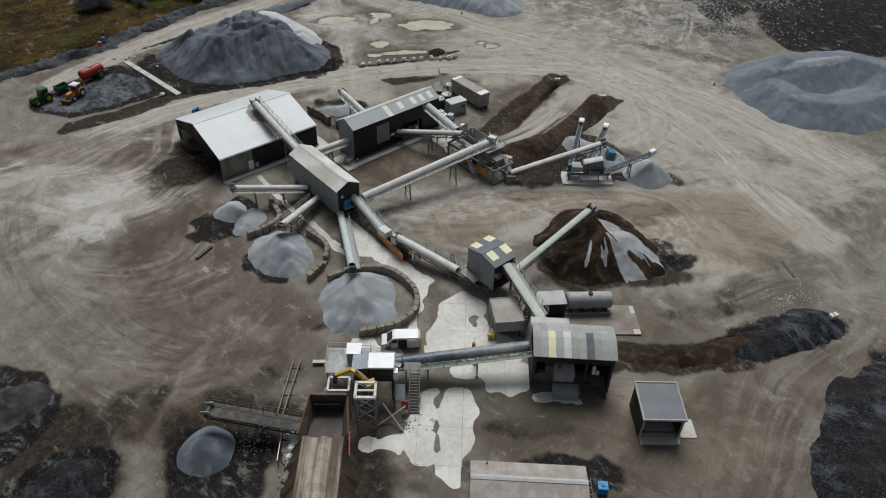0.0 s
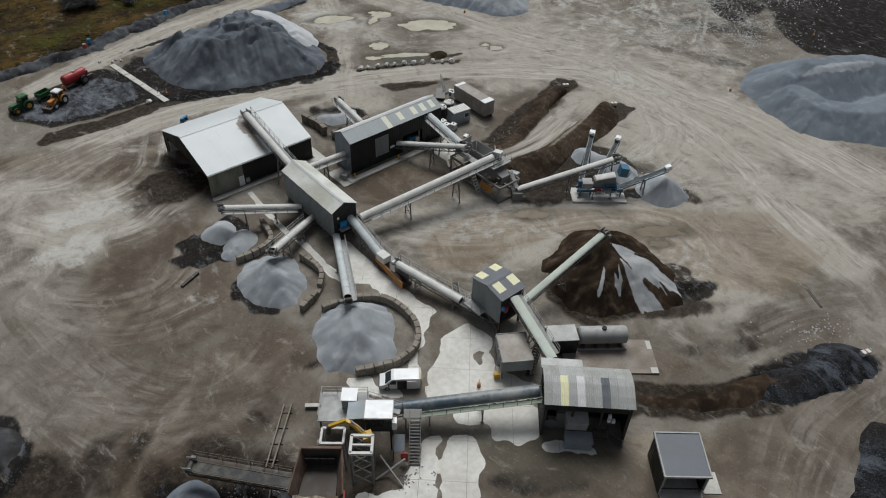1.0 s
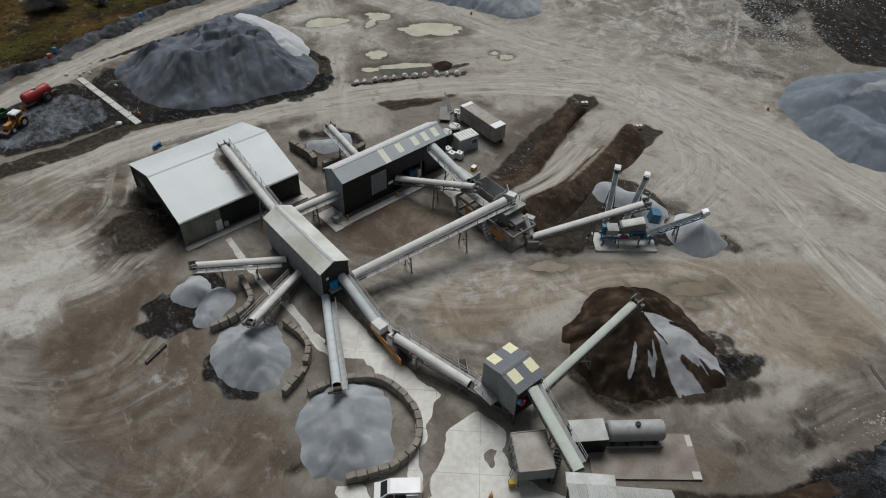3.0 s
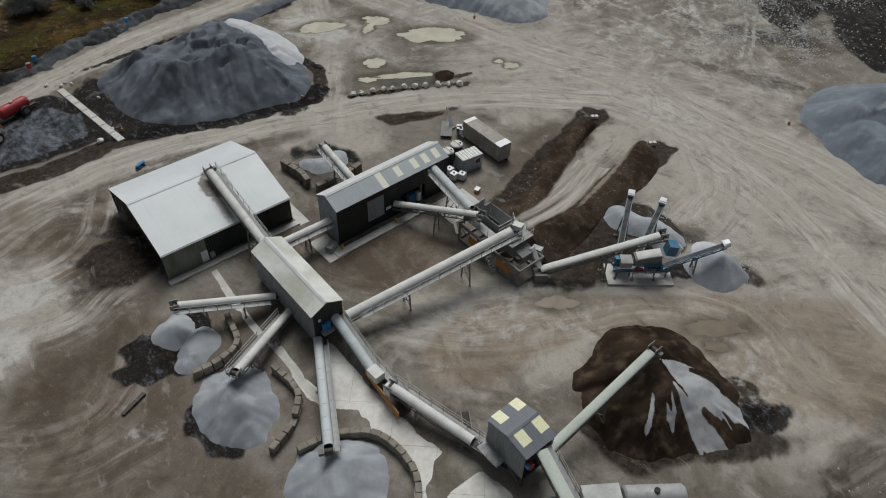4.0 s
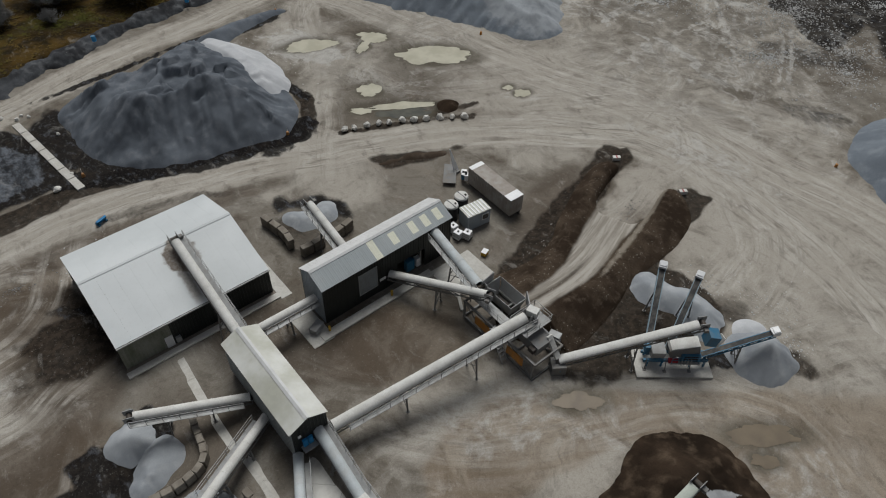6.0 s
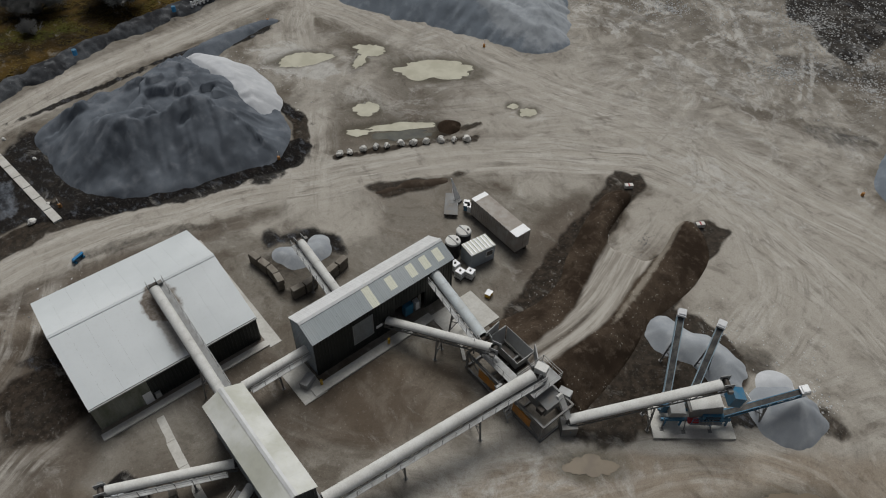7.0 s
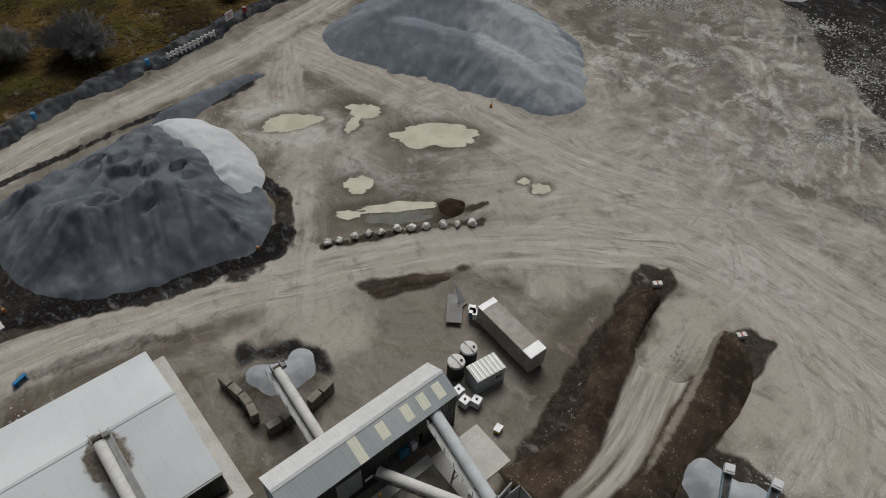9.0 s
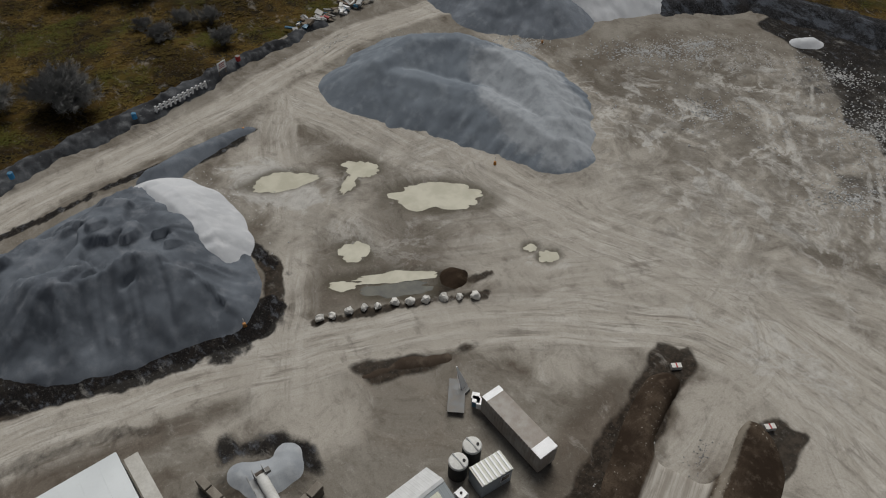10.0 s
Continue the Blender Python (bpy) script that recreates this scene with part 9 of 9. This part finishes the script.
def scatter(name, count, rows, size, mat, label, z=0.05):
    """Loose stones strewn over uneven patches (x, y, rx, ry, turn)."""
    r = random.Random(len(name) + count)
    V, F = [], []
    for _ in range(count):
        x, y, rx, ry, turn = r.choice(rows)
        a, q = r.uniform(0, 6.283), abs(r.gauss(0, 0.5))
        u, v = q * rx * math.cos(a), q * ry * math.sin(a)
        c, s = math.cos(radians(turn)), math.sin(radians(turn))
        px, py = x + u * c - v * s, y + u * s + v * c
        k, az = size * r.uniform(0.5, 1.0) ** 2 * 1.6, r.uniform(0, 6.283)
        ca, sa = math.cos(az), math.sin(az)
        i0 = len(V)
        V += [(px + (p[0] * ca - p[1] * sa) * k, py + (p[0] * sa + p[1] * ca) * k, z + p[2] * k) for p in STONE]
        F += [tuple(i + i0 for i in f) for f in STONE_F]
    me = bpy.data.meshes.new(name)
    me.from_pydata(V, [], F)
    me.materials.append(mat)
    return tagged(new(name, me), label, "stones", kind="stuff")


M["chip_and_glint"] = dusty("white_stone_chip_and_glint", (0.68, 0.68, 0.67), (0.45, 0.44, 0.42), 0.5, 0.35, 0, 2.0, False, 0.1, 0.1, 0.5)
M["rock_grey"] = dusty("broken_grey_rock", (0.36, 0.36, 0.35), (0.20, 0.19, 0.18), 0.6, 0.85, 0, 1.2, False, 0.1)
M["chip_grey"] = dusty("grey_stone_chip", (0.30, 0.295, 0.285), (0.16, 0.15, 0.14), 0.5, 0.8, 0, 2.0, False, 0.1)
# white chips added as painted glints of bright sky on wet slag
scatter("scattered_white_stones", 7200, [(178, 136, 20, 5, -32), (172, 84, 18, 12, -55), (180, 100, 16, 14, 50), (174, 132, 24, 8, -35), (190, 112, 18, 8, -60), (176, 100, 26, 14, -55), (160, 120, 20, 10, -50), (150, 156, 7, 6, 0), (168, 140, 16, 4, -35), (195, 90, 22, 10, -50), (158, 92, 12, 10, -60), (165, 80, 12, 14, -40)], 0.36, M["chip_and_glint"], "small white stones standing in for wet glints on the dark slag")
scatter("scattered_pale_stones", 1200, [(121, 179, 10, 4, 10), (100, 53, 4, 4, 0), (104, 60, 6, 8, 20), (84, 150, 6, 14, 20), (130, 172, 8, 5, 0), (92, 84, 14, 3, 12), (40, 120, 6, 3, 0), (86, 22, 10, 4, -30), (100, 66, 5, 5, 0)], 0.24, M["chip_and_glint"], "pale stones strewn beside roads and heaps")
scatter("scattered_grey_stones", 900, [(31, 120, 4, 2, 0), (18, 45, 4, 4, 0), (30, 40, 4, 2, -40), (62, 172.5, 40, 1.5, 12), (80, 18, 9, 3, -30), (84, 2, 12, 6, 20), (60, 133, 14, 1.5, -12), (14, 49, 5, 4, 0), (104, 81, 5, 2, 20)], 0.22, M["chip_grey"], "grey stones strewn about the quarry floor")


scatter("rubble", 420, [(18.4, 45.2, 2.4, 1.6, 50), (17.0, 42.6, 2.0, 1.4, 50), (20.2, 46.8, 1.2, 0.8, 50)], 0.8, M["rock_grey"], "broken pale grey rock tipped beside the ramp", 0.3)


def tufts(name, count, rows, mat, label):
    r = random.Random(77)
    V, F = [], []
    for _ in range(count):
        x0, x1, y0, y1 = r.choice(rows)
        x, y = r.uniform(x0, x1), r.uniform(y0, y1)
        d, _s = along(np.array([x]), np.array([y]), HEDGE)
        e, _s = along(np.array([x]), np.array([y]), EAST)
        if d[0] < 3.2 and e[0] < 4.0:
            continue
        g0 = float((fbm(np.array([x]), np.array([y]), 22, 4, 51)[0] - 0.42) * 3.5)
        h, az = r.uniform(0.08, 0.28), r.uniform(0, 6.283)
        for k in range(4):
            a = az + k * 1.57 + r.uniform(-0.5, 0.5)
            w, l = r.uniform(0.2, 0.4), r.uniform(0.5, 1.1)
            i0 = len(V)
            cx, sx = math.cos(a), math.sin(a)
            V += [(x - sx * w, y + cx * w, g0), (x + sx * w, y - cx * w, g0), (x + cx * l, y + sx * l, g0 + h)]
            F.append((i0, i0 + 1, i0 + 2))
    me = bpy.data.meshes.new(name)
    me.from_pydata(V, [], F)
    me.materials.append(mat)
    return tagged(new(name, me), label, "grass", kind="stuff")


kt = Nodes("rough_moor_grass")
kc = kt.mix(kt.ramp(kt.noise(0.09, 4), 0.4, 0.62), (0.050, 0.036, 0.010), (0.115, 0.078, 0.022))
kc = kt.mix(kt.ramp(kt.noise(0.05, 2), 0.5, 0.62, 0, 0.7), kc, (0.060, 0.068, 0.014))
M["tuft"] = kt.done(kc, 0.95, 0, 0.1)
tufts("rough_grass", 9000, [(30, 140, 164, 240), (60, 130, 176, 232), (200, 250, 90, 150)], M["tuft"], "rough olive and straw-coloured moor grass")

# ---- concrete yard: worn slabs partly under mud ----
yard_ob = thing("pavement", 38, 50, 0, -43, "worn pale concrete slabs half buried in mud", "pavement", kind="structure")
ca, sa = math.cos(radians(-43)), math.sin(radians(-43))
slab_data = Geo().box((0, 0, 0), (5.17, 5.17, 0.12)).mesh("slab", M["yard_slab"])
for i in range(-6, 7):
    for j in range(-7, 9):
        x, y = i * 5.2, j * 5.2
        wx, wy = 38 + x * ca - y * sa, 50 + x * sa + y * ca
        edge = [(wx + u, wy + v) for u in (-3.2, 0, 3.2) for v in (-3.2, 0, 3.2)]
        ex, ey = np.array([q[0] for q in edge]), np.array([q[1] for q in edge])
        if any(inside(ex, ey, ring).any() for ring in YARD):
            ob = part("slab", slab_data, None, yard_ob)
            ob.matrix_basis = pose(x, y, -0.035 + rnd.uniform(-0.004, 0.004), 0, 0, 0)
strip2 = thing("drain_strip", 42.2, 97.2, 0, 0, "narrow pale concrete drain strip between the buildings", "concrete strip", kind="structure")
for i in range(8):
    part("slab", Geo().beam((-0.6 * math.sin(i / 8 * 3.14), -3.4 * i, -0.02), (-0.6 * math.sin((i + 1) / 8 * 3.14), -3.4 * (i + 1) + 0.05, -0.02), 1.0, 0.1), M["concrete"], strip2)
